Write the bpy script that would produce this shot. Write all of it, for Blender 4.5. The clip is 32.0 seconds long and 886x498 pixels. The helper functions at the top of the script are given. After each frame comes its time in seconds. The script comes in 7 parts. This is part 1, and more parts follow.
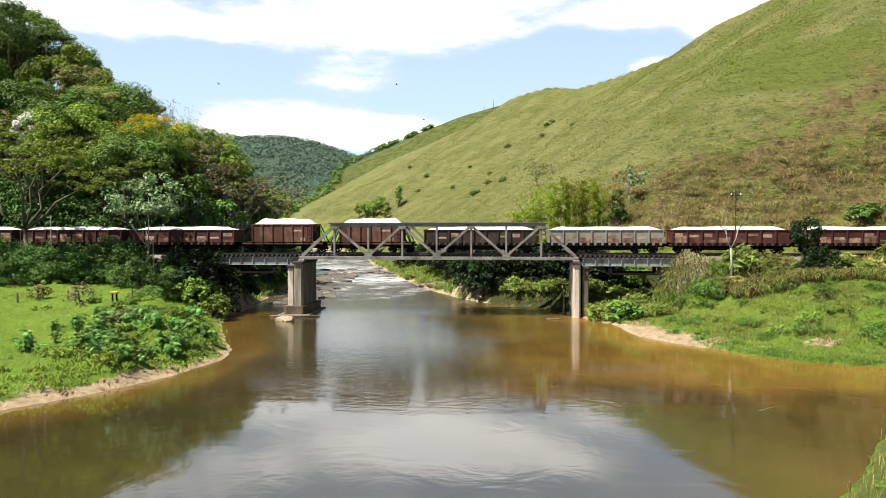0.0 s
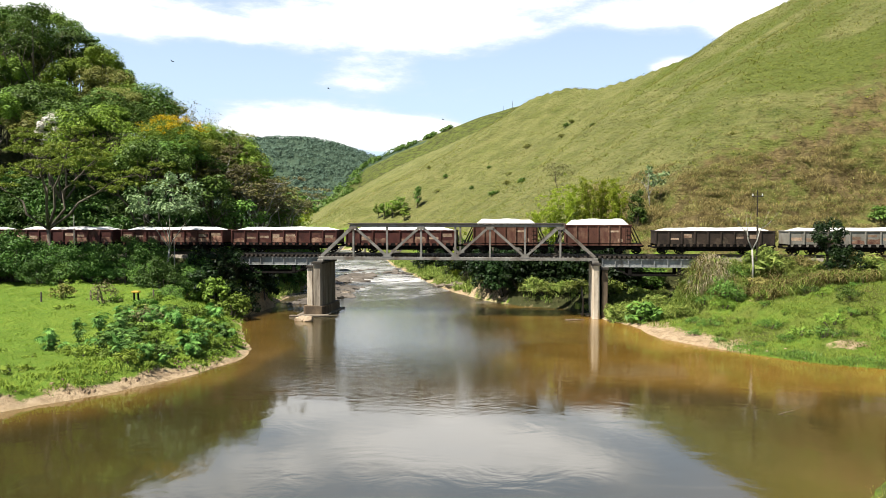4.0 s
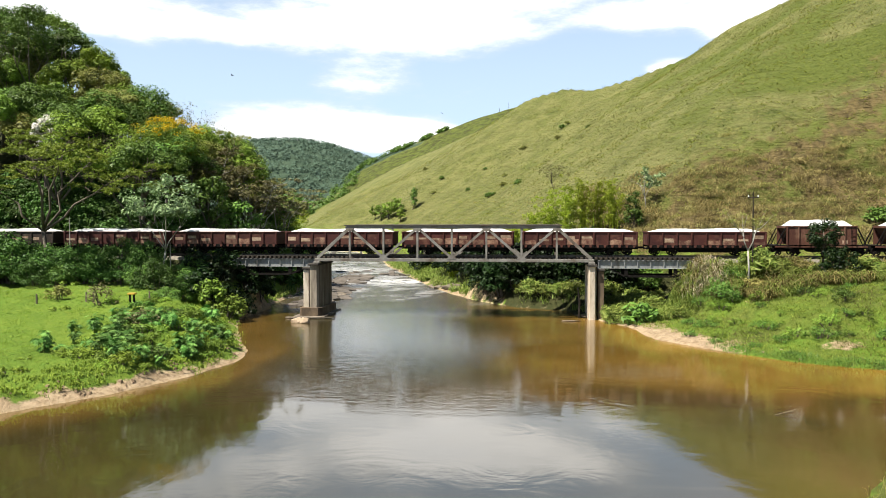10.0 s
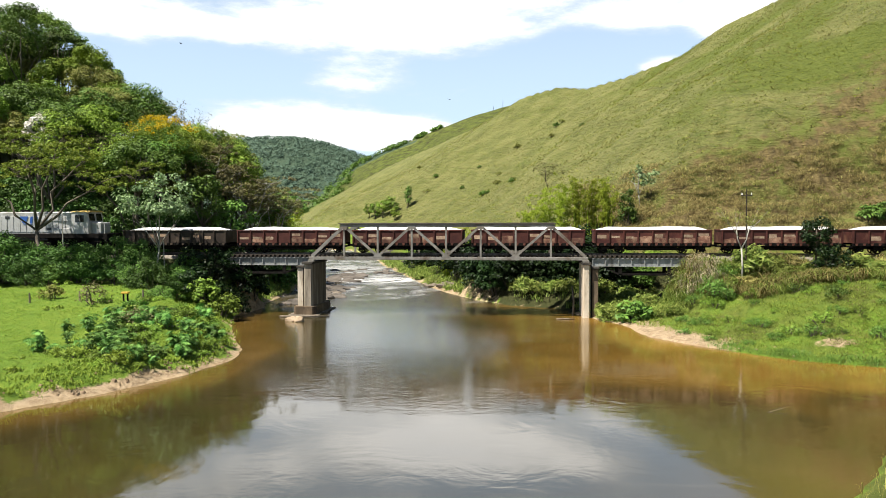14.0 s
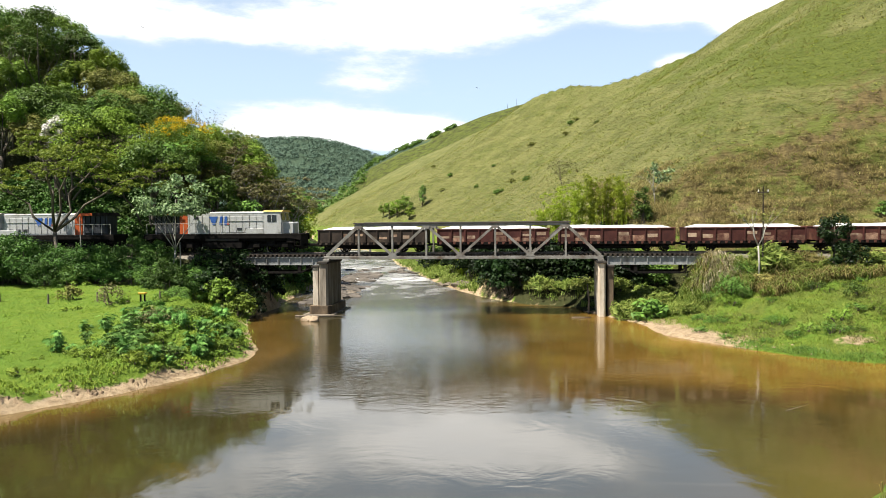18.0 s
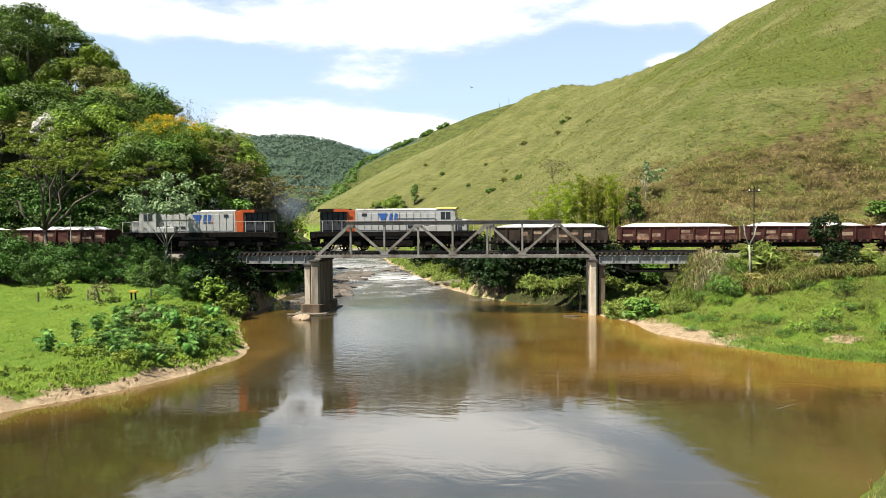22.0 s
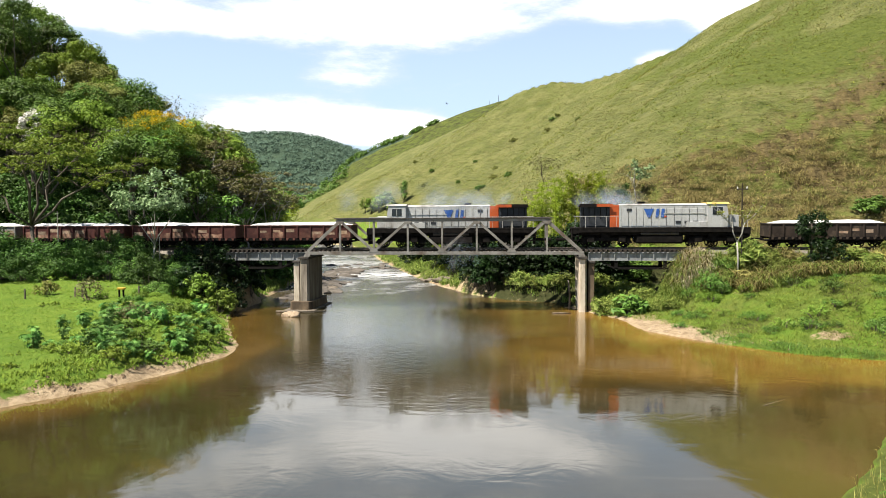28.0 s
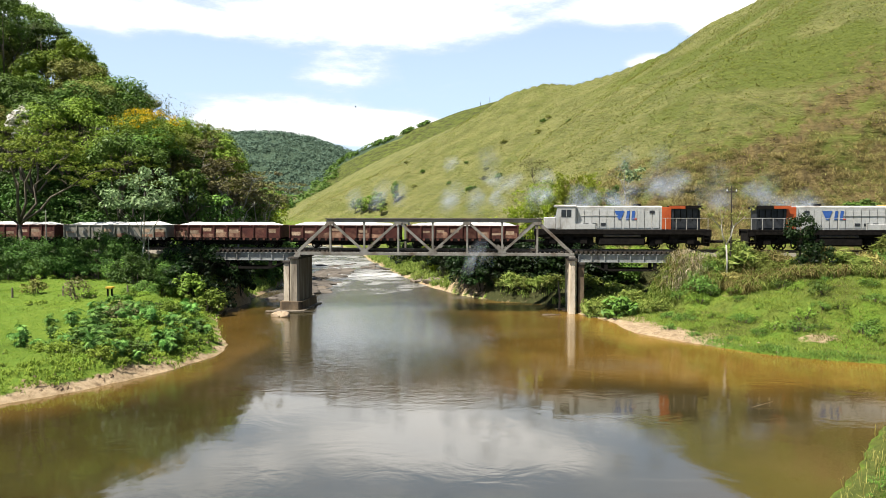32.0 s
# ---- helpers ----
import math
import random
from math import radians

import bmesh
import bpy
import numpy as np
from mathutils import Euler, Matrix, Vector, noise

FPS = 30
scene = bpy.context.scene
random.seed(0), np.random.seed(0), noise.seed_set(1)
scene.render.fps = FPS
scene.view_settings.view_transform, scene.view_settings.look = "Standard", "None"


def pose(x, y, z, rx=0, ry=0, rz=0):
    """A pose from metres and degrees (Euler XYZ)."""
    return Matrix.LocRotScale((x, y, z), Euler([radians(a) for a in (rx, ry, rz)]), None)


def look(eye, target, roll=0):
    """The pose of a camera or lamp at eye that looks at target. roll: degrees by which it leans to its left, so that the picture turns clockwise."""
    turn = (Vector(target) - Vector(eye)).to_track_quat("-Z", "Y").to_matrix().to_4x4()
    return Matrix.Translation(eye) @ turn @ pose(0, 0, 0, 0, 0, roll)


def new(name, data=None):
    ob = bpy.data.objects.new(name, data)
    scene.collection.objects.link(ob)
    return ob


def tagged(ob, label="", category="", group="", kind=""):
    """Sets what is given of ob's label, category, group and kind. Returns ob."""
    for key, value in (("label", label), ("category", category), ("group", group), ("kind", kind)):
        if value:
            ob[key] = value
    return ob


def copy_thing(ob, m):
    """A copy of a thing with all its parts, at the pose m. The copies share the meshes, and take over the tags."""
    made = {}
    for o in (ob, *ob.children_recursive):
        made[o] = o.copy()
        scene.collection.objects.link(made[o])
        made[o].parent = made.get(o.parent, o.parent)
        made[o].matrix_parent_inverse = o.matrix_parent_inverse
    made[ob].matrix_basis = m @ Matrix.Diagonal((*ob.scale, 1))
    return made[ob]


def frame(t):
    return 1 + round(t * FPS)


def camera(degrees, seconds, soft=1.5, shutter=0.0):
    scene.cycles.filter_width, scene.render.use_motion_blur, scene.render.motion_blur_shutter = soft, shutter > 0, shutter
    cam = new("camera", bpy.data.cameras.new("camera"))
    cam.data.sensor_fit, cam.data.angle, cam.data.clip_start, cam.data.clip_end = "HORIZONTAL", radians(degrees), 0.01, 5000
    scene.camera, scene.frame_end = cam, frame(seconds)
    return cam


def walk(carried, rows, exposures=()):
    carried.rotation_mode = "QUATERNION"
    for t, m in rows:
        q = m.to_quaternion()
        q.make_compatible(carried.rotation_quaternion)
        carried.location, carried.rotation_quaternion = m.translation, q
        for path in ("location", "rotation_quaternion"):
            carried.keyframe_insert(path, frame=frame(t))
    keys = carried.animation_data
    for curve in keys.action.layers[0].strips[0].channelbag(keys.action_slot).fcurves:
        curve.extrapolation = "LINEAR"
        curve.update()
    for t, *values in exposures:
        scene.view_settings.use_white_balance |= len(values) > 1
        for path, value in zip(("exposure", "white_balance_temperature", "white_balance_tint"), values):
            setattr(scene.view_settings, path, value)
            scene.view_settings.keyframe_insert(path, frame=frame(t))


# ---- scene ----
# The bridge runs along x with its near truss at y = 0 and its middle at x = 0; the river's surface is z = 0.
EYE = (7.12, -69.26, 8.69)
LENS = 58.5
TURNS = [
    (0.0, 87.736, 0.088, 5.408),
    (0.5, 87.724, 0.000, 5.429),
    (1.0, 87.758, -0.012, 5.614),
    (1.5, 87.769, -0.024, 5.803),
    (2.0, 87.766, -0.027, 6.015),
    (2.5, 87.765, -0.007, 6.256),
    (3.0, 87.763, 0.045, 6.426),
    (3.5, 87.776, 0.021, 6.615),
    (5.5, 87.763, 0.008, 6.987),
    (6.0, 87.794, -0.015, 7.015),
    (6.5, 87.797, -0.016, 6.931),
    (7.0, 87.812, 0.009, 6.878),
    (7.5, 87.810, 0.006, 6.876),
    (8.0, 87.838, -0.002, 6.806),
    (8.5, 87.852, -0.016, 6.698),
    (9.0, 87.886, 0.038, 6.614),
    (9.5, 87.887, 0.055, 6.559),
    (10.0, 87.881, 0.058, 6.503),
    (10.5, 87.857, 0.102, 6.447),
    (11.0, 87.875, 0.194, 6.402),
    (11.5, 87.852, 0.238, 6.338),
    (12.0, 87.819, 0.238, 6.266),
    (12.5, 87.813, 0.321, 6.217),
    (13.0, 87.798, 0.294, 6.181),
    (13.5, 87.789, 0.243, 6.141),
    (14.0, 87.759, 0.144, 6.088),
    (14.5, 87.802, 0.044, 6.163),
    (16.5, 87.726, 0.338, 6.990),
    (17.0, 87.723, 0.392, 7.019),
    (17.5, 87.699, 0.453, 7.098),
    (18.0, 87.696, 0.520, 7.129),
    (18.5, 87.689, 0.558, 7.121),
    (19.0, 87.640, 0.572, 7.014),
    (19.5, 87.608, 0.661, 6.890),
    (20.0, 87.585, 0.681, 6.796),
    (20.5, 87.567, 0.611, 6.742),
    (21.0, 87.566, 0.593, 6.675),
    (21.5, 87.579, 0.456, 6.625),
    (22.0, 87.597, 0.411, 6.557),
    (22.5, 87.617, 0.446, 6.552),
    (23.0, 87.589, 0.389, 6.486),
    (23.5, 87.557, 0.336, 6.429),
    (24.0, 87.578, 0.334, 6.310),
    (24.5, 87.536, 0.274, 6.241),
    (25.0, 87.491, 0.279, 6.162),
    (25.5, 87.478, 0.446, 6.083),
    (27.5, 87.373, 0.332, 5.874),
    (28.0, 87.371, 0.317, 5.802),
    (28.5, 87.391, 0.248, 5.686),
    (29.0, 87.410, 0.180, 5.638),
    (29.5, 87.453, 0.141, 5.587),
    (30.0, 87.452, 0.088, 5.541),
    (30.5, 87.442, 0.048, 5.496),
    (31.0, 87.429, -0.006, 5.353),
    (31.5, 87.425, -0.019, 5.215),
    (32.0, 87.430, -0.059, 5.124),
]
cam = camera(LENS, 32.0, soft=0.6)
walk(cam, [(t, pose(*EYE, rx, ry, rz)) for t, rx, ry, rz in TURNS],
     exposures=[(0.0, 1.50), (32.0, 1.50)])

# ---------- sky and sun ----------
SUN_WAY = Vector((-0.45, -0.32, 1.0)).normalized()     # towards the sun
SUN_HEIGHT = math.asin(SUN_WAY.z)


def make_world():
    world = bpy.data.worlds.new("sky")
    scene.world = world
    world.use_nodes = True
    nt = world.node_tree
    n, ln = nt.nodes, nt.links
    back = n["Background"]
    sky = n.new("ShaderNodeTexSky")
    sky.sky_type, sky.sun_disc = "NISHITA", False
    sky.sun_elevation = SUN_HEIGHT
    sky.sun_rotation = math.atan2(SUN_WAY.x, SUN_WAY.y)
    sky.air_density, sky.dust_density, sky.ozone_density = 0.6, 0.1, 1.2
    co = n.new("ShaderNodeTexCoord")
    # clouds: broad banks, broken up by a flat-lying noise
    flat = n.new("ShaderNodeMapping")
    flat.inputs["Scale"].default_value = (1.6, 1.6, 5.5)
    flat.inputs["Location"].default_value = (0.35, 0.1, 0.2)
    ln.new(co.outputs["Generated"], flat.inputs["Vector"])
    fluff = n.new("ShaderNodeTexNoise")
    fluff.inputs["Scale"].default_value, fluff.inputs["Detail"].default_value = 3.2, 8.0
    fluff.inputs["Roughness"].default_value = 0.62
    ln.new(flat.outputs["Vector"], fluff.inputs["Vector"])
    total = fluff.outputs["Fac"]
    for x, y, z, wide, tall, amount in CLOUD_BANKS:
        away = n.new("ShaderNodeVectorMath")
        away.operation = "SUBTRACT"
        away.inputs[1].default_value = (x, y, z)
        ln.new(co.outputs["Generated"], away.inputs[0])
        shape = n.new("ShaderNodeVectorMath")
        shape.operation = "MULTIPLY"
        shape.inputs[1].default_value = (1 / wide, 1 / wide, 1 / tall)
        ln.new(away.outputs[0], shape.inputs[0])
        size = n.new("ShaderNodeVectorMath")
        size.operation = "LENGTH"
        ln.new(shape.outputs[0], size.inputs[0])
        soft = n.new("ShaderNodeMapRange")
        soft.interpolation_type = "SMOOTHSTEP"
        soft.inputs["From Min"].default_value, soft.inputs["From Max"].default_value = 0.3, 1.15
        soft.inputs["To Min"].default_value, soft.inputs["To Max"].default_value = amount, 0.0
        ln.new(size.outputs["Value"], soft.inputs["Value"])
        add = n.new("ShaderNodeMath")
        add.operation = "ADD"
        ln.new(total, add.inputs[0]), ln.new(soft.outputs[0], add.inputs[1])
        total = add.outputs[0]
    cover = n.new("ShaderNodeMapRange")
    cover.interpolation_type = "SMOOTHSTEP"
    cover.inputs["From Min"].default_value, cover.inputs["From Max"].default_value = 0.60, 0.94
    ln.new(total, cover.inputs["Value"])
    tone = n.new("ShaderNodeMixRGB")
    tone.inputs[1].default_value, tone.inputs[2].default_value = (6.3, 6.8, 7.2, 1), (12.4, 12.4, 12.4, 1)
    deep = n.new("ShaderNodeMapRange")
    deep.inputs["From Min"].default_value, deep.inputs["From Max"].default_value = 0.70, 1.0
    ln.new(total, deep.inputs["Value"]), ln.new(deep.outputs[0], tone.inputs[0])
    # the air whitens towards the horizon
    apart = n.new("ShaderNodeSeparateXYZ")
    ln.new(co.outputs["Generated"], apart.inputs[0])
    low = n.new("ShaderNodeMapRange")
    low.interpolation_type = "SMOOTHSTEP"
    low.inputs["From Min"].default_value, low.inputs["From Max"].default_value = 0.0, 0.72
    low.inputs["To Min"].default_value, low.inputs["To Max"].default_value = 0.85, 0.0
    ln.new(apart.outputs["Z"], low.inputs["Value"])
    haze = n.new("ShaderNodeMixRGB")
    haze.inputs[2].default_value = (5.6, 7.1, 8.7, 1)
    ln.new(low.outputs[0], haze.inputs[0]), ln.new(sky.outputs[0], haze.inputs[1])
    mix = n.new("ShaderNodeMixRGB")
    ln.new(cover.outputs[0], mix.inputs[0])
    ln.new(haze.outputs[0], mix.inputs[1])
    ln.new(tone.outputs[0], mix.inputs[2])
    ln.new(mix.outputs[0], back.inputs["Color"])
    back.inputs["Strength"].default_value = 0.050


# direction, half-width, half-height and amount of the cloud banks
CLOUD_BANKS = [
    (-0.155, 0.958, 0.240, 0.279, 0.061, 0.40),
    (-0.268, 0.957, 0.113, 0.193, 0.041, 0.46),
    (-0.205, 0.962, 0.174, 0.090, 0.032, 0.31),
    (-0.493, 0.839, 0.230, 0.243, 0.036, 0.38),
    (0.165, 0.955, 0.246, 0.157, 0.029, 0.30),
    (0.162, 0.971, 0.177, 0.050, 0.020, 0.40),
    (0.238, 0.943, 0.231, 0.064, 0.036, 0.46),
    (-0.159, 0.982, 0.106, 0.121, 0.025, 0.36),
    (-0.080, 0.955, 0.288, 0.260, 0.040, 0.42),
    (-0.194, 0.913, 0.359, 0.400, 0.093, 0.10),
    (-0.488, 0.822, 0.295, 0.300, 0.057, 0.28),
    (0.088, 0.940, 0.330, 0.190, 0.050, 0.12),
]
make_world()
sun_data = bpy.data.lights.new("sun", "SUN")
sun_data.energy, sun_data.angle, sun_data.color = 5.0, radians(0.53), (1.0, 0.94, 0.84)
sun = new("sun", sun_data)
sun.matrix_world = look(SUN_WAY * 200, (0, 0, 0))


# ---------- materials ----------
COLOUR_SCALE = 0.80       # scales every base colour down against the raised exposure, which deepens shade


def ramp_mix(nt, fac, a, b):
    m = nt.nodes.new("ShaderNodeMixRGB")
    if isinstance(fac, float):
        m.inputs[0].default_value = fac
    else:
        nt.links.new(fac, m.inputs[0])
    for k, c in ((1, a), (2, b)):
        if isinstance(c, tuple):
            m.inputs[k].default_value = (*(COLOUR_SCALE * v for v in c), 1)
        else:
            nt.links.new(c, m.inputs[k])
    return m.outputs[0]


def noise_at(nt, where, scale, detail=4.0, rough=0.6, low=0.35, high=0.65):
    t = nt.nodes.new("ShaderNodeTexNoise")
    t.inputs["Scale"].default_value, t.inputs["Detail"].default_value = scale, detail
    t.inputs["Roughness"].default_value = rough
    nt.links.new(where, t.inputs["Vector"])
    r = nt.nodes.new("ShaderNodeMapRange")
    r.inputs["From Min"].default_value, r.inputs["From Max"].default_value = low, high
    nt.links.new(t.outputs["Fac"], r.inputs["Value"])
    return r.outputs[0]


def surface(name, c1, c2, scale=2.0, rough=0.7, metal=0.0, bump=0.2, fine=25.0, stain=None, stain_amount=0.5,
            vary=0.0, stretch=(1, 1, 1), spec=0.22, stain_scale=0.8):
    """A surface with a broad and a fine variation of colour, stains, and relief."""
    m = bpy.data.materials.new(name)
    m.use_nodes = True
    nt = m.node_tree
    bs = nt.nodes["Principled BSDF"]
    co = nt.nodes.new("ShaderNodeTexCoord")
    mp = nt.nodes.new("ShaderNodeMapping")
    mp.inputs["Scale"].default_value = stretch
    nt.links.new(co.outputs["Object"], mp.inputs["Vector"])
    w = mp.outputs[0]
    col = ramp_mix(nt, noise_at(nt, w, scale), c1, c2)
    tint = tuple(0.55 * v for v in c1)
    col = ramp_mix(nt, noise_at(nt, w, fine, 3, 0.6, 0.5, 0.85), col, tint)
    if stain:
        col = ramp_mix(nt, noise_at(nt, w, stain_scale, 6, 0.65, 0.62 - 0.25 * stain_amount, 0.72), col, stain)
    if vary:
        info = nt.nodes.new("ShaderNodeObjectInfo")
        hsv = nt.nodes.new("ShaderNodeHueSaturation")
        r = nt.nodes.new("ShaderNodeMapRange")
        r.inputs["To Min"].default_value, r.inputs["To Max"].default_value = 1 - vary, 1 + vary
        nt.links.new(info.outputs["Random"], r.inputs["Value"])
        nt.links.new(r.outputs[0], hsv.inputs["Value"])
        nt.links.new(col, hsv.inputs["Color"])
        col = hsv.outputs[0]
    nt.links.new(col, bs.inputs["Base Color"])
    bs.inputs["Roughness"].default_value, bs.inputs["Metallic"].default_value = rough, metal
    bs.inputs["Specular IOR Level"].default_value = spec
    if bump:
        b = nt.nodes.new("ShaderNodeBump")
        b.inputs["Strength"].default_value, b.inputs["Distance"].default_value = bump, 0.03
        nt.links.new(noise_at(nt, w, fine * 0.7, 5, 0.65, 0.2, 0.8), b.inputs["Height"])
        nt.links.new(b.outputs[0], bs.inputs["Normal"])
    return m


def foliage(name, dark, light, sheen=0.5, vary=0.42, through_light=0.16):
    """Leaves: each leaf and each plant a little different; light passes through."""
    m = bpy.data.materials.new(name)
    m.use_nodes = True
    nt = m.node_tree
    bs = nt.nodes["Principled BSDF"]
    out = nt.nodes["Material Output"]
    geo = nt.nodes.new("ShaderNodeNewGeometry")
    info = nt.nodes.new("ShaderNodeObjectInfo")
    col = ramp_mix(nt, geo.outputs["Random Per Island"], dark, light)
    hsv = nt.nodes.new("ShaderNodeHueSaturation")
    for source, sock, lo, hi in ((info.outputs["Random"], "Value", 1 - vary, 1 + vary),
                                 (info.outputs["Random"], "Hue", 0.494, 0.518)):
        r = nt.nodes.new("ShaderNodeMapRange")
        r.inputs["To Min"].default_value, r.inputs["To Max"].default_value = lo, hi
        nt.links.new(source, r.inputs["Value"])
        nt.links.new(r.outputs[0], hsv.inputs[sock])
    nt.links.new(col, hsv.inputs["Color"])
    nt.links.new(hsv.outputs[0], bs.inputs["Base Color"])
    bs.inputs["Roughness"].default_value = sheen
    bs.inputs["Specular IOR Level"].default_value = 0.12
    tr = nt.nodes.new("ShaderNodeBsdfTranslucent")
    nt.links.new(hsv.outputs[0], tr.inputs["Color"])
    mx = nt.nodes.new("ShaderNodeMixShader")
    mx.inputs[0].default_value = through_light
    nt.links.new(bs.outputs[0], mx.inputs[1]), nt.links.new(tr.outputs[0], mx.inputs[2])
    nt.links.new(mx.outputs[0], out.inputs["Surface"])
    return m


def ground_surface():
    """Pasture, dry hillside, leaf litter and bare bank in one sheet, told apart by the sheet's cover attributes."""
    m = bpy.data.materials.new("ground_cover")
    m.use_nodes = True
    nt = m.node_tree
    bs = nt.nodes["Principled BSDF"]
    co = nt.nodes.new("ShaderNodeTexCoord")
    w = co.outputs["Object"]

    def cover(name):
        a = nt.nodes.new("ShaderNodeAttribute")
        a.attribute_name = name
        return a.outputs["Fac"]

    def weigh(mask, nz, lo=0.35, hi=0.65):
        add = nt.nodes.new("ShaderNodeMath")
        add.operation = "ADD"
        sub = nt.nodes.new("ShaderNodeMath")
        sub.operation, sub.inputs[1].default_value = "MULTIPLY_ADD", 0.6
        sub.inputs[2].default_value = -0.3
        nt.links.new(nz, sub.inputs[0])
        nt.links.new(mask, add.inputs[0]), nt.links.new(sub.outputs[0], add.inputs[1])
        r = nt.nodes.new("ShaderNodeMapRange")
        r.inputs["From Min"].default_value, r.inputs["From Max"].default_value = lo, hi
        nt.links.new(add.outputs[0], r.inputs["Value"])
        return r.outputs[0]

    n_big = noise_at(nt, w, 0.045, 5, 0.6, 0.35, 0.68)
    n_mid = noise_at(nt, w, 0.35, 5, 0.65, 0.3, 0.7)
    n_fine = noise_at(nt, w, 2.2, 5, 0.7, 0.3, 0.7)
    lush = ramp_mix(nt, n_mid, (0.100, 0.165, 0.016), (0.190, 0.245, 0.030))
    lush = ramp_mix(nt, n_fine, (0.095, 0.175, 0.018), lush)
    hill = ramp_mix(nt, n_mid, (0.0923, 0.1288, 0.0174), (0.1495, 0.1567, 0.0368))
    hill = ramp_mix(nt, n_big, hill, ramp_mix(nt, n_mid, (0.1718, 0.1567, 0.0603), (0.1241, 0.1428, 0.0335)))
    # dark lines of cattle treads along the slope
    tread = nt.nodes.new("ShaderNodeMapping")
    tread.inputs["Scale"].default_value = (0.22, 0.22, 1.5)
    nt.links.new(w, tread.inputs["Vector"])
    hill = ramp_mix(nt, noise_at(nt, tread.outputs[0], 1.0, 5, 0.7, 0.5, 0.72), hill, (0.0605, 0.0697, 0.0147))
    hill = ramp_mix(nt, noise_at(nt, w, 0.8, 6, 0.8, 0.5, 0.72), hill, (0.0477, 0.0661, 0.0121))
    hill = ramp_mix(nt, noise_at(nt, w, 2.6, 6, 0.85, 0.46, 0.62), hill, (0.0381, 0.0523, 0.0100))
    hill = ramp_mix(nt, noise_at(nt, w, 0.16, 5, 0.7, 0.42, 0.60), hill, ramp_mix(nt, n_fine, (0.1908, 0.1741, 0.0670), (0.1209, 0.1393, 0.0335)))
    mat = nt.nodes.new("ShaderNodeMapping")
    mat.inputs["Scale"].default_value = (0.9, 0.35, 0.35)
    nt.links.new(w, mat.inputs["Vector"])
    scrub = ramp_mix(nt, noise_at(nt, mat.outputs[0], 1.6, 6, 0.7, 0.3, 0.7), (0.055, 0.041, 0.017), (0.200, 0.152, 0.062))
    scrub = ramp_mix(nt, noise_at(nt, w, 0.22, 5, 0.7, 0.46, 0.62), scrub, (0.115, 0.135, 0.028))
    sand = ramp_mix(nt, n_fine, (0.28, 0.20, 0.115), (0.47, 0.365, 0.235))
    sand = ramp_mix(nt, noise_at(nt, w, 1.2, 5, 0.7, 0.5, 0.75), sand, (0.1152, 0.0684, 0.036))
    hill = ramp_mix(nt, noise_at(nt, w, 5.0, 6, 0.85, 0.50, 0.68), hill, (0.245, 0.235, 0.10))
    # dark leaf litter; behind the bridge and on the second ridge it imitates shade
    litter_shade = ramp_mix(nt, n_fine, (0.0252, 0.0324, 0.0086), (0.054, 0.054, 0.018))
    col = ramp_mix(nt, weigh(cover("hill"), n_mid), lush, hill)
    col = ramp_mix(nt, weigh(cover("green"), n_mid, 0.3, 0.9), col, ramp_mix(nt, n_fine, (0.060, 0.082, 0.014), (0.128, 0.148, 0.027)))
    col = ramp_mix(nt, weigh(cover("scrub"), n_mid), col, scrub)
    col = ramp_mix(nt, weigh(cover("wood"), n_mid), col, litter_shade)
    # ground of the far woods tinted bluish to imitate haze
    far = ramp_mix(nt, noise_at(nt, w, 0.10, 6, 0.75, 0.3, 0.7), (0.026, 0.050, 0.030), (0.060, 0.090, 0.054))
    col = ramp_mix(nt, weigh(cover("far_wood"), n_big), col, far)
    col = ramp_mix(nt, weigh(cover("sand"), n_fine), col, sand)
    nt.links.new(col, bs.inputs["Base Color"])
    bs.inputs["Roughness"].default_value = 0.92
    bs.inputs["Specular IOR Level"].default_value = 0.15
    b = nt.nodes.new("ShaderNodeBump")
    b.inputs["Strength"].default_value, b.inputs["Distance"].default_value = 0.9, 0.35
    nt.links.new(noise_at(nt, w, 0.9, 8, 0.75, 0.2, 0.8), b.inputs["Height"])
    # trodden ledges round the hill
    ledge = nt.nodes.new("ShaderNodeBump")
    ledge.inputs["Distance"].default_value = 0.55
    nt.links.new(cover("hill"), ledge.inputs["Strength"])
    nt.links.new(noise_at(nt, tread.outputs[0], 1.0, 5, 0.7, 0.25, 0.75), ledge.inputs["Height"])
    nt.links.new(b.outputs[0], ledge.inputs["Normal"])
    nt.links.new(ledge.outputs[0], bs.inputs["Normal"])
    return m


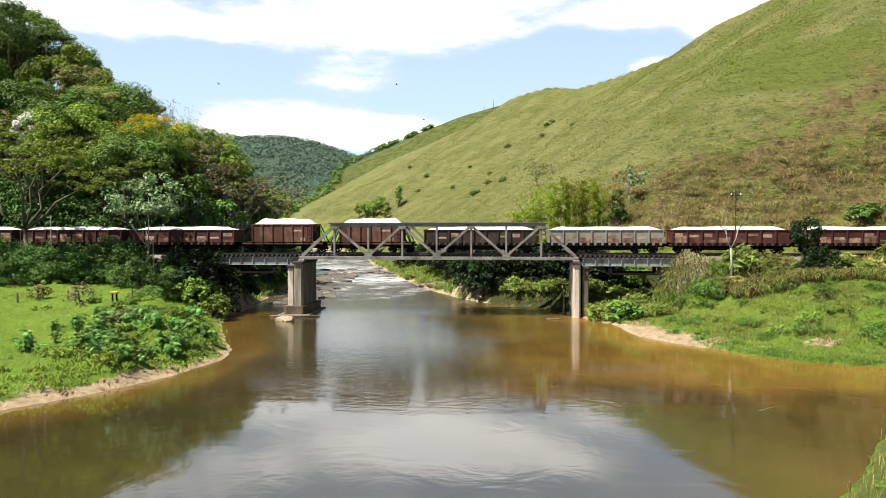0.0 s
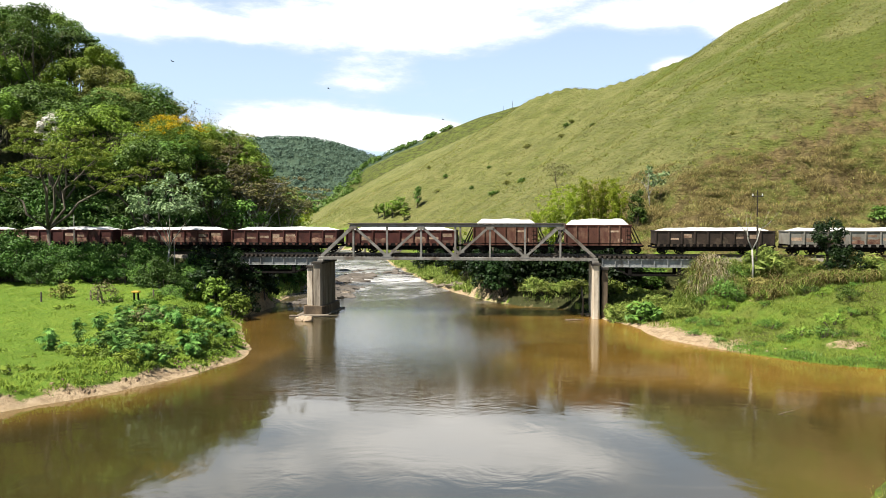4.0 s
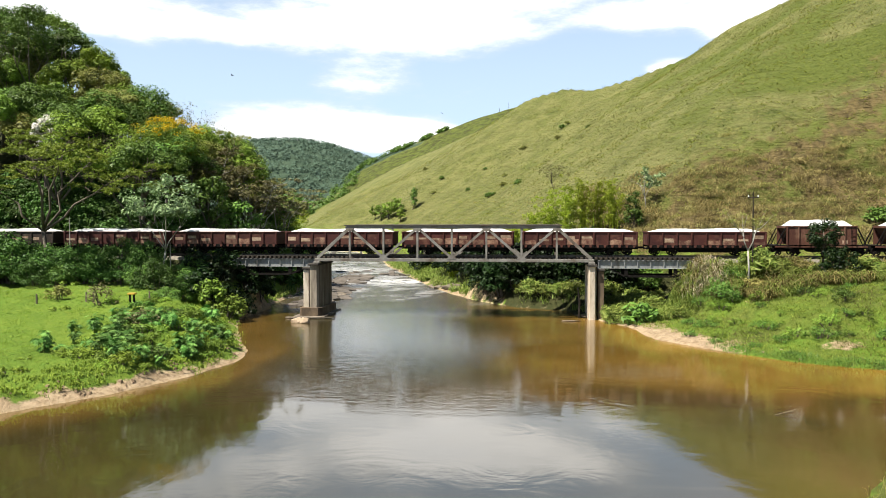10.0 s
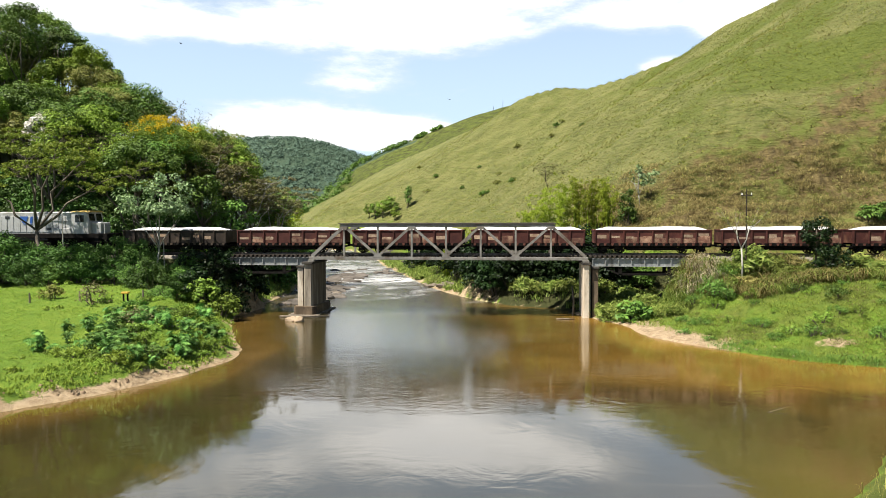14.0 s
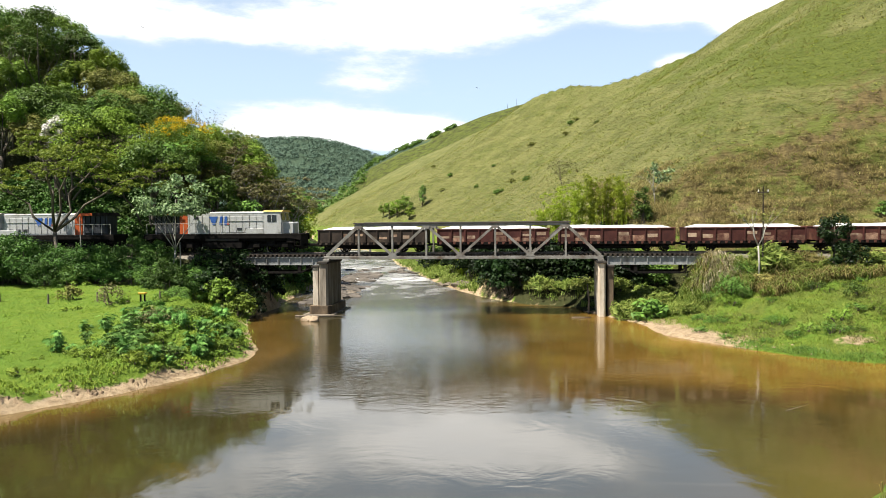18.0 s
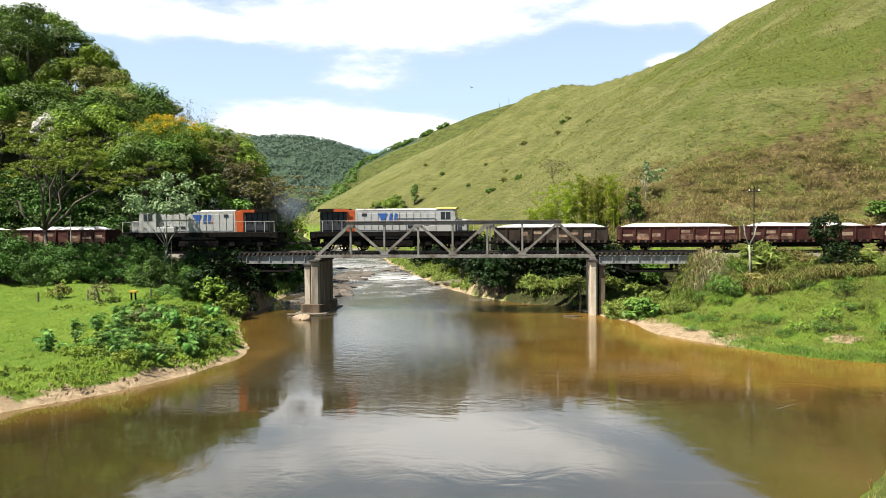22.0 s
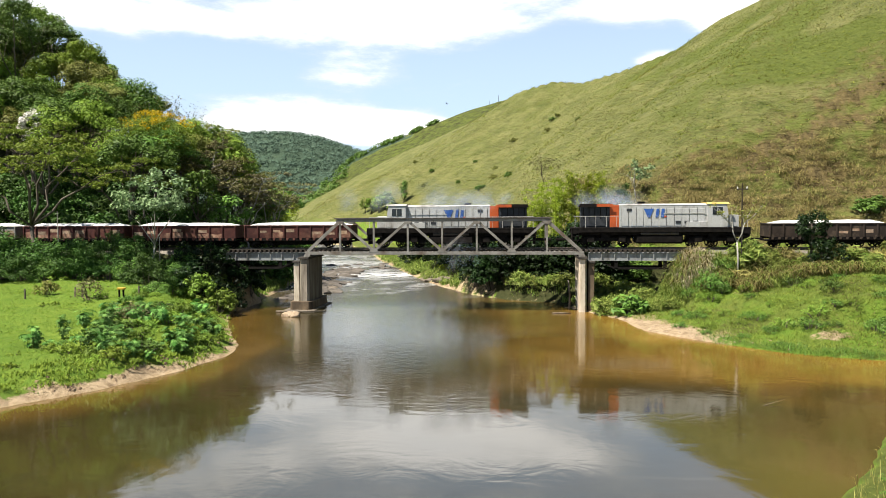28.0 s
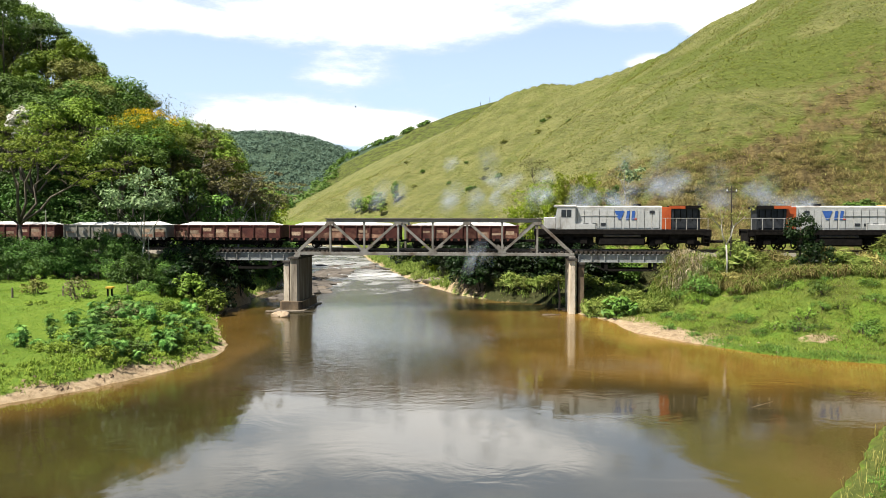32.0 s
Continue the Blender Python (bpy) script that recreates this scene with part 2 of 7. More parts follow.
def water_surface():
    """Murky brown river water: deep olive in the channel, tawny over the shallows, with slow swirls on it."""
    m = bpy.data.materials.new("river_water")
    m.use_nodes = True
    nt = m.node_tree
    bs = nt.nodes["Principled BSDF"]
    co = nt.nodes.new("ShaderNodeTexCoord")
    w = co.outputs["Object"]
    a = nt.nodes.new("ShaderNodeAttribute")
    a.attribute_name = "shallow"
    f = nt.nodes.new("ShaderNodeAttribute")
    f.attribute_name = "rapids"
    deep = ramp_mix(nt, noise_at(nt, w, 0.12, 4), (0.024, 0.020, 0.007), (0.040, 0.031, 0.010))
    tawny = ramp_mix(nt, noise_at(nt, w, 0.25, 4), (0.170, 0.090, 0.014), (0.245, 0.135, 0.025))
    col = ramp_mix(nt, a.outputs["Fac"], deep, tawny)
    streak = nt.nodes.new("ShaderNodeMapping")
    streak.inputs["Scale"].default_value = (0.28, 0.8, 1)
    streak.inputs["Rotation"].default_value = (0, 0, 0.30)
    nt.links.new(w, streak.inputs["Vector"])
    foam = noise_at(nt, streak.outputs[0], 1.5, 7, 0.75, 0.45, 0.56)
    foam_part = nt.nodes.new("ShaderNodeMath")
    foam_part.operation = "MULTIPLY"
    nt.links.new(foam, foam_part.inputs[0]), nt.links.new(f.outputs["Fac"], foam_part.inputs[1])
    col = ramp_mix(nt, foam_part.outputs[0], col, (0.80, 0.80, 0.78))
    # thin pale scum drawn out by the current
    drawn = nt.nodes.new("ShaderNodeMapping")
    drawn.inputs["Scale"].default_value, drawn.inputs["Rotation"].default_value = (0.12, 0.7, 1), (0, 0, -0.25)
    nt.links.new(w, drawn.inputs["Vector"])
    scum = noise_at(nt, drawn.outputs[0], 1.1, 8, 0.75, 0.60, 0.90)
    col = ramp_mix(nt, scum, col, (0.10, 0.085, 0.055))
    nt.links.new(col, bs.inputs["Base Color"])
    rough = nt.nodes.new("ShaderNodeMapRange")
    rough.inputs["To Min"].default_value, rough.inputs["To Max"].default_value = 0.045, 0.55
    nt.links.new(foam_part.outputs[0], rough.inputs["Value"])
    choppy = nt.nodes.new("ShaderNodeAttribute")
    choppy.attribute_name = "choppy"
    sheen = nt.nodes.new("ShaderNodeMath")
    sheen.operation, sheen.inputs[1].default_value = "MULTIPLY_ADD", 0.17
    nt.links.new(choppy.outputs["Fac"], sheen.inputs[0]), nt.links.new(rough.outputs[0], sheen.inputs[2])
    nt.links.new(sheen.outputs[0], bs.inputs["Roughness"])
    bs.inputs["IOR"].default_value = 2.0
    # ripples: small everywhere, broken into calm and ruffled patches, strong in the rapids
    fine = noise_at(nt, w, 3.6, 4, 0.6, 0.0, 1.0)
    swirl = nt.nodes.new("ShaderNodeTexNoise")
    swirl.inputs["Scale"].default_value, swirl.inputs["Detail"].default_value = 0.35, 3.0
    swirl.inputs["Distortion"].default_value = 1.6
    nt.links.new(w, swirl.inputs["Vector"])
    patch = noise_at(nt, w, 0.07, 3, 0.5, 0.35, 0.65)
    power = nt.nodes.new("ShaderNodeMath")
    power.operation, power.inputs[1].default_value, power.inputs[2].default_value = "MULTIPLY_ADD", 0.018, 0.004
    nt.links.new(patch, power.inputs[0])
    more = nt.nodes.new("ShaderNodeMath")
    more.operation, more.inputs[1].default_value = "MULTIPLY_ADD", 0.5
    ruf = nt.nodes.new("ShaderNodeAttribute")
    ruf.attribute_name = "ruffle"
    nt.links.new(ruf.outputs["Fac"], more.inputs[0]), nt.links.new(power.outputs[0], more.inputs[2])
    b1 = nt.nodes.new("ShaderNodeBump")
    b1.inputs["Distance"].default_value = 0.10
    nt.links.new(fine, b1.inputs["Height"]), nt.links.new(more.outputs[0], b1.inputs["Strength"])
    b2 = nt.nodes.new("ShaderNodeBump")
    b2.inputs["Strength"].default_value, b2.inputs["Distance"].default_value = 0.03, 0.25
    nt.links.new(swirl.outputs["Fac"], b2.inputs["Height"]), nt.links.new(b1.outputs[0], b2.inputs["Normal"])
    # wind and current waves, longer across the stream
    wave = nt.nodes.new("ShaderNodeMapping")
    wave.inputs["Scale"].default_value = (0.9, 1.7, 1)
    nt.links.new(w, wave.inputs["Vector"])
    b3 = nt.nodes.new("ShaderNodeBump")
    b3.inputs["Distance"].default_value = 0.60
    nt.links.new(noise_at(nt, wave.outputs[0], 1.3, 4, 0.6, 0.0, 1.0), b3.inputs["Height"])
    nt.links.new(ruf.outputs["Fac"], b3.inputs["Strength"]), nt.links.new(b2.outputs[0], b3.inputs["Normal"])
    nt.links.new(b3.outputs[0], bs.inputs["Normal"])
    return m


M_GROUND, M_WATER = ground_surface(), water_surface()
M_STEEL = surface("weathered_grey_steel", (0.165, 0.155, 0.135), (0.250, 0.240, 0.215), 1.2, 0.6, 0.0, 0.12, 20, (0.080, 0.050, 0.030), 0.6)
M_STEEL_DARK = surface("sooty_dark_steel", (0.0396, 0.036, 0.0324), (0.072, 0.0612, 0.0504), 1.5, 0.6, 0.0, 0.12, 18, (0.0792, 0.0432, 0.0252), 0.3)
M_GIRDER = surface("grey_painted_girder", (0.1944, 0.2016, 0.198), (0.288, 0.2952, 0.2844), 1.0, 0.6, 0.0, 0.1, 20, (0.0648, 0.054, 0.0432), 0.5, stretch=(1, 1, 0.35))
M_RAIL = surface("rail_steel", (0.0864, 0.0612, 0.0432), (0.144, 0.1224, 0.108), 3, 0.4, 0.6, 0.05)
M_TIMBER = surface("tarred_timber", (0.0324, 0.0259, 0.0202), (0.0648, 0.0518, 0.0396), 2, 0.85, 0, 0.3, 15, vary=0.25)
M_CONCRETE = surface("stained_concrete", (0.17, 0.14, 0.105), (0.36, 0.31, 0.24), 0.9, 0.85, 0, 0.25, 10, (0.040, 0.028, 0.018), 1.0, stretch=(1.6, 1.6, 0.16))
# pale copy has sunlight in its colour; dark copy is damp or shade-side concrete
M_CONCRETE_PALE = surface("sunlit_tone_concrete", (0.42, 0.35, 0.26), (0.62, 0.55, 0.44), 0.9, 0.85, 0, 0.25, 10, (0.13, 0.085, 0.055), 0.5, stretch=(1, 1, 0.22))
M_CONCRETE_DARK = surface("damp_and_shade_concrete", (0.10, 0.070, 0.042), (0.21, 0.155, 0.10), 1.2, 0.8, 0, 0.3, 10, (0.036, 0.027, 0.02), 0.6, stretch=(1, 1, 0.4))
M_CAP = surface("soot_black_concrete", (0.022, 0.019, 0.016), (0.060, 0.052, 0.042), 1.5, 0.85, 0, 0.3, 10)
M_STONE = surface("river_rock", (0.144, 0.1188, 0.0864), (0.2592, 0.216, 0.1656), 1.3, 0.85, 0, 0.5, 6, (0.0648, 0.0504, 0.036), 0.5, vary=0.2)
M_BALLAST = surface("ballast_stones", (0.1152, 0.1008, 0.0792), (0.216, 0.1944, 0.1584), 9, 0.9, 0, 0.6, 14)
M_WAGON = surface("rusty_red_wagon_paint", (0.042, 0.011, 0.009), (0.085, 0.025, 0.018), 1.1, 0.7, 0, 0.1, 18, (0.165, 0.080, 0.050), 0.4, vary=0.22, stretch=(0.7, 1, 1))
M_WAGON_BROWN = surface("rust_brown_wagon_paint", (0.072, 0.0274, 0.018), (0.108, 0.0446, 0.0288), 1.2, 0.7, 0, 0.1, 16, (0.2088, 0.1224, 0.0792), 0.35, stretch=(1, 1, 0.5))
M_WAGON_DARK = surface("sooty_brown_wagon_paint", (0.022, 0.015, 0.011), (0.045, 0.031, 0.022), 1.3, 0.7, 0, 0.1, 16, (0.144, 0.108, 0.072), 0.35)
M_WAGON_GREY = surface("faded_grey_wagon_paint", (0.1872, 0.1764, 0.1476), (0.2592, 0.2448, 0.2088), 1.0, 0.7, 0, 0.1, 16, (0.108, 0.0792, 0.054), 0.5)
M_RUNNING = surface("greasy_black_running_gear", (0.0060, 0.0054, 0.0050), (0.0165, 0.0140, 0.0122), 3, 0.8, 0.0, 0.15, 14, vary=0.2, spec=0.06)
M_LOAD = surface("white_crushed_limestone", (0.5328, 0.5328, 0.5112), (0.6048, 0.5976, 0.576), 1.5, 0.95, 0, 0.5, 9)
M_PATCH = surface("pale_stencil_paint", (0.26, 0.17, 0.11), (0.42, 0.32, 0.23), 4, 0.8, 0, 0.05, 20, (0.09, 0.035, 0.024), 0.6, vary=0.3)
M_FADED = surface("worn_rusty_paint", (0.14, 0.062, 0.042), (0.36, 0.225, 0.15), 2.6, 0.8, 0, 0.1, 14, (0.050, 0.016, 0.012), 0.65, vary=0.3)
M_LOCO = surface("light_grey_loco_paint", (0.36, 0.3672, 0.36), (0.4464, 0.4464, 0.432), 0.9, 0.45, 0, 0.05, 20, (0.2016, 0.18, 0.1512), 0.45, stretch=(1, 1, 0.4))
M_LOCO_ROOF = surface("sooted_roof_paint", (0.3744, 0.3672, 0.3456), (0.4896, 0.4752, 0.432), 1.5, 0.6, 0, 0.05, 12, (0.1152, 0.1008, 0.0864), 0.5)
M_ORANGE = surface("orange_loco_paint", (0.38, 0.068, 0.018), (0.46, 0.100, 0.027), 1.5, 0.45, 0, 0.04, 15, (0.2016, 0.0504, 0.0216), 0.35)
M_YELLOW = surface("faded_yellow_cab_roof", (0.504, 0.3384, 0.072), (0.576, 0.432, 0.1584), 2.0, 0.5, 0, 0.04, 15, (0.252, 0.18, 0.072), 0.3)
M_BLUE = surface("blue_lettering_paint", (0.0252, 0.0792, 0.288), (0.0432, 0.1152, 0.36), 3, 0.45, 0, 0.0, 15)
M_RED = surface("red_dot_paint", (0.432, 0.0432, 0.0288), (0.504, 0.072, 0.0432), 3, 0.45, 0, 0.0, 15)
M_GRILLE = surface("dark_radiator_grille", (0.0158, 0.0187, 0.023), (0.0396, 0.0432, 0.049), 2, 0.6, 0, 0.3, 22)
M_GLASS = surface("dark_cab_glass", (0.0072, 0.0086, 0.0101), (0.0144, 0.0158, 0.018), 1, 0.08, 0, 0.0, spec=0.5)
M_BARK = surface("grey_brown_bark", (0.072, 0.0576, 0.0432), (0.1368, 0.1152, 0.09), 3, 0.9, 0, 0.5, 12, stretch=(1, 1, 0.3))
M_PALE_BARK = surface("pale_bark", (0.2736, 0.2592, 0.2232), (0.3744, 0.36, 0.3168), 3, 0.85, 0, 0.3, 12, stretch=(1, 1, 0.4))
M_LEAF = [foliage("broad_leaves_dark", (0.066, 0.120, 0.020), (0.128, 0.208, 0.034)),
          foliage("broad_leaves_mid", (0.112, 0.178, 0.021), (0.200, 0.288, 0.040), vary=0.3),
          foliage("broad_leaves_bright", (0.152, 0.222, 0.022), (0.255, 0.345, 0.046), vary=0.2),
          foliage("olive_leaves", (0.150, 0.158, 0.034), (0.225, 0.226, 0.056), vary=0.25)]
M_SHRUB = foliage("dark_shrub_leaves", (0.030, 0.066, 0.011), (0.074, 0.132, 0.022))
# near-black green: shade is put into these leaves on the bushes by the bridge
M_DEEP_SHADE = foliage("deep_green_shade_leaves", (0.0045, 0.0121, 0.0030), (0.0211, 0.0428, 0.0080), through_light=0.2)
M_DRY = foliage("dry_twigs", (0.085, 0.080, 0.030), (0.210, 0.190, 0.085), vary=0.12)
M_SILVER = foliage("silvery_leaves", (0.075, 0.140, 0.040), (0.330, 0.440, 0.215), vary=0.08, through_light=0.2)
M_GOLD = foliage("yellow_blossom", (0.38, 0.24, 0.006), (0.62, 0.42, 0.012), vary=0.0, through_light=0.3)
M_LIME = foliage("fresh_yellow_green_leaves", (0.085, 0.130, 0.010), (0.185, 0.235, 0.022), vary=0.05, through_light=0.2)
M_BAMBOO = foliage("bamboo_leaves", (0.200, 0.270, 0.018), (0.420, 0.480, 0.055), through_light=0.45)
M_CASTOR = foliage("pale_broad_leaves", (0.045, 0.115, 0.016), (0.180, 0.310, 0.068))
M_GRASS = foliage("pasture_grass", (0.130, 0.245, 0.018), (0.270, 0.400, 0.045), through_light=0.4)
M_STRAW = foliage("dry_grass", (0.125, 0.110, 0.028), (0.420, 0.360, 0.130), through_light=0.35)
M_PINKISH = foliage("dry_plume_grass", (0.40, 0.31, 0.22), (0.74, 0.63, 0.50), through_light=0.45)
M_WHITE_BLOSSOM = foliage("white_blossom", (0.46, 0.42, 0.38), (0.78, 0.74, 0.70), vary=0.05)
M_WHITEWASH = surface("whitewashed_wall", (0.4464, 0.432, 0.4032), (0.5184, 0.504, 0.4752), 1.5, 0.9, 0, 0.1, 12, (0.288, 0.2448, 0.2016), 0.4)
M_ROOFTILE = surface("clay_roof", (0.144, 0.0756, 0.0504), (0.216, 0.1224, 0.0792), 3, 0.9, 0, 0.3, 10)
M_TANK = surface("blue_grey_plastic_tank", (0.0936, 0.1224, 0.1368), (0.1224, 0.1512, 0.1656), 2, 0.6, 0, 0.05, 12)
M_WOOD = surface("grey_weathered_wood", (0.108, 0.0864, 0.0612), (0.1872, 0.1584, 0.1224), 4, 0.9, 0, 0.3, 14, stretch=(1, 1, 0.3))
M_TROUGH = surface("yellow_plastic", (0.4464, 0.2736, 0.0216), (0.5184, 0.3456, 0.0432), 3, 0.55, 0, 0.05, 12)
M_BIRD = surface("black_feathers", (0.0086, 0.0086, 0.0086), (0.0216, 0.0202, 0.0187), 5, 0.7, 0, 0.0)


# ---------- building blocks ----------
class Geo:
    """Verts and faces of one mesh."""

    def __init__(self):
        self.v, self.f = [], []

    def add(self, verts, faces):
        k = len(self.v)
        self.v += [tuple(p) for p in verts]
        self.f += [tuple(i + k for i in q) for q in faces]
        return self

    def box(self, x0, x1, y0, y1, z0, z1, c=0.0):
        """A box; c: the width of its chamfered edges."""
        if c <= 0:
            vs = [(x, y, z) for x in (x0, x1) for y in (y0, y1) for z in (z0, z1)]
            return self.add(vs, [(0, 1, 3, 2), (4, 6, 7, 5), (0, 4, 5, 1), (2, 3, 7, 6), (0, 2, 6, 4), (1, 5, 7, 3)])
        bm = bmesh.new()
        bmesh.ops.create_cube(bm, size=1.0)
        for v in bm.verts:
            v.co = Vector(((x0 + x1) / 2 + v.co.x * (x1 - x0), (y0 + y1) / 2 + v.co.y * (y1 - y0), (z0 + z1) / 2 + v.co.z * (z1 - z0)))
        bmesh.ops.bevel(bm, geom=bm.edges[:], offset=c, segments=1, affect="EDGES")
        bm.verts.index_update()
        self.add([v.co[:] for v in bm.verts], [[v.index for v in q.verts] for q in bm.faces])
        bm.free()
        return self

    def beam(self, p, q, wide, tall, side=(0, 1, 0)):
        """A straight bar of rectangular section from p to q."""
        p, q = Vector(p), Vector(q)
        d = (q - p).normalized()
        s = Vector(side)
        s = (s - d * s.dot(d)).normalized()
        u = d.cross(s)
        vs = [e + s * a * wide / 2 + u * b * tall / 2 for e in (p, q) for a, b in ((-1, -1), (1, -1), (1, 1), (-1, 1))]
        return self.add(vs, [(3, 2, 1, 0), (4, 5, 6, 7), (0, 1, 5, 4), (1, 2, 6, 5), (2, 3, 7, 6), (3, 0, 4, 7)])

    def tube(self, pts, radii, n=7):
        """A round, tapered limb through the points."""
        pts = [Vector(p) for p in pts]
        rings = []
        for i, p in enumerate(pts):
            d = (pts[min(i + 1, len(pts) - 1)] - pts[max(i - 1, 0)]).normalized()
            s = d.orthogonal().normalized()
            u = d.cross(s)
            rings.append([p + (s * math.cos(a) + u * math.sin(a)) * radii[i] for a in (2 * math.pi * j / n for j in range(n))])
        vs = [v for r in rings for v in r]
        fs = [(i * n + j, i * n + (j + 1) % n, (i + 1) * n + (j + 1) % n, (i + 1) * n + j) for i in range(len(pts) - 1) for j in range(n)]
        fs += [tuple(range(n))[::-1], tuple((len(pts) - 1) * n + j for j in range(n))]
        return self.add(vs, fs)

    def prism(self, poly, z0, z1, shrink=1.0):
        """An upright solid over a plan outline, narrowing upwards by shrink."""
        n = len(poly)
        cx, cy = sum(p[0] for p in poly) / n, sum(p[1] for p in poly) / n
        vs = [(x, y, z0) for x, y in poly] + [(cx + (x - cx) * shrink, cy + (y - cy) * shrink, z1) for x, y in poly]
        return self.add(vs, [tuple(range(n))[::-1], tuple(range(n, 2 * n))] + [(i, (i + 1) % n, n + (i + 1) % n, n + i) for i in range(n)])

    def side(self, poly, y0, y1):
        """A solid whose outline in x and z is poly, from y0 to y1."""
        n = len(poly)
        vs = [(x, y0, z) for x, z in poly] + [(x, y1, z) for x, z in poly]
        return self.add(vs, [tuple(range(n)), tuple(range(n, 2 * n))[::-1]] + [((i + 1) % n, i, n + i, n + (i + 1) % n) for i in range(n)])

    def mesh(self, name, material, smooth=False):
        me = bpy.data.meshes.new(name)
        me.from_pydata(self.v, [], self.f)
        me.materials.append(material)
        if smooth:
            me.polygons.foreach_set("use_smooth", [True] * len(me.polygons))
        me.update()
        return me


def bulk(name, verts, quads, material, smooth=False):
    """A mesh from arrays of corners and of four-cornered faces."""
    me = bpy.data.meshes.new(name)
    n, k = len(verts), len(quads)
    me.vertices.add(n), me.loops.add(4 * k), me.polygons.add(k)
    me.vertices.foreach_set("co", np.asarray(verts, dtype=np.float32).ravel())
    me.loops.foreach_set("vertex_index", np.asarray(quads, dtype=np.int32).ravel())
    me.polygons.foreach_set("loop_start", np.arange(0, 4 * k, 4, dtype=np.int32))
    me.polygons.foreach_set("use_smooth", np.full(k, smooth))
    me.materials.append(material)
    me.update(calc_edges=True)
    return me


def part(name, made, material, parent, label="", at=None, smooth=False):
    """One mesh object under a thing or a part."""
    ob = new(name, made if isinstance(made, bpy.types.Mesh) else made.mesh(name, material, smooth))
    ob.parent = parent
    if at is not None:
        ob.matrix_basis = at
    return tagged(ob, label)


def thing(name, label, category, group="", kind="", at=None):
    ob = new(name)
    ob.empty_display_size = 0.3
    if at is not None:
        ob.matrix_basis = at
    return tagged(ob, label, category, group, kind)


# ---------- the lie of the land ----------
SHORE = [(-62, -115), (-34, -62), (-22, -44), (-16.8, -36.5), (-14.1, -32.7), (-12, -27.7), (-11, -22.7), (-11.7, -19), (-14.3, -13.7), (-17.4, -6.2),
         (-19.8, 1.5), (-19.5, 8), (-20.5, 20), (-24, 40), (-31, 70), (-39, 105), (-52, 150), (-90, 215), (-150, 260), (-260, 300), (-260, 270),
         (-160, 230), (-76, 170), (-40, 140), (-27, 106), (-19.7, 76), (-6.8, 35), (-2.5, 23), (2, 14), (5.7, 9.3), (10, 7.1), (12.4, 1.5), (13.2, -1),
         (15, -4.4), (15.9, -10.4), (17.8, -13.3), (20.1, -16.1), (22.8, -18.9), (24.9, -20.2), (27.3, -21.2), (45, -24), (110, -40), (110, -56), (60, -34),
         (36, -32.5), (23.2, -34.6), (21.0, -37.8), (18.7, -42.0), (17.0, -44.2), (15.7, -48), (15, -60), (26, -115)]
RIDGE = [(150, -60, 60.9), (105, 10, 59.9), (81.1, 51.6, 58.8), (72, 88.8, 58.5), (62.2, 111.6, 56.5), (53.6, 125.1, 54.3), (45.8, 138.2, 49.8), (33.7, 153.9, 47.3), (24, 167.2, 46.5),
         (16.2, 177.3, 48.8), (5.8, 189.8, 47.6), (-10.2, 213.1, 41.3), (-29.3, 237.2, 36.6), (-51.1, 259.8, 30.4), (-75.5, 280.9, 20.9), (-95, 300, 14.0)]
TOE = [(150, -75, 5), (80, 2, 5), (50, 7.5, 5.2), (30, 8.2, 5.2), (19, 10.5, 4.6), (11, 15, 2.6), (5, 22, 1.8), (-1, 33, 1.6), (-14, 74, 1.6), (-22, 106, 1.8), (-36, 142, 2), (-72, 178, 3), (-110, 300, 4)]
WOOD_TOE = [(-130, 7, 5), (-60, 7, 5), (-34, 7.5, 5), (-24, 10, 3.6), (-24, 26, 1.6), (-27, 42, 1.5), (-35, 72, 1.5), (-43, 108, 1.5), (-58, 155, 2), (-110, 240, 2)]


def step(a, b, x):
    t = np.clip((x - a) / (b - a), 0, 1)
    return t * t * (3 - 2 * t)


def to_line(line, x, y):
    """Distance to a line on the plan, the line's height there, and on which side (left of it: positive) the place is."""
    best, high, way = np.full(x.shape, 1e9), np.zeros(x.shape), np.ones(x.shape)
    for (x0, y0, z0), (x1, y1, z1) in zip(line, line[1:]):
        dx, dy = x1 - x0, y1 - y0
        t = np.clip(((x - x0) * dx + (y - y0) * dy) / (dx * dx + dy * dy), 0, 1)
        d = np.hypot(x - x0 - t * dx, y - y0 - t * dy)
        near = d < best
        best = np.where(near, d, best)
        high = np.where(near, z0 + t * (z1 - z0), high)
        way = np.where(near, np.sign((x - x0) * -dy + (y - y0) * dx), way)
    return best, high, way


def to_shore(x, y):
    """Signed distance to the water's edge: positive on land."""
    ring = [(a, b, 0) for a, b in SHORE + SHORE[:1]]
    d, _, _ = to_line(ring, x, y)
    inside = np.zeros(x.shape, bool)
    for (x0, y0, _), (x1, y1, _) in zip(ring, ring[1:]):
        if y0 != y1:
            inside ^= ((y0 > y) != (y1 > y)) & (x < (x1 - x0) * (y - y0) / (y1 - y0) + x0)
    return np.where(inside, -d, d)


def rough_field(x, y, size, seed):
    """A smooth random field from waves in many ways."""
    r = np.random.RandomState(seed)
    z = np.zeros(x.shape)
    for _ in range(9):
        a, k, p = r.uniform(0, 6.28), r.uniform(0.6, 1.7) * 2 * np.pi / size, r.uniform(0, 6.28)
        z += np.sin(k * (x * np.cos(a) + y * np.sin(a)) + p)
    return z / 4


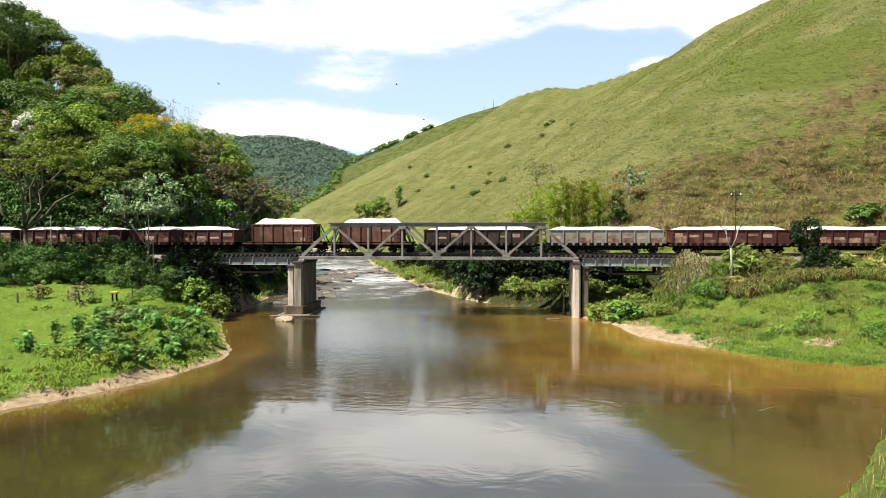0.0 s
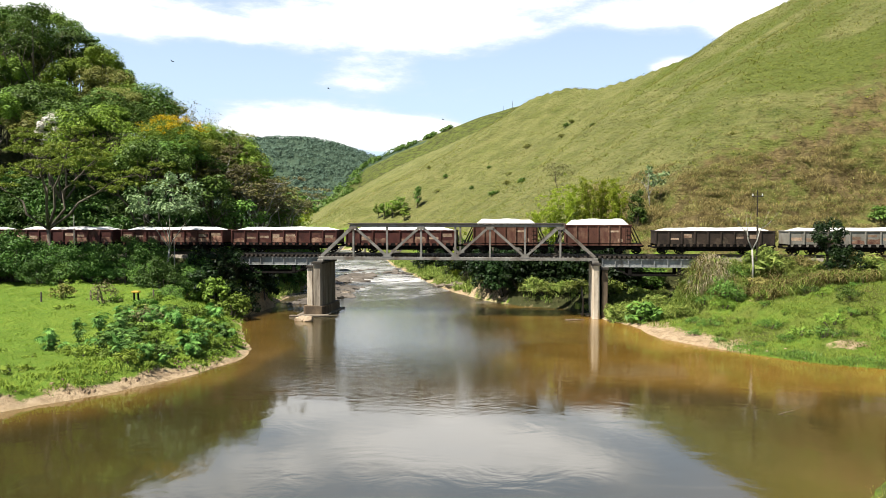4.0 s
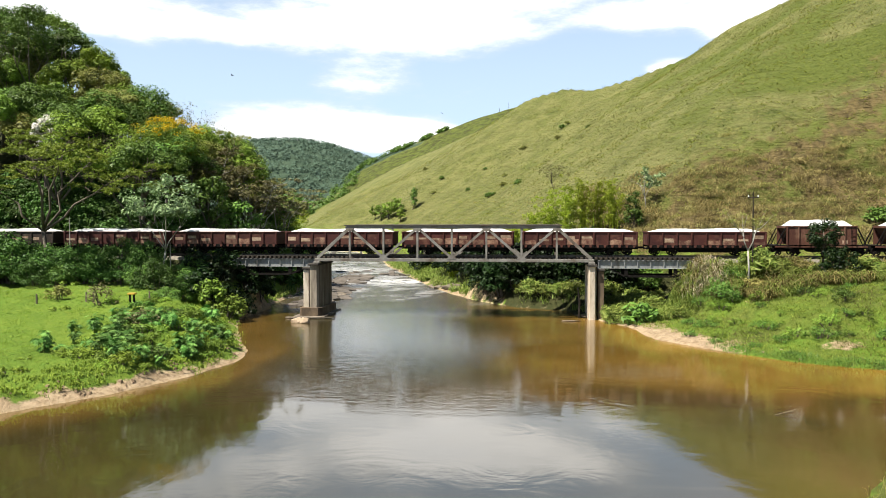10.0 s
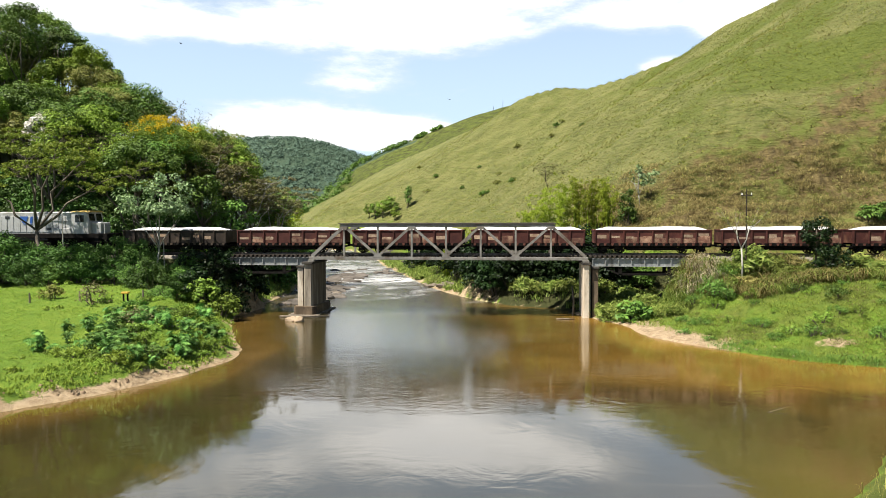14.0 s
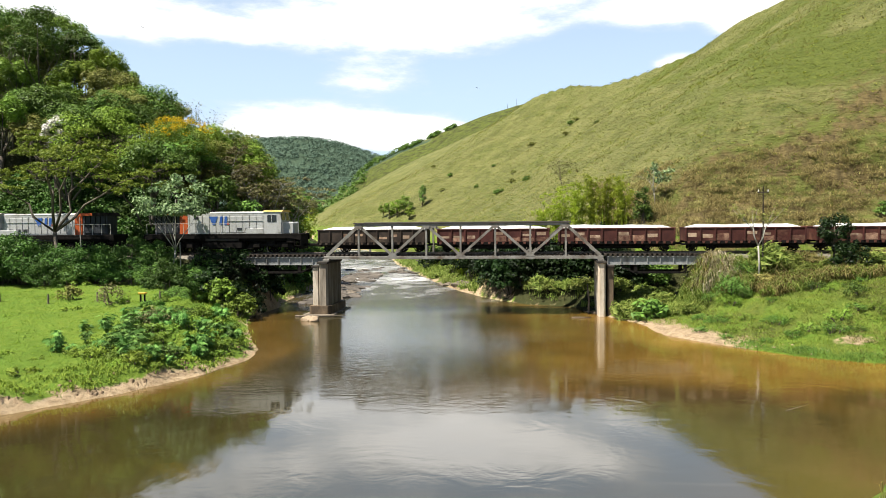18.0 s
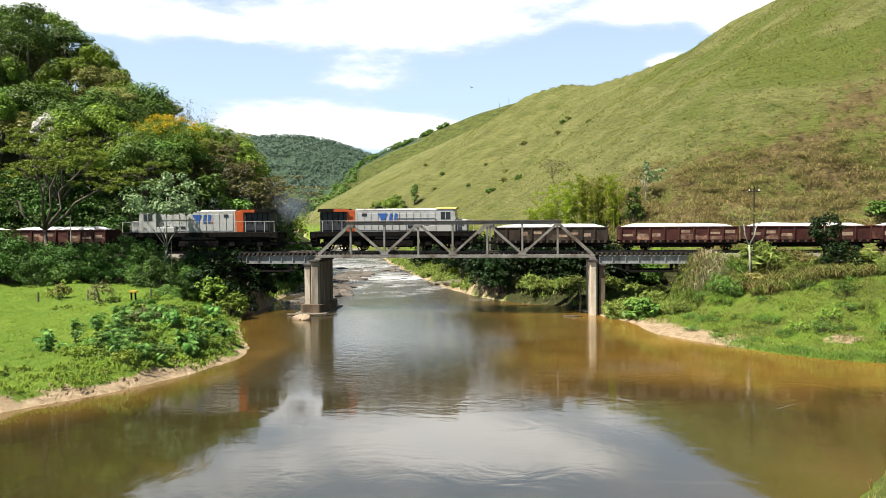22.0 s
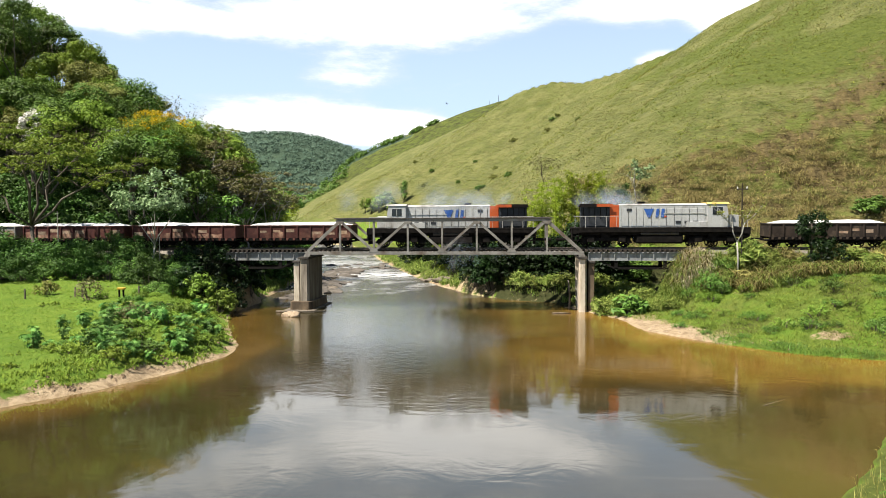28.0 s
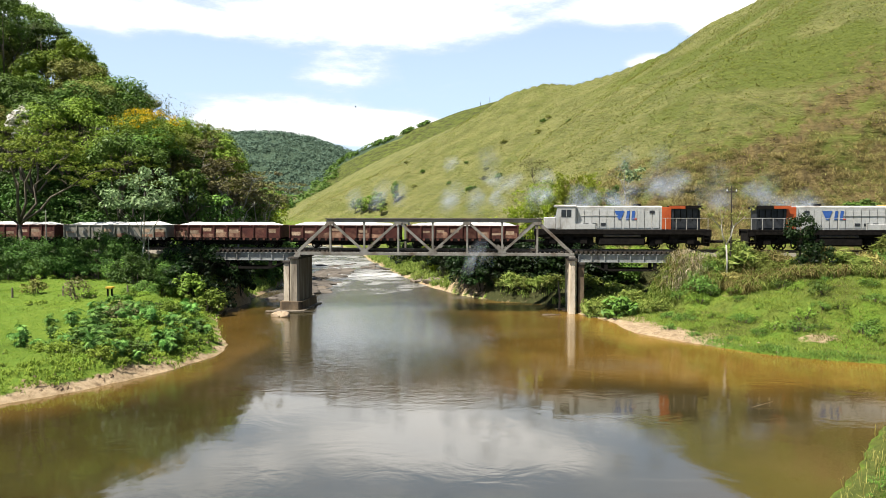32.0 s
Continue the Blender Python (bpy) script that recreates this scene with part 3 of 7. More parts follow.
def land(x, y):
    """Height of the ground, and its covers."""
    x, y = np.asarray(x, float), np.asarray(y, float)
    sd = to_shore(x, y)
    west = x < 0
    meadow = np.where(west, 0.75 + 2.3 * step(-36, -4, y), 0.25 + 3.6 * step(0, 17, sd))
    meadow = np.where(y < -31, np.where(west, meadow, 1.3), meadow)
    meadow = np.where(y > 6, 1.6, meadow)
    shelf = 0.55 * step(7.6, 8.6, sd + 0.9 * rough_field(x, y, 8, 4)) - 0.4 * step(3, 8, sd)
    meadow = np.where(west, meadow, meadow + shelf)
    meadow = meadow + (0.16 * rough_field(x, y, 6, 3) + 0.10 * rough_field(x, y, 2.4, 7)) * step(0.5, 4, sd)
    z = np.where(sd > 0, np.minimum(meadow, 0.03 + sd * np.where(west, 0.42 + 0.25 * rough_field(x, y, 5, 5), np.where(y > 4, 1.9 + 0.8 * rough_field(x, y, 4, 6), 0.55))), np.maximum(-1.6, sd * 0.22))
    dT, zT, sT = to_line(TOE, x, y)
    dR, zR, sR = to_line(RIDGE, x, y)
    u = np.clip(dT / (dT + dR), 0, 1)
    gully = rough_field(x, y, 60, 8) * 1.3 + rough_field(x, y, 22, 9) * 0.5 + rough_field(x, y, 7, 10) * 0.14
    hill = zT + (zR - zT) * u ** 1.06 + gully * np.minimum(1, dT / 15) * np.minimum(1, 0.15 + dR / 40)
    hill = np.where(sR < 0, zR - 0.25 * dR, hill)
    on_hill = sT < 0
    low = step(4, 24, x) * np.exp(-((dT - 11 - 5 * step(25, 60, x)) / (9 + 8 * step(15, 60, x))) ** 2)
    hill = hill + low * (0.55 * rough_field(x, y, 4.5, 20) + 0.4 * rough_field(x, y, 2.2, 21)) * (y < 90)
    z = np.where(on_hill, np.maximum(z, hill), z)
    dW, zW, sW = to_line(WOOD_TOE, x, y)
    top = 9.3 + np.minimum(np.maximum(0, -33.5 - x) * 0.63, 36) + 0.3 * np.maximum(0, -56 - x) - 0.36 * np.maximum(0, y - 34)
    slope = zW + 0.68 * dW
    wood = np.where(sW > 0, np.minimum(slope, np.maximum(top, 4.0) + 0.05 * np.minimum(dW, 25)) + rough_field(x, y, 18, 12) * 0.5 * np.minimum(1, dW / 10), -99)
    z = np.maximum(z, np.where(x > -400, wood, -99))
    # embankment of the line, ending at the abutments
    ends = step(17.6, 21.6, np.abs(x))
    bank = 5.0 * ends - np.maximum(0, np.abs(y - 2.3) - 2.3) / 1.35 + 0.15 * rough_field(x, y, 5, 14) * (np.abs(y - 2.3) > 2.4)
    bank = np.where(np.abs(y - 2.3) < 2.3, np.minimum(bank, 5.0), bank)
    z = np.where(sd > -1.0, np.maximum(z, bank), z)
    second = np.interp(x, [-150, -125, -111, -102, -93, -76, -59, -42, -32, -22, -8, 2, 33, 60], [8, 21.5, 28, 35.5, 42.5, 50, 56, 62.8, 66.6, 70, 74, 76, 80, 60]) - 0.42 * np.abs(y - 402) + 0.5 * rough_field(x, y, 40, 15)
    z = np.where(y > 250, np.maximum(z, np.where(y > 300, second, -99)), z)
    far = 90 * np.exp(-((x + 300) / np.where(x > -300, 215, 400)) ** 2) * np.exp(-((y - 850) / 170) ** 2) + 3 * rough_field(x, y, 140, 16) * (y > 500) + 45 * step(500, 1500, y)
    z = np.where(y > 320, np.maximum(z, far), z)
    z = np.where(np.abs(x) > 500, np.maximum(z, 45 * step(500, 1100, np.abs(x))), z)
    wood_shade_cover = np.where((wood > 1.0) & (sW > 0), 1.0, 0.0)
    hill_cover = np.where(on_hill & (dT > 0.5), step(0, 12, dT), 0.0)
    green_cover = on_hill * (y < 260) * step(-0.45, 0.45, rough_field(x, y, 48, 18) + 0.4 * rough_field(x, y, 14, 19)) * step(10, 45, x) * step(8, 15, z)
    scrub = np.where(on_hill, np.exp(-((dT - 9 - 5 * step(25, 60, x)) / (8 + 8 * step(15, 60, x))) ** 2) * step(4, 22, x) * 1.05, 0.0)
    scrub = np.maximum(scrub, np.where((np.abs(y - 2.3) < 7) & (x > 14) & ~on_hill & (z > 3.3), 0.7, 0.0))
    wood_shade_cover = np.where((np.abs(y - 2.3) < 7.5) & (x < -18) & (z > 3.1), 0.85, wood_shade_cover)
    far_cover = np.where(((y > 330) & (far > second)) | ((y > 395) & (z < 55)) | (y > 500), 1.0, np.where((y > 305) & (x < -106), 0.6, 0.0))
    edge = 0.55 * rough_field(x, y, 3.5, 17)
    sand = np.where(west, 1 - step(0.45, 1.1, sd + edge + 0.5 * step(-31, -25, y)), (1 - step(0.02, 0.3, sd + 0.4 * edge)) * (y > -31) * (1 - step(19.6, 21.2, x))) * (sd > -3)
    sand = np.maximum(sand, np.where(~west & (y > -15) & (y < -4) & (x < 21), 1 - step(1.4, 2.8, sd + edge), 0))
    soil = np.where(~west & (y < 0), np.exp(-(((x - 26.6) / 1.3) ** 2 + ((y + 17.0) / 0.7) ** 2)) + 0.75 * np.exp(-(((x - 25.2) / 1.6) ** 2 + ((y + 5.2) / 0.9) ** 2)), 0)
    sand = np.maximum(np.where(~west & (y > 3.5), 0.3 * sand, sand), soil)
    wood_shade_cover = np.where(~west & (y > 3.5) & (sd > 0) & (sd < 1.6) & ~on_hill, 0.7, wood_shade_cover)
    wood_shade_cover = np.where(~west & (x > 4) & (x < 24) & (y > 3.5) & (y < 11) & (z < 4.6), 1.0, wood_shade_cover)
    # ground behind the bridge darkened to the litter colour to imitate tree shade
    wood_shade_cover = np.where(~west & (x > 0.6) & (x < 17) & (y > 9.5) & (y < 24) & (y > 22 - 1.25 * x), 1.0, wood_shade_cover)
    sand = np.maximum(sand, np.where(~west & (y > 6) & (y < 34) & (x < 4.5) & (sd < 0.7 + edge), 0.5, 0) * (sd > -1))
    # second ridge: its shaded slope is imitated with darker ground covers
    wood_shade_cover = np.where((y > 300) & (y < 430) & (far_cover < 0.5), 0.48, wood_shade_cover)
    green_cover = np.where((y > 290) & (y < 430) & (x > -104) & (far_cover < 0.5), 1.2, green_cover)
    green_cover = np.where(~on_hill & (sd > 0) & (dT < 25) & (y > 12) & (x > -60), 1.2, green_cover)
    green_cover = np.where(~on_hill & (x > 12) & (y < -1) & (sd > 0), 0.62 + 0.30 * rough_field(x, y, 7, 22) + 0.6 * (y < -31), green_cover)
    return z, hill_cover, scrub, wood_shade_cover, far_cover, sand, green_cover


def ground_z(x, y):
    return float(land(np.array([x]), np.array([y]))[0][0])


def spread(marks):
    """Grid lines: between each pair of marks at the given spacing."""
    out = []
    for a, b, d in marks:
        out += list(np.arange(a, b, d))
    return np.array(out + [marks[-1][1]])


def build_ground():
    gx = spread([(-2600, -700, 190), (-700, -200, 25), (-200, -95, 5), (-95, -40, 1.6), (-40, 40, 0.62), (40, 100, 0.9), (100, 200, 6), (200, 700, 30), (700, 2600, 190)])
    gy = spread([(-900, -140, 95), (-140, -70, 6), (-70, 26, 0.62), (26, 60, 0.85), (60, 130, 1.8), (130, 300, 3.2), (300, 480, 6), (480, 1000, 16), (1000, 3600, 260)])
    X, Y = np.meshgrid(gx, gy)
    z, *covers = land(X.ravel(), Y.ravel())
    nx, ny = len(gx), len(gy)
    i = (np.arange(ny - 1)[:, None] * nx + np.arange(nx - 1)[None, :]).ravel()
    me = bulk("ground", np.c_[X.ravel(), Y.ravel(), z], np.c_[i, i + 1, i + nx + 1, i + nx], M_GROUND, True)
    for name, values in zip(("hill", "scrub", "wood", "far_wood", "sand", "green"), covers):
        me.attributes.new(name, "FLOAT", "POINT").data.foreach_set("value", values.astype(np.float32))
    tagged(new("ground", me), "green riverside pasture, dry grassy hillside and wooded slopes", "ground", kind="structure")


def build_water():
    gx, gy = spread([(-260, -60, 8), (-60, 60, 0.9), (60, 120, 6)]), spread([(-116, -66, 4), (-66, 60, 0.9), (60, 310, 4)])
    X, Y = np.meshgrid(gx, gy)
    x, y = X.ravel(), Y.ravel()
    sd = to_shore(x, y)
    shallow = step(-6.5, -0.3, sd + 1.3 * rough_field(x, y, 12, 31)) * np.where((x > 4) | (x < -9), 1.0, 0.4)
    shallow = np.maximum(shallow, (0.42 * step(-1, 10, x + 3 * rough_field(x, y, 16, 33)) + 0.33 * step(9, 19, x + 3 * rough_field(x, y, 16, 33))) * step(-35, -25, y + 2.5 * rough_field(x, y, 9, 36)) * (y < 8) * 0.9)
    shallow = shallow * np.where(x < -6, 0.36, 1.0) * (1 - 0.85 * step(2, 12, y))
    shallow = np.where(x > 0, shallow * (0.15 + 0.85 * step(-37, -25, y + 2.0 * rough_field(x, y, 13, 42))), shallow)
    rapids = np.exp(-((y - 41 - 0.25 * (x + 14) - 3 * rough_field(x, y, 9, 35)) / 5) ** 2) + 0.6 * np.exp(-((y - 66 - 3 * rough_field(x, y, 11, 37)) / 6) ** 2)
    ruffle = 0.0015 + 0.042 * step(-37, -28, y + 2.5 * rough_field(x, y, 10, 38)) + 0.75 * step(-2, 20, y)
    choppy = 0.52 * step(-36, -20, y + 3 * rough_field(x, y, 11, 41)) + 0.6 * step(2, 22, y + 3 * rough_field(x, y, 14, 39))
    calm = 1 - 0.75 * step(4, 8, x + 1.5 * rough_field(x, y, 6, 43)) * step(13, 17, -y + 2.0 * rough_field(x, y, 8, 44))
    ruffle, choppy = ruffle * calm, choppy * calm
    # foam patches upstream, also standing in for sparkle on the ruffled water
    rapids = np.maximum(rapids, 0.5 * step(10, 30, y + 4 * rough_field(x, y, 8, 40)) * step(-0.2, 0.7, rough_field(x, y, 6, 34)))
    nx, ny = len(gx), len(gy)
    i = (np.arange(ny - 1)[:, None] * nx + np.arange(nx - 1)[None, :]).ravel()
    me = bulk("water", np.c_[x, y, np.zeros(len(x))], np.c_[i, i + 1, i + nx + 1, i + nx], M_WATER, True)
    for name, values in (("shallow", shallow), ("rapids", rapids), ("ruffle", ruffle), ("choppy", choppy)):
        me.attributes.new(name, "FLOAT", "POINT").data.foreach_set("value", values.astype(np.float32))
    tagged(new("water", me), "slow brown river with a smooth swirling surface", "river", kind="structure")


build_ground()
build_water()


# ---------- the bridge ----------
PANEL, Z_LOW, Z_TOP, FAR_Y = 3.05, 5.20, 8.05, 4.6
Z_RAIL, Y_TRACK = 5.52, 2.3


def build_truss():
    t = thing("truss_span", "grey weathered steel through-truss span over the river", "bridge")
    for y, out in ((0.0, -1), (FAR_Y, 1)):
        part("bottom_chord", Geo().box(-12.35, 12.35, y - 0.16, y + 0.16, Z_LOW - 0.17, Z_LOW + 0.06, 0.012), M_STEEL, t)
        part("bottom_flange", Geo().box(-12.35, 12.35, y - 0.21, y + 0.21, Z_LOW - 0.20, Z_LOW - 0.174), M_STEEL, t)
        part("top_chord", Geo().box(-9.45, 9.45, y - 0.15, y + 0.15, Z_TOP - 0.14, Z_TOP + 0.10, 0.012), M_STEEL, t)
        part("cover_plate", Geo().box(-9.62, 9.62, y - 0.24, y + 0.24, Z_TOP + 0.104, Z_TOP + 0.20, 0.01), M_STEEL_DARK, t, "dark rust-stained cover plate")
        for k in range(-3, 4):
            x = k * PANEL
            g = Geo()
            g.beam((x, y, Z_LOW + 0.05), (x, y, Z_TOP - 0.14), 0.035, 0.15)
            for e in (-0.1, 0.1):
                g.beam((x, y + e, Z_LOW + 0.05), (x, y + e, Z_TOP - 0.14), 0.03, 0.16)
            part("post", g, M_STEEL, t)
            # gusset plates at the panel points
            zc, s = (Z_TOP - 0.02, -1) if k % 2 else (Z_LOW + 0.02, 1)
            for e in (-0.165, 0.165):
                part("gusset_plate", Geo().side([(x - 0.42, zc), (x + 0.42, zc), (x + 0.22, zc + s * 0.34), (x - 0.22, zc + s * 0.34)], y + e - 0.009, y + e + 0.009), M_STEEL, t)
        for k in range(-4, 4):
            x0, x1 = k * PANEL, (k + 1) * PANEL
            za, zb = (Z_LOW + 0.1, Z_TOP - 0.05) if k % 2 == 0 else (Z_TOP - 0.05, Z_LOW + 0.1)
            if k == 3:
                x1 -= 0.1
            if k == -4:
                x0 += 0.1
            heavy = 0.26 if k in (-4, 3) else 0.20
            g = Geo()
            for e in (-0.1, 0.1):
                g.beam((x0, y + e, za), (x1, y + e, zb), 0.05, heavy)
            for j in range(1, 12):
                f = j / 12
                p = Vector((x0, y, za)).lerp(Vector((x1, y, zb)), f)
                g.beam((p.x - 0.05, y - 0.1, p.z), (p.x + 0.05, y + 0.1, p.z), 0.04, 0.02, (1, 0, 0))
            part("diagonal", g, M_STEEL, t)
    for k in range(-4, 5):
        part("floor_beam", Geo().box(k * PANEL * 0.995 - 0.12, k * PANEL * 0.995 + 0.12, 0.17, FAR_Y - 0.17, Z_LOW - 0.15, Z_LOW + 0.10, 0.01), M_STEEL_DARK, t)
    for y in (1.6, 3.0):
        part("stringer", Geo().box(-12.3, 12.3, y - 0.1, y + 0.1, Z_LOW + 0.104, Z_LOW + 0.16), M_STEEL_DARK, t)
    for k in range(-4, 4):
        a, b = (0.2, FAR_Y - 0.2) if k % 2 else (FAR_Y - 0.2, 0.2)
        part("wind_brace", Geo().beam((k * PANEL + 0.15, a, Z_LOW - 0.09), ((k + 1) * PANEL - 0.15, b, Z_LOW - 0.09), 0.08, 0.05), M_STEEL_DARK, t)
    for x in (-12.15, 12.15):
        for y in (0.0, FAR_Y):
            part("bearing", Geo().box(x - 0.28, x + 0.28, y - 0.26, y + 0.26, 4.80, Z_LOW - 0.202, 0.02), M_STEEL, t, "pale painted bearing block")


def build_girder(x0, x1):
    t = thing("girder_span", "grey riveted plate girder approach span with an underslung brace", "bridge", "approach spans")
    for y in (1.0, 3.6):
        part("web", Geo().box(x0, x1, y - 0.02, y + 0.02, 4.46, 5.10), M_GIRDER, t)
        for z in (4.42, 5.10):
            part("flange", Geo().box(x0, x1, y - 0.16, y + 0.16, z, z + 0.04, 0.006), M_GIRDER, t)
        n = 8
        for i in range(n + 1):
            x = x0 + 0.06 + (x1 - x0 - 0.12) * i / n
            for s in (-1, 1):
                part("stiffener", Geo().box(x - 0.035, x + 0.035, y + s * 0.022 if s > 0 else y - 0.13, y + 0.13 if s > 0 else y - 0.022, 4.462, 5.098), M_GIRDER, t)
    for i in range(5):
        x = x0 + 0.3 + (x1 - x0 - 0.6) * i / 4
        part("cross_frame", Geo().box(x - 0.05, x + 0.05, 1.14, 3.46, 4.5, 4.62), M_STEEL_DARK, t)
    # underslung brace
    a, b = x0 + 2.3, x1 - 2.3
    for y in (1.0, 3.6):
        part("tie_rod", Geo().beam((x0 + 1.1, y, 4.38), (a, y, 3.74), 0.12, 0.15).beam((a, y, 3.74), (b, y, 3.74), 0.12, 0.18).beam((b, y, 3.74), (x1 - 1.1, y, 4.38), 0.12, 0.15), M_RUNNING, t)
        for x in (a + 0.12, b - 0.12):
            part("brace_post", Geo().box(x - 0.15, x + 0.15, y - 0.09, y + 0.09, 3.76, 4.418), M_RUNNING, t)


def build_pier(x, w, column_x, on_bank):
    t = thing("bridge_pier", "slender concrete bridge pier on the river bank, sunlight put into its colour" if on_bank else "stained concrete bridge pier on a stepped plinth in the river", "bridge pier", "bridge piers")
    c = 0.14
    plan = [(x - w, 0.02), (x - w + c, -0.25), (x + w - c, -0.25), (x + w, 0.02), (x + w, 4.65), (x + w - c, 4.85), (x - w + c, 4.85), (x - w, 4.65)]
    # the bank pier's shaft carries sunlight in its pale colour
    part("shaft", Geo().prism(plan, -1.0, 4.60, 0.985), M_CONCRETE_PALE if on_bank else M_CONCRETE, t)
    part("cap", Geo().box(x - w * 1.18, x + w * 1.18, -0.36, 4.96, 4.60, 4.80, 0.03), M_CAP, t, "dark stained pier cap")
    lo, hi = min(x - w, column_x - 0.3), max(x + w, column_x + 0.3)
    if not on_bank:
        part("plinth", Geo().prism([(lo - 0.22, -0.35), (lo + 0.05, -0.7), (hi + 0.1, -0.7), (hi + 0.38, -0.35), (hi + 0.38, 5.0), (hi + 0.1, 5.3), (lo + 0.05, 5.3), (lo - 0.22, 5.0)], -1.3, 0.82, 0.96), M_CONCRETE_DARK, t, "damp dark plinth")
        part("footing", Geo().prism([(lo - 0.6, -0.95), (hi + 0.7, -0.95), (hi + 0.7, 5.5), (lo - 0.6, 5.5)], -1.3, 0.10), M_CONCRETE, t)
    # column tone imitates light on the river pier, shade on the bank pier
    part("side_column", Geo().box(column_x - 0.26, column_x + 0.26, 0.1, 4.5, -0.9, 4.22, 0.04), M_CONCRETE_DARK if on_bank else M_CONCRETE_PALE, t, "narrow stained concrete column beside the shaft, its light and shade coloured in")
    part("side_cap", Geo().box(column_x - 0.34, column_x + 0.34, 0.0, 4.6, 4.222, 4.416, 0.03), M_CAP, t)


def build_abutment(x, s):
    t = thing("abutment", "dark stained masonry abutment at the end of the bridge", "abutment", "bridge abutments")
    part("wall", Geo().box(min(x, x + s * 1.2), max(x, x + s * 1.2), 0.2, 4.4, 0.6, 4.40, 0.05), M_STONE, t)
    part("wing_wall", Geo().box(min(x + s * 0.5, x + s * 1.4), max(x + s * 0.5, x + s * 1.4), -1.0, 5.6, 0.4, 4.0, 0.05), M_STONE, t)
    part("ballast_wall", Geo().box(min(x + s * 0.7, x + s * 1.2), max(x + s * 0.7, x + s * 1.2), 0.2, 4.4, 4.404, 5.05, 0.04), M_STONE, t)


def build_track():
    t = thing("railway_track", "single railway line on tarred sleepers with weathered rails", "railway track", kind="structure")
    for y in (Y_TRACK - 0.53, Y_TRACK + 0.53):
        g = Geo()
        g.box(-110, 110, y - 0.065, y + 0.065, Z_RAIL - 0.135, Z_RAIL - 0.115).box(-110, 110, y - 0.012, y + 0.012, Z_RAIL - 0.115, Z_RAIL - 0.04)
        g.box(-110, 110, y - 0.034, y + 0.034, Z_RAIL - 0.04, Z_RAIL, 0.006)
        part("rail", g, M_RAIL, t)
    # long bridge timbers
    timber = Geo().box(-0.11, 0.11, -1.5, 1.5, 0, 0.2, 0.012).mesh("sleeper", M_TIMBER)
    for i in range(-54, 55):
        x = i * 0.42
        on_truss = abs(x) < 12.3
        part("sleeper", timber, None, t, at=pose(x, Y_TRACK, 5.365 - 0.18 if not on_truss else 5.363 - 0.18))
    plain = Geo().box(-0.1, 0.1, -1.0, 1.0, 0, 0.16, 0.01).mesh("sleeper", M_TIMBER)
    for i in range(90):
        for s in (-1, 1):
            x = s * (23.2 + i * 0.6)
            part("sleeper", plain, None, t, at=pose(x, Y_TRACK, 5.22))
    for s in (-1, 1):
        x0, x1 = (22.95, 110) if s > 0 else (-110, -22.95)
        prof = [(-2.1, 4.9), (-1.35, 5.3), (1.35, 5.3), (2.1, 4.9)]
        vs = [(x, Y_TRACK + a, z) for x in (x0, x1) for a, z in prof]
        part("ballast", Geo().add(vs, [(0, 4, 5, 1), (1, 5, 6, 2), (2, 6, 7, 3), (0, 1, 2, 3), (7, 6, 5, 4), (3, 7, 4, 0)]), M_BALLAST, t)
    # footway planks and handrail stubs along the near side of the approach spans
    for x0, x1 in ((-22.5, -12.6), (12.6, 22.5)):
        part("edge_plank", Geo().box(x0, x1, 0.80, 0.98, 5.39, 5.43), M_TIMBER, t)


build_truss()
build_girder(-21.4, -12.55)
build_girder(12.75, 21.8)
build_pier(-12.45, 0.42, -13.22, False)
build_pier(12.22, 0.34, 12.98, True)
build_abutment(-21.2, -1)
build_abutment(21.6, 1)
build_track()


# ---------- the train ----------
WHEELS, WHEEL_MESH = [], {}


def wheelset(r):
    """Two spoked wheels on an axle, round the origin."""
    if r not in WHEEL_MESH:
        g = Geo()
        for y in (-0.56, 0.46):
            n = 18
            rim = [(k * math.cos(a), y + d, k * math.sin(a)) for k, d in ((r, 0), (r, 0.1), (r * 0.8, 0.1), (r * 0.8, 0)) for a in (2 * math.pi * j / n for j in range(n))]
            g.add(rim, [(q * n + j, q * n + (j + 1) % n, ((q + 1) % 4) * n + (j + 1) % n, ((q + 1) % 4) * n + j) for q in range(4) for j in range(n)])
            for j in range(5):
                a = 2 * math.pi * j / 5
                g.beam((0, y + 0.05, 0), (r * 0.82 * math.cos(a), y + 0.05, r * 0.82 * math.sin(a)), 0.05, 0.13)
        g.tube([(0, -0.85, 0), (0, 0.85, 0)], [0.07, 0.07], 8)
        WHEEL_MESH[r] = g.mesh("wheelset", M_RUNNING)
    return WHEEL_MESH[r]


def bogie(t, x, wheelbase=1.5, r=0.40):
    b = part("bogie", Geo().side([(x - 1.15, 0.30), (x - 0.75, 0.62), (x + 0.75, 0.62), (x + 1.15, 0.30), (x + 0.95, 0.22), (x + 0.5, 0.42), (x - 0.5, 0.42), (x - 0.95, 0.22)], -0.98, -0.86)
             .side([(x - 1.15, 0.30), (x - 0.75, 0.62), (x + 0.75, 0.62), (x + 1.15, 0.30), (x + 0.95, 0.22), (x + 0.5, 0.42), (x - 0.5, 0.42), (x - 0.95, 0.22)], 0.86, 0.98)
             .box(x - 0.22, x + 0.22, -0.98, 0.98, 0.45, 0.70), M_RUNNING, t)
    for e in (-wheelbase / 2, wheelbase / 2):
        WHEELS.append((part("wheelset", wheelset(r), None, b, at=pose(x + e, 0, r)), x + e, r))
    return b


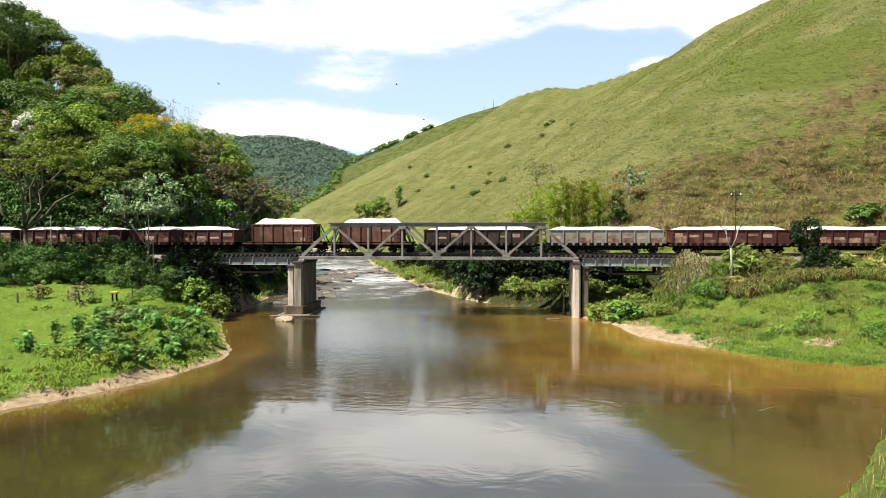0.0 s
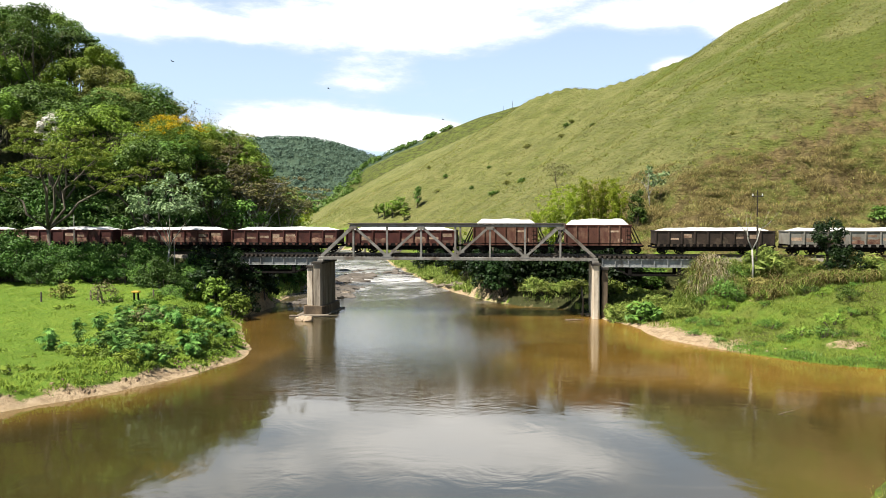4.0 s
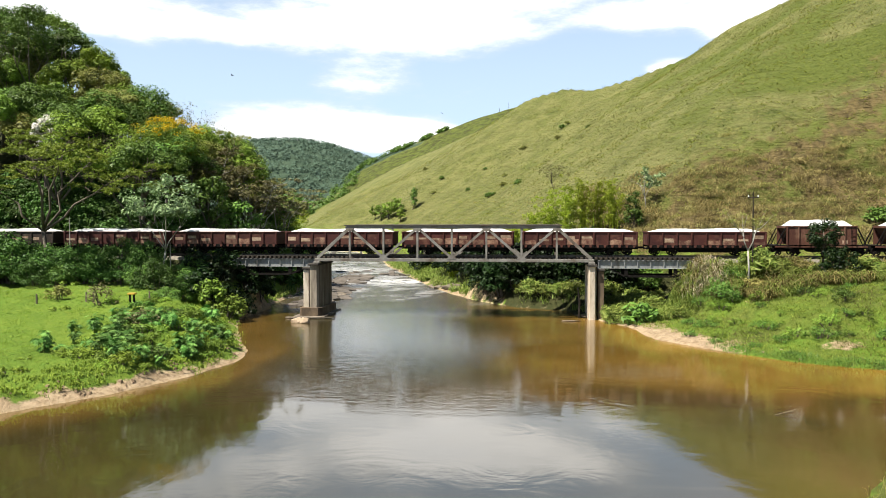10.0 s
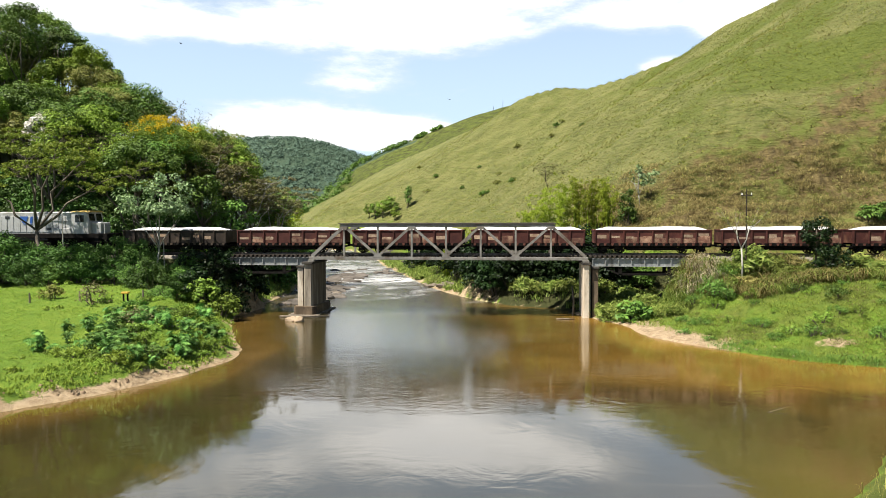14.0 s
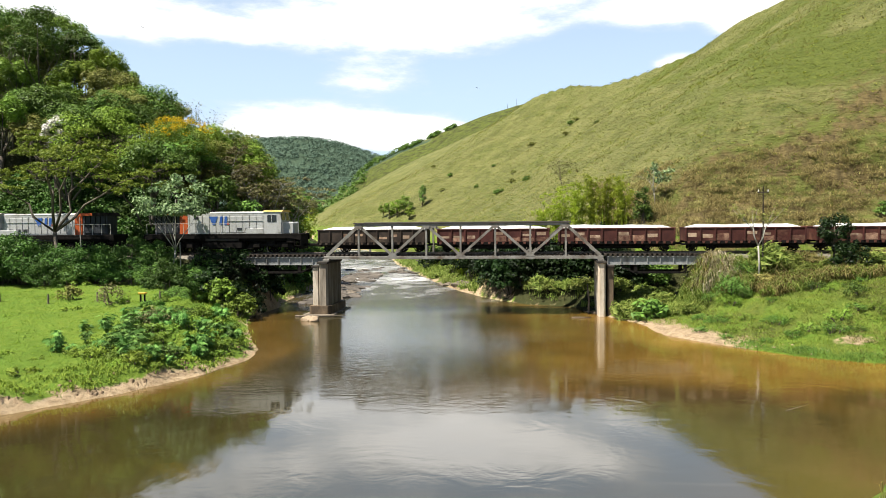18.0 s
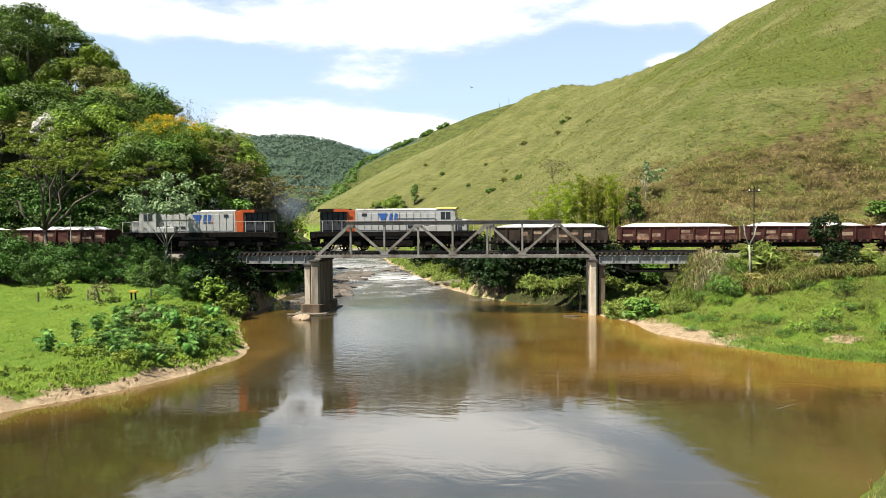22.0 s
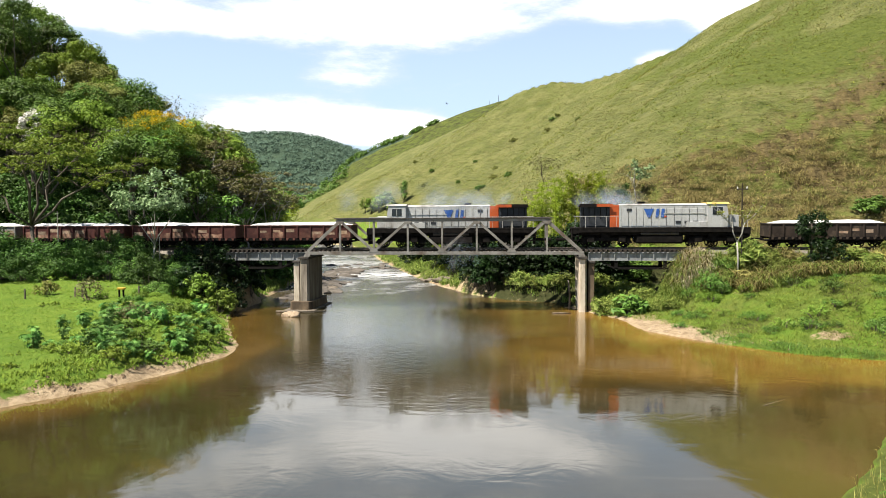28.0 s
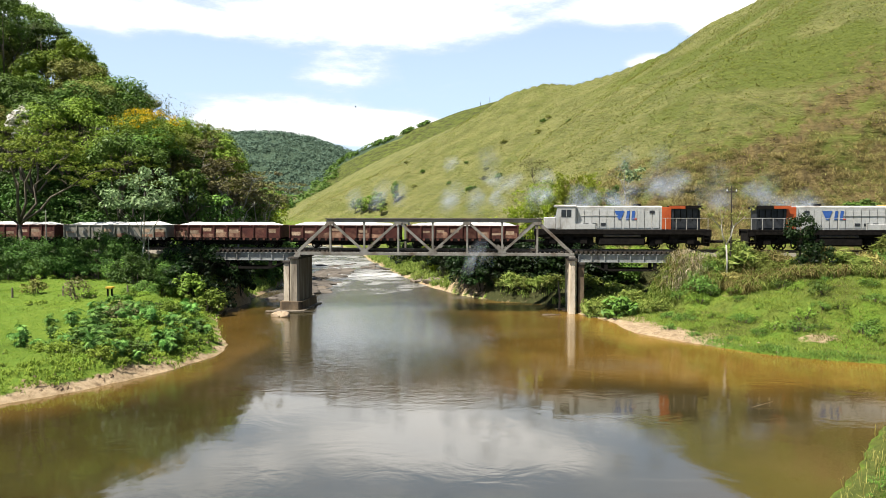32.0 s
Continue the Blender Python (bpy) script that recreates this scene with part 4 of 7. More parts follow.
def heap(half, wide, z, top, seed):
    """Crushed stone heaped above the rim, with a wavering crest."""
    r = random.Random(seed)
    nx, ny = 26, 8
    p1, p2 = r.uniform(0, 6), r.uniform(0, 6)
    vs = []
    for i in range(nx + 1):
        u = -1 + 2 * i / nx
        long = min(1.0, (1 - abs(u)) / 0.22)
        crest = top * (long ** 0.8) * (0.88 + 0.12 * math.sin(u * 5 + p1) * math.cos(u * 2.3 + p2))
        for j in range(ny + 1):
            v = -1 + 2 * j / ny
            vs.append((u * half, v * wide, z + crest * max(0.0, 1 - abs(v) ** 1.7) + r.uniform(-0.012, 0.012)))
    fs = [(i * (ny + 1) + j, (i + 1) * (ny + 1) + j, (i + 1) * (ny + 1) + j + 1, i * (ny + 1) + j + 1) for i in range(nx) for j in range(ny)]
    return Geo().add(vs, fs)


def low_wagon(paint, label, seed, panels=8):
    """A low open wagon, 10 m long, origin on the rail under its middle."""
    r = random.Random(seed)
    t = thing("open_wagon", label, "freight wagon", "wagons of the train")
    L, W, z0, z1 = 5.0, 1.33, 0.95, 2.02
    g = Geo()
    for y0, y1 in ((-W, -W + 0.05), (W - 0.05, W)):
        g.box(-L, L, y0, y1, z0, z1, 0.01)
    for x0, x1 in ((-L, -L + 0.05), (L - 0.05, L)):
        g.box(x0, x1, -W + 0.05, W - 0.05, z0, z1)
    part("body", g, paint, t)
    part("floor", Geo().box(-L + 0.05, L - 0.05, -W + 0.05, W - 0.05, z0, z0 + 0.08), paint, t)
    for y in (-W, W):
        part("top_rail", Geo().box(-L - 0.03, L + 0.03, y - 0.06, y + 0.06, z1, z1 + 0.09, 0.015), paint, t)
    for x in (-L, L):
        part("end_rail", Geo().box(x - 0.05, x + 0.05, -W + 0.06, W - 0.06, z1, z1 + 0.085), paint, t)
    rib = Geo().box(-0.055, 0.055, -0.09, 0.0, z0 - 0.02, z1, 0.012).mesh("rib", paint)
    rib_far = Geo().box(-0.055, 0.055, 0.0, 0.09, z0 - 0.02, z1, 0.012).mesh("rib", paint)
    for i in range(panels + 1):
        x = -L + 0.08 + (2 * L - 0.16) * i / panels
        part("rib", rib, None, t, at=pose(x, -W, 0))
        part("rib", rib_far, None, t, at=pose(x, W, 0))
    # discharge flaps and their latches below the sides
    part("sill", Geo().box(-L, L, -W - 0.02, -W + 0.1, z0 - 0.26, z0 - 0.004, 0.01).box(-L, L, W - 0.1, W + 0.02, z0 - 0.2, z0 - 0.004, 0.01), M_RUNNING, t)
    flap = Geo().side([(-0.13, 0.0), (0.13, 0.0), (0.07, -0.20), (-0.07, -0.20)], -0.05, 0.0).mesh("latch", paint)
    for i in range(panels * 2):
        x = -L + (2 * L) * (i + 0.5) / (panels * 2)
        part("latch", flap, None, t, at=pose(x, -W - 0.022, z0 - 0.02))
    part("underframe", Geo().box(-L - 0.05, L + 0.05, -0.9, 0.9, 0.56, z0 - 0.264).box(-2.2, 2.2, -0.7, 0.7, 0.30, 0.556, 0.05), M_RUNNING, t)
    for x in (-3.45, 3.45):
        bogie(t, x)
    for s in (-1, 1):
        part("coupler", Geo().box(min(s * (L + 0.06), s * (L + 0.43)), max(s * (L + 0.06), s * (L + 0.43)), -0.1, 0.1, 0.62, 0.80, 0.03), M_RUNNING, t)
    part("load", heap(L - 0.06, W - 0.05, z1 + 0.02, 0.36, seed), M_LOAD, t, "heaped white crushed stone", smooth=True)
    pw = (2 * L - 0.16) / panels
    for i in r.sample(range(panels), 0 if paint is M_WAGON_DARK else 3 + seed % 4):
        x = -L + 0.08 + pw * (i + 0.5)
        top = z0 + r.uniform(0.28, 0.62)
        part("worn_panel", Geo().side([(x - pw * 0.43, z0 + 0.03), (x + pw * 0.43, z0 + 0.03), (x + pw * 0.43, top), (x + pw * r.uniform(-0.2, 0.3), top + r.uniform(-0.1, 0.12)), (x - pw * 0.43, top - 0.05)], -W - 0.003, -W - 0.0005), M_FADED, t, "paint worn to a pale rusty pink")
    # faded stencil patches, plain bars only
    for i in r.sample(range(panels), 4 + seed % 3):
        x = -L + 0.08 + pw * (i + 0.5)
        h = r.uniform(0.16, 0.34)
        zc = r.uniform(z0 + 0.38, z1 - 0.34)
        part("stencil_patch", Geo().box(x - pw * 0.36, x + pw * r.uniform(0.15, 0.36), -W - 0.006, -W - 0.001, zc - h / 2, zc + h / 2), M_PATCH, t, "faded pale stencil patch")
    return t


def tall_wagon(label, seed):
    """A short, tall hopper wagon with open end platforms and slanting braces."""
    t = thing("hopper_wagon", label, "freight wagon", "wagons of the train")
    L, B, W, z0, z1 = 3.75, 2.85, 1.35, 0.98, 2.52
    g = Geo()
    for y0, y1 in ((-W, -W + 0.05), (W - 0.05, W)):
        g.box(-B, B, y0, y1, z0, z1, 0.01)
    for s in (-1, 1):
        g.add([(s * B, -W + 0.05, z1), (s * B, W - 0.05, z1), (s * (B - 1.0), W - 0.05, z0), (s * (B - 1.0), -W + 0.05, z0),
               (s * (B - 0.05), -W + 0.05, z1), (s * (B - 0.05), W - 0.05, z1), (s * (B - 1.05), W - 0.05, z0), (s * (B - 1.05), -W + 0.05, z0)],
              [(0, 1, 2, 3), (7, 6, 5, 4), (0, 3, 7, 4), (1, 5, 6, 2), (0, 4, 5, 1), (2, 6, 7, 3)])
    part("body", g, M_WAGON_BROWN, t)
    for y in (-W, W):
        part("top_rail", Geo().box(-B - 0.03, B + 0.03, y - 0.06, y + 0.06, z1, z1 + 0.09, 0.015), M_WAGON_BROWN, t)
    for x in (-B, B):
        part("end_rail", Geo().box(x - 0.05, x + 0.05, -W + 0.06, W - 0.06, z1 - 0.1, z1 + 0.085), M_WAGON_BROWN, t)
    for i in range(7):
        x = -B + 0.06 + (2 * B - 0.12) * i / 6
        for y0, y1 in ((-W - 0.09, -W), (W, W + 0.09)):
            part("rib", Geo().box(x - 0.05, x + 0.05, y0, y1, z0, z1, 0.012), M_WAGON_BROWN, t)
    for s in (-1, 1):
        for y in (-W + 0.06, W - 0.06):
            part("brace", Geo().beam((s * (L - 0.12), y, z0), (s * (B + 0.08), y, z1 - 0.1), 0.07, 0.09).beam((s * (L - 0.42), y, z0), (s * (B + 0.06), y, z1 - 0.55), 0.05, 0.07), M_RUNNING, t)
        part("end_platform", Geo().box(min(s * B, s * L), max(s * B, s * L), -W + 0.02, W - 0.02, z0 - 0.07, z0 - 0.004), M_RUNNING, t)
        part("coupler", Geo().box(min(s * L, s * (L + 0.33)), max(s * L, s * (L + 0.33)), -0.1, 0.1, 0.62, 0.80, 0.03), M_RUNNING, t)
        bogie(t, s * 2.65)
    part("ladder", Geo().beam((B - 0.12, -W - 0.1, z0), (B - 0.12, -W - 0.1, z1), 0.03, 0.03).beam((B - 0.5, -W - 0.1, z0), (B - 0.5, -W - 0.1, z1), 0.03, 0.03)
         .beam((B - 0.5, -W - 0.1, 1.3), (B - 0.12, -W - 0.1, 1.3), 0.03, 0.03).beam((B - 0.5, -W - 0.1, 1.65), (B - 0.12, -W - 0.1, 1.65), 0.03, 0.03).beam((B - 0.5, -W - 0.1, 2.0), (B - 0.12, -W - 0.1, 2.0), 0.03, 0.03), M_RUNNING, t)
    part("side_sill", Geo().box(-L, L, -W, -W + 0.1, z0 - 0.2, z0 - 0.074).box(-L, L, W - 0.1, W, z0 - 0.2, z0 - 0.074), M_WAGON_BROWN, t)
    part("underframe", Geo().box(-L, L, -0.35, 0.35, 0.55, z0 - 0.074).side([(-1.4, 0.9), (1.4, 0.9), (0.5, 0.35), (-0.5, 0.35)], -0.8, 0.8), M_RUNNING, t)
    part("load", heap(B - 0.06, W - 0.05, z1 + 0.02, 0.62, seed), M_LOAD, t, "high heap of white crushed stone", smooth=True)
    for x, z, w, h in ((1.35, 2.02, 0.5, 0.16), (1.9, 1.25, 0.22, 0.28)):
        part("stencil_patch", Geo().box(x - w, x + w, -W - 0.006, -W - 0.001, z - h / 2, z + h / 2), M_PATCH, t, "faded pale stencil patch")
    return t


def locomotive(label, front_roof, turned):
    """A six-axle diesel with a long hood; cab and nose towards +x; origin on the rail under the middle of its deck."""
    t = thing("locomotive", label, "locomotive", "locomotives of the train")
    L, zd = 7.6, 1.80
    part("deck", Geo().box(-L, L, -1.36, 1.36, zd - 0.16, zd, 0.02), M_RUNNING, t)
    part("side_sill", Geo().side([(-L, zd - 0.16), (L, zd - 0.16), (L, zd - 0.6), (L - 1.0, zd - 0.42), (-L + 1.0, zd - 0.42), (-L, zd - 0.6)], -1.37, -1.29)
         .side([(-L, zd - 0.16), (L, zd - 0.16), (L, zd - 0.6), (L - 1.0, zd - 0.42), (-L + 1.0, zd - 0.42), (-L, zd - 0.6)], 1.29, 1.37), M_RUNNING, t)
    h = 0.92
    zr = 3.80
    # long hood, with doors
    part("hood", Geo().side([(-3.45, zd), (4.05, zd), (4.05, zr - 0.08), (-3.45, zr - 0.08)], -h, h), M_LOCO, t)
    part("hood_roof", Geo().add([(x, y, z) for x in (-3.45, 4.05) for y, z in ((-h - 0.02, zr - 0.08), (-h * 0.7, zr + 0.06), (h * 0.7, zr + 0.06), (h + 0.02, zr - 0.08))],
                                [(0, 4, 5, 1), (1, 5, 6, 2), (2, 6, 7, 3), (0, 1, 2, 3), (7, 6, 5, 4), (3, 7, 4, 0)]), M_LOCO_ROOF, t, "pale sooted hood roof")
    door = Geo().box(-0.30, 0.30, -0.03, 0.0, 0.12, 1.62, 0.012).mesh("hood_door", M_LOCO)
    for i in range(11):
        x = -2.95 + i * 0.65
        part("hood_door", door, None, t, at=pose(x, -h, zd))
    seam = Geo().box(-0.009, 0.009, -0.012, 0.0, 0.06, 1.76).mesh("door_seam", M_GRILLE)
    for i in range(12):
        part("door_seam", seam, None, t, at=pose(-3.275 + i * 0.65, -h, zd))
    hatch = Geo().box(-0.22, 0.22, -0.035, 0.0, 0, 0.24, 0.01).mesh("louvre", M_GRILLE)
    for x, z in ((2.35, 2.12), (3.1, 2.12), (1.6, 2.12), (-2.6, 3.2)):
        part("louvre", hatch, None, t, at=pose(x, -h - 0.032, z))
    part("exhaust_stack", Geo().box(-1.75, -1.15, -0.3, 0.3, zr + 0.062, zr + 0.26, 0.03), M_RUNNING, t)
    part("hand_rail_strip", Geo().box(0.35, 3.95, -h - 0.075, -h - 0.04, 2.98, 3.02), M_LOCO_ROOF, t)
    # orange bay and the dark radiator end
    part("orange_bay", Geo().box(-4.25, -3.452, -h - 0.01, h + 0.01, zd, zr - 0.05, 0.02), M_ORANGE, t, "orange painted bay of the hood")
    part("radiator_bay", Geo().box(-6.75, -4.254, -h + 0.05, h - 0.05, zd, zr - 0.2, 0.02), M_GRILLE, t, "dark radiator bay")
    part("radiator_roof", Geo().side([(-6.95, zr - 0.2), (-4.254, zr - 0.2), (-4.254, zr + 0.08), (-6.8, zr + 0.08)], -1.15, 1.15), M_RUNNING, t)
    part("roof_stripe", Geo().box(-5.4, -4.0, -1.165, -1.152, zr - 0.19, zr + 0.06), M_ORANGE, t, "orange edge of the roof")
    for i in range(5):
        x = -6.55 + i * 0.5
        part("radiator_rib", Geo().box(x - 0.03, x + 0.03, -h + 0.0, -h + 0.048, zd + 0.1, zr - 0.25), M_RUNNING, t)
    part("radiator_screen", Geo().box(-6.6, -4.4, -h - 0.02, -h + 0.0, zd + 0.15, zd + 0.72), M_GRILLE, t)
    # cab
    cab = part("cab", Geo().side([(4.054, zd), (5.75, zd), (5.75, zd + 1.15), (5.62, zr + 0.0), (4.054, zr + 0.0)], -1.30, 1.30), M_LOCO, t)
    part("cab_roof", Geo().add([(x, y, z) for x in (3.98, 5.82) for y, z in ((-1.36, zr + 0.004), (-1.0, zr + 0.15), (1.0, zr + 0.15), (1.36, zr + 0.004))],
                               [(0, 4, 5, 1), (1, 5, 6, 2), (2, 6, 7, 3), (0, 1, 2, 3), (7, 6, 5, 4), (3, 7, 4, 0)]), front_roof, cab)
    part("cab_side_window", Geo().box(4.42, 5.28, -1.325, -1.302, zd + 1.08, zd + 1.72, 0.008), M_GLASS, cab, "dark side window")
    part("window_mullion", Geo().box(4.83, 4.87, -1.345, -1.327, zd + 1.08, zd + 1.72), M_LOCO_ROOF, cab)
    part("cab_door", Geo().box(5.36, 5.72, -1.322, -1.302, zd + 0.1, zd + 1.1), M_LOCO, cab)
    for y0, y1 in ((-1.1, -0.15), (0.15, 1.1)):
        part("windscreen", Geo().add([(5.76, y0, zd + 1.2), (5.76, y1, zd + 1.2), (5.66, y1, zr - 0.12), (5.66, y0, zr - 0.12)] + [(5.70, y0, zd + 1.2), (5.70, y1, zd + 1.2), (5.6, y1, zr - 0.12), (5.6, y0, zr - 0.12)],
                                     [(0, 1, 2, 3), (7, 6, 5, 4), (0, 4, 5, 1), (2, 6, 7, 3), (1, 5, 6, 2), (0, 3, 7, 4)]), M_GLASS, cab)
    nose = part("nose", Geo().box(5.754, 6.75, -0.85, 0.85, zd, zd + 1.06, 0.06), M_LOCO, t)
    part("headlight", Geo().box(6.74, 6.80, -0.2, 0.2, zd + 0.72, zd + 0.92, 0.02), M_LOCO_ROOF, nose)
    part("battery_box", Geo().box(2.3, 4.04, -1.30, -h - 0.036, zd, zd + 0.48, 0.02).box(2.3, 4.0, h + 0.004, 1.30, zd, zd + 0.48, 0.02), M_LOCO, t)
    # handrails
    g = Geo()
    g.beam((-7.3, -1.33, zd + 0.98), (2.2, -1.33, zd + 0.98), 0.035, 0.035)
    g.beam((5.8, -1.33, zd + 0.98), (7.35, -1.33, zd + 0.98), 0.035, 0.035).beam((7.35, -1.33, zd + 0.98), (7.35, 1.33, zd + 0.98), 0.035, 0.035)
    g.beam((-7.3, -1.33, zd + 0.98), (-7.3, 1.33, zd + 0.98), 0.035, 0.035).beam((-7.3, 1.33, zd + 0.98), (3.9, 1.33, zd + 0.98), 0.035, 0.035)
    part("handrail", g, M_LOCO_ROOF, t, "pale steel handrail")
    post = Geo().beam((0, 0, 0), (0, 0, 0.98), 0.035, 0.035).mesh("rail_post", M_LOCO_ROOF)
    for x in (-7.3, -6.4, -5.5, -4.6, -3.7, -2.5, -1.3, -0.1, 1.1, 2.2, 5.9, 6.6, 7.35):
        part("rail_post", post, None, t, at=pose(x, -1.33, zd))
    # steps, tanks, bogies
    for s in (-1, 1):
        part("step", Geo().box(s * 7.25 - 0.28, s * 7.25 + 0.28, -1.37, -1.0, zd - 1.15, zd - 1.08).box(s * 7.25 - 0.28, s * 7.25 + 0.28, -1.37, -1.0, zd - 0.82, zd - 0.76).box(s * 7.25 - 0.30, s * 7.25 - 0.27, -1.37, -1.0, zd - 1.15, zd - 0.164).box(s * 7.25 + 0.27, s * 7.25 + 0.30, -1.37, -1.0, zd - 1.15, zd - 0.164), M_RUNNING, t)
        part("pilot", Geo().box(min(s * 7.3, s * 7.52), max(s * 7.3, s * 7.52), -1.1, 1.1, 0.35, zd - 0.164, 0.02), M_RUNNING, t)
        part("coupler", Geo().box(min(s * 7.52, s * 8.95), max(s * 7.52, s * 8.95), -0.12, 0.12, 0.62, 0.84, 0.03), M_RUNNING, t)
        b = part("bogie", Geo().side([(s * 4.6 - 2.3, 0.45), (s * 4.6 - 2.0, 0.85), (s * 4.6 + 2.0, 0.85), (s * 4.6 + 2.3, 0.45), (s * 4.6 + 1.9, 0.4), (s * 4.6 + 1.2, 0.6), (s * 4.6 - 1.2, 0.6), (s * 4.6 - 1.9, 0.4)], -1.08, -0.96)
                 .side([(s * 4.6 - 2.3, 0.45), (s * 4.6 - 2.0, 0.85), (s * 4.6 + 2.0, 0.85), (s * 4.6 + 2.3, 0.45), (s * 4.6 + 1.9, 0.4), (s * 4.6 + 1.2, 0.6), (s * 4.6 - 1.2, 0.6), (s * 4.6 - 1.9, 0.4)], 0.96, 1.08)
                 .box(s * 4.6 - 0.4, s * 4.6 + 0.4, -1.0, 1.0, 0.7, zd - 0.164), M_RUNNING, t)
        for e in (-1.65, 0.0, 1.65):
            WHEELS.append((part("wheelset", wheelset(0.47), None, b, at=pose(s * 4.6 + e, 0, 0.47)), -(s * 4.6 + e) if turned else s * 4.6 + e, 0.47))
    part("fuel_tank", Geo().box(-2.0, 2.0, -1.25, 1.25, 0.38, 1.10, 0.12), M_RUNNING, t)
    for x in (-5.9, -3.2, 3.3, 6.0):
        part("spring_pack", Geo().box(x - 0.32, x + 0.32, -1.2, -1.084, 0.5, 1.02, 0.05), M_RUNNING, t)
    part("sand_box", Geo().box(6.2, 6.9, -1.28, -0.96, 0.95, zd - 0.164, 0.04), M_RUNNING, t)
    part("air_reservoir", Geo().tube([(-1.6, -1.18, 1.24), (1.6, -1.18, 1.24)], [0.12, 0.12], 10), M_STEEL_DARK, t)
    part("frame_beam", Geo().box(-7.28, 7.28, -0.93, 0.93, 1.104, zd - 0.164).box(-2.1, 2.1, -0.4, 0.4, 0.5, 1.10).box(-6.6, -2.4, -0.4, 0.4, 0.62, 1.10).box(2.4, 6.6, -0.4, 0.4, 0.62, 1.10), M_RUNNING, t)
    if turned:
        # the same machine coupled the other way round
        for me in {o.data for o in t.children_recursive if not o.name.startswith("wheelset")}:
            me.transform(Matrix.Diagonal((-1, 1, 1, 1)))
            me.flip_normals()
        for o in t.children_recursive:
            o.location.x = -o.location.x
    return t


def logo(t, x):
    """The mark on the hood's side: plain blue blocks and a red dot."""
    y, z0, z1 = -0.972, 2.66, 3.42
    for x0, x1, x2, x3 in ((0.40, 0.62, 0.92, 0.06), (1.05, 1.30, 1.40, 1.15), (1.52, 1.78, 1.85, 1.59)):
        part("mark_block", Geo().side([(x + x0 - 0.9, z0), (x + x1 - 0.9, z0), (x + x2 - 0.9, z1), (x + x3 - 0.9, z1)], y - 0.012, y), M_BLUE, t, "plain blue block of the painted mark")
    part("mark_dot", Geo().box(x + 0.90, x + 1.10, y - 0.012, y, z0, z0 + 0.15), M_RED, t, "small red dot of the mark")


RED = "rusty red open wagon heaped with white crushed stone"
# place of each vehicle's middle along the train: the line's x at the start of the clip
CONSIST = [("low", 58.0, M_WAGON, RED, 1), ("low", 47.1, M_WAGON, RED, 2), ("low", 36.3, M_WAGON, RED, 3), ("low", 25.5, M_WAGON, RED, 4),
           ("low", 14.85, M_WAGON_GREY, "faded grey open wagon heaped with white crushed stone", 5),
           ("low", 3.8, M_WAGON_DARK, "sooty dark brown open wagon heaped with white crushed stone", 6),
           ("tall", -6.05, None, "tall rust-brown hopper wagon heaped with white crushed stone", 7),
           ("tall", -14.15, None, "tall rust-brown hopper wagon heaped with white crushed stone", 8)]
CONSIST += [("low", -23.6 - 10.78 * i, M_WAGON, RED, 9 + i) for i in range(6)]
CONSIST += [("low", -88.5, M_WAGON_DARK, "sooty dark brown open wagon coupled to the grey locomotive", 16),
            ("loco", -102.65, 1, "light grey diesel locomotive with a yellow cab roof and orange bay", 17),
            ("loco", -120.9, -1, "light grey diesel locomotive running cab backwards, with orange bay", 18)]
CONSIST += [("low", -134.9 - 10.75 * i, M_WAGON, RED, 20 + i) for i in range(3)]
CONSIST += [("low", -167.1, M_WAGON_GREY, "faded grey open wagon heaped with white crushed stone", 24), ("low", -177.9, M_WAGON, RED, 25), ("low", -188.7, M_WAGON, RED, 26)]

TRAIN = []
for kind_of, place, look_of, says, seed in CONSIST:
    if kind_of == "low":
        v = low_wagon(look_of, says, seed, 9 if look_of is M_WAGON_DARK else 8)
    elif kind_of == "tall":
        v = tall_wagon(says, seed)
    else:
        v = locomotive(says, M_YELLOW if look_of > 0 else M_LOCO_ROOF, look_of < 0)
        logo(v, -0.5 if look_of > 0 else 0.2)
    TRAIN.append((v, place))


def run(t):
    """How far the train has gone at t seconds: it slows a little all the way."""
    return -0.05 + 4.684 * t - 0.012556 * t * t + 1.412e-5 * t ** 3


# ---------- plants ----------
def leaf_quads(r, centres, spread_of, count, size, flat=0.5, long=1.6, inner=0.35, stray=0.45):
    """Leaves round each centre: small pointed blades, facing mostly outwards and upwards; inner: how near to the centre they begin."""
    n = len(centres)
    c = np.repeat(np.asarray(centres), count, axis=0)
    s = np.repeat(np.broadcast_to(np.asarray(spread_of, float), (n,)), count)[:, None]
    way = r.normal(size=(len(c), 3))
    way /= np.linalg.norm(way, axis=1)[:, None]
    p = c + way * s * r.uniform(inner, 1.0, (len(c), 1)) ** 0.7 * np.array([1, 1, 0.72])
    up = way + np.array([0, 0, flat]) + r.normal(scale=stray, size=way.shape)
    up /= np.linalg.norm(up, axis=1)[:, None]
    a = np.cross(up, r.normal(size=way.shape))
    a /= np.linalg.norm(a, axis=1)[:, None]
    b = np.cross(up, a)
    h = size * r.uniform(0.6, 1.35, (len(c), 1))
    v = np.stack([p - a * h * long * 0.5, p - b * h * 0.42 + a * h * 0.1 * long, p + a * h * long * 0.5, p + b * h * 0.42 + a * h * 0.1 * long], axis=1)
    return v.reshape(-1, 3)


def leaf_mesh(name, verts, material):
    return bulk(name, verts, np.arange(len(verts)).reshape(-1, 4), material)


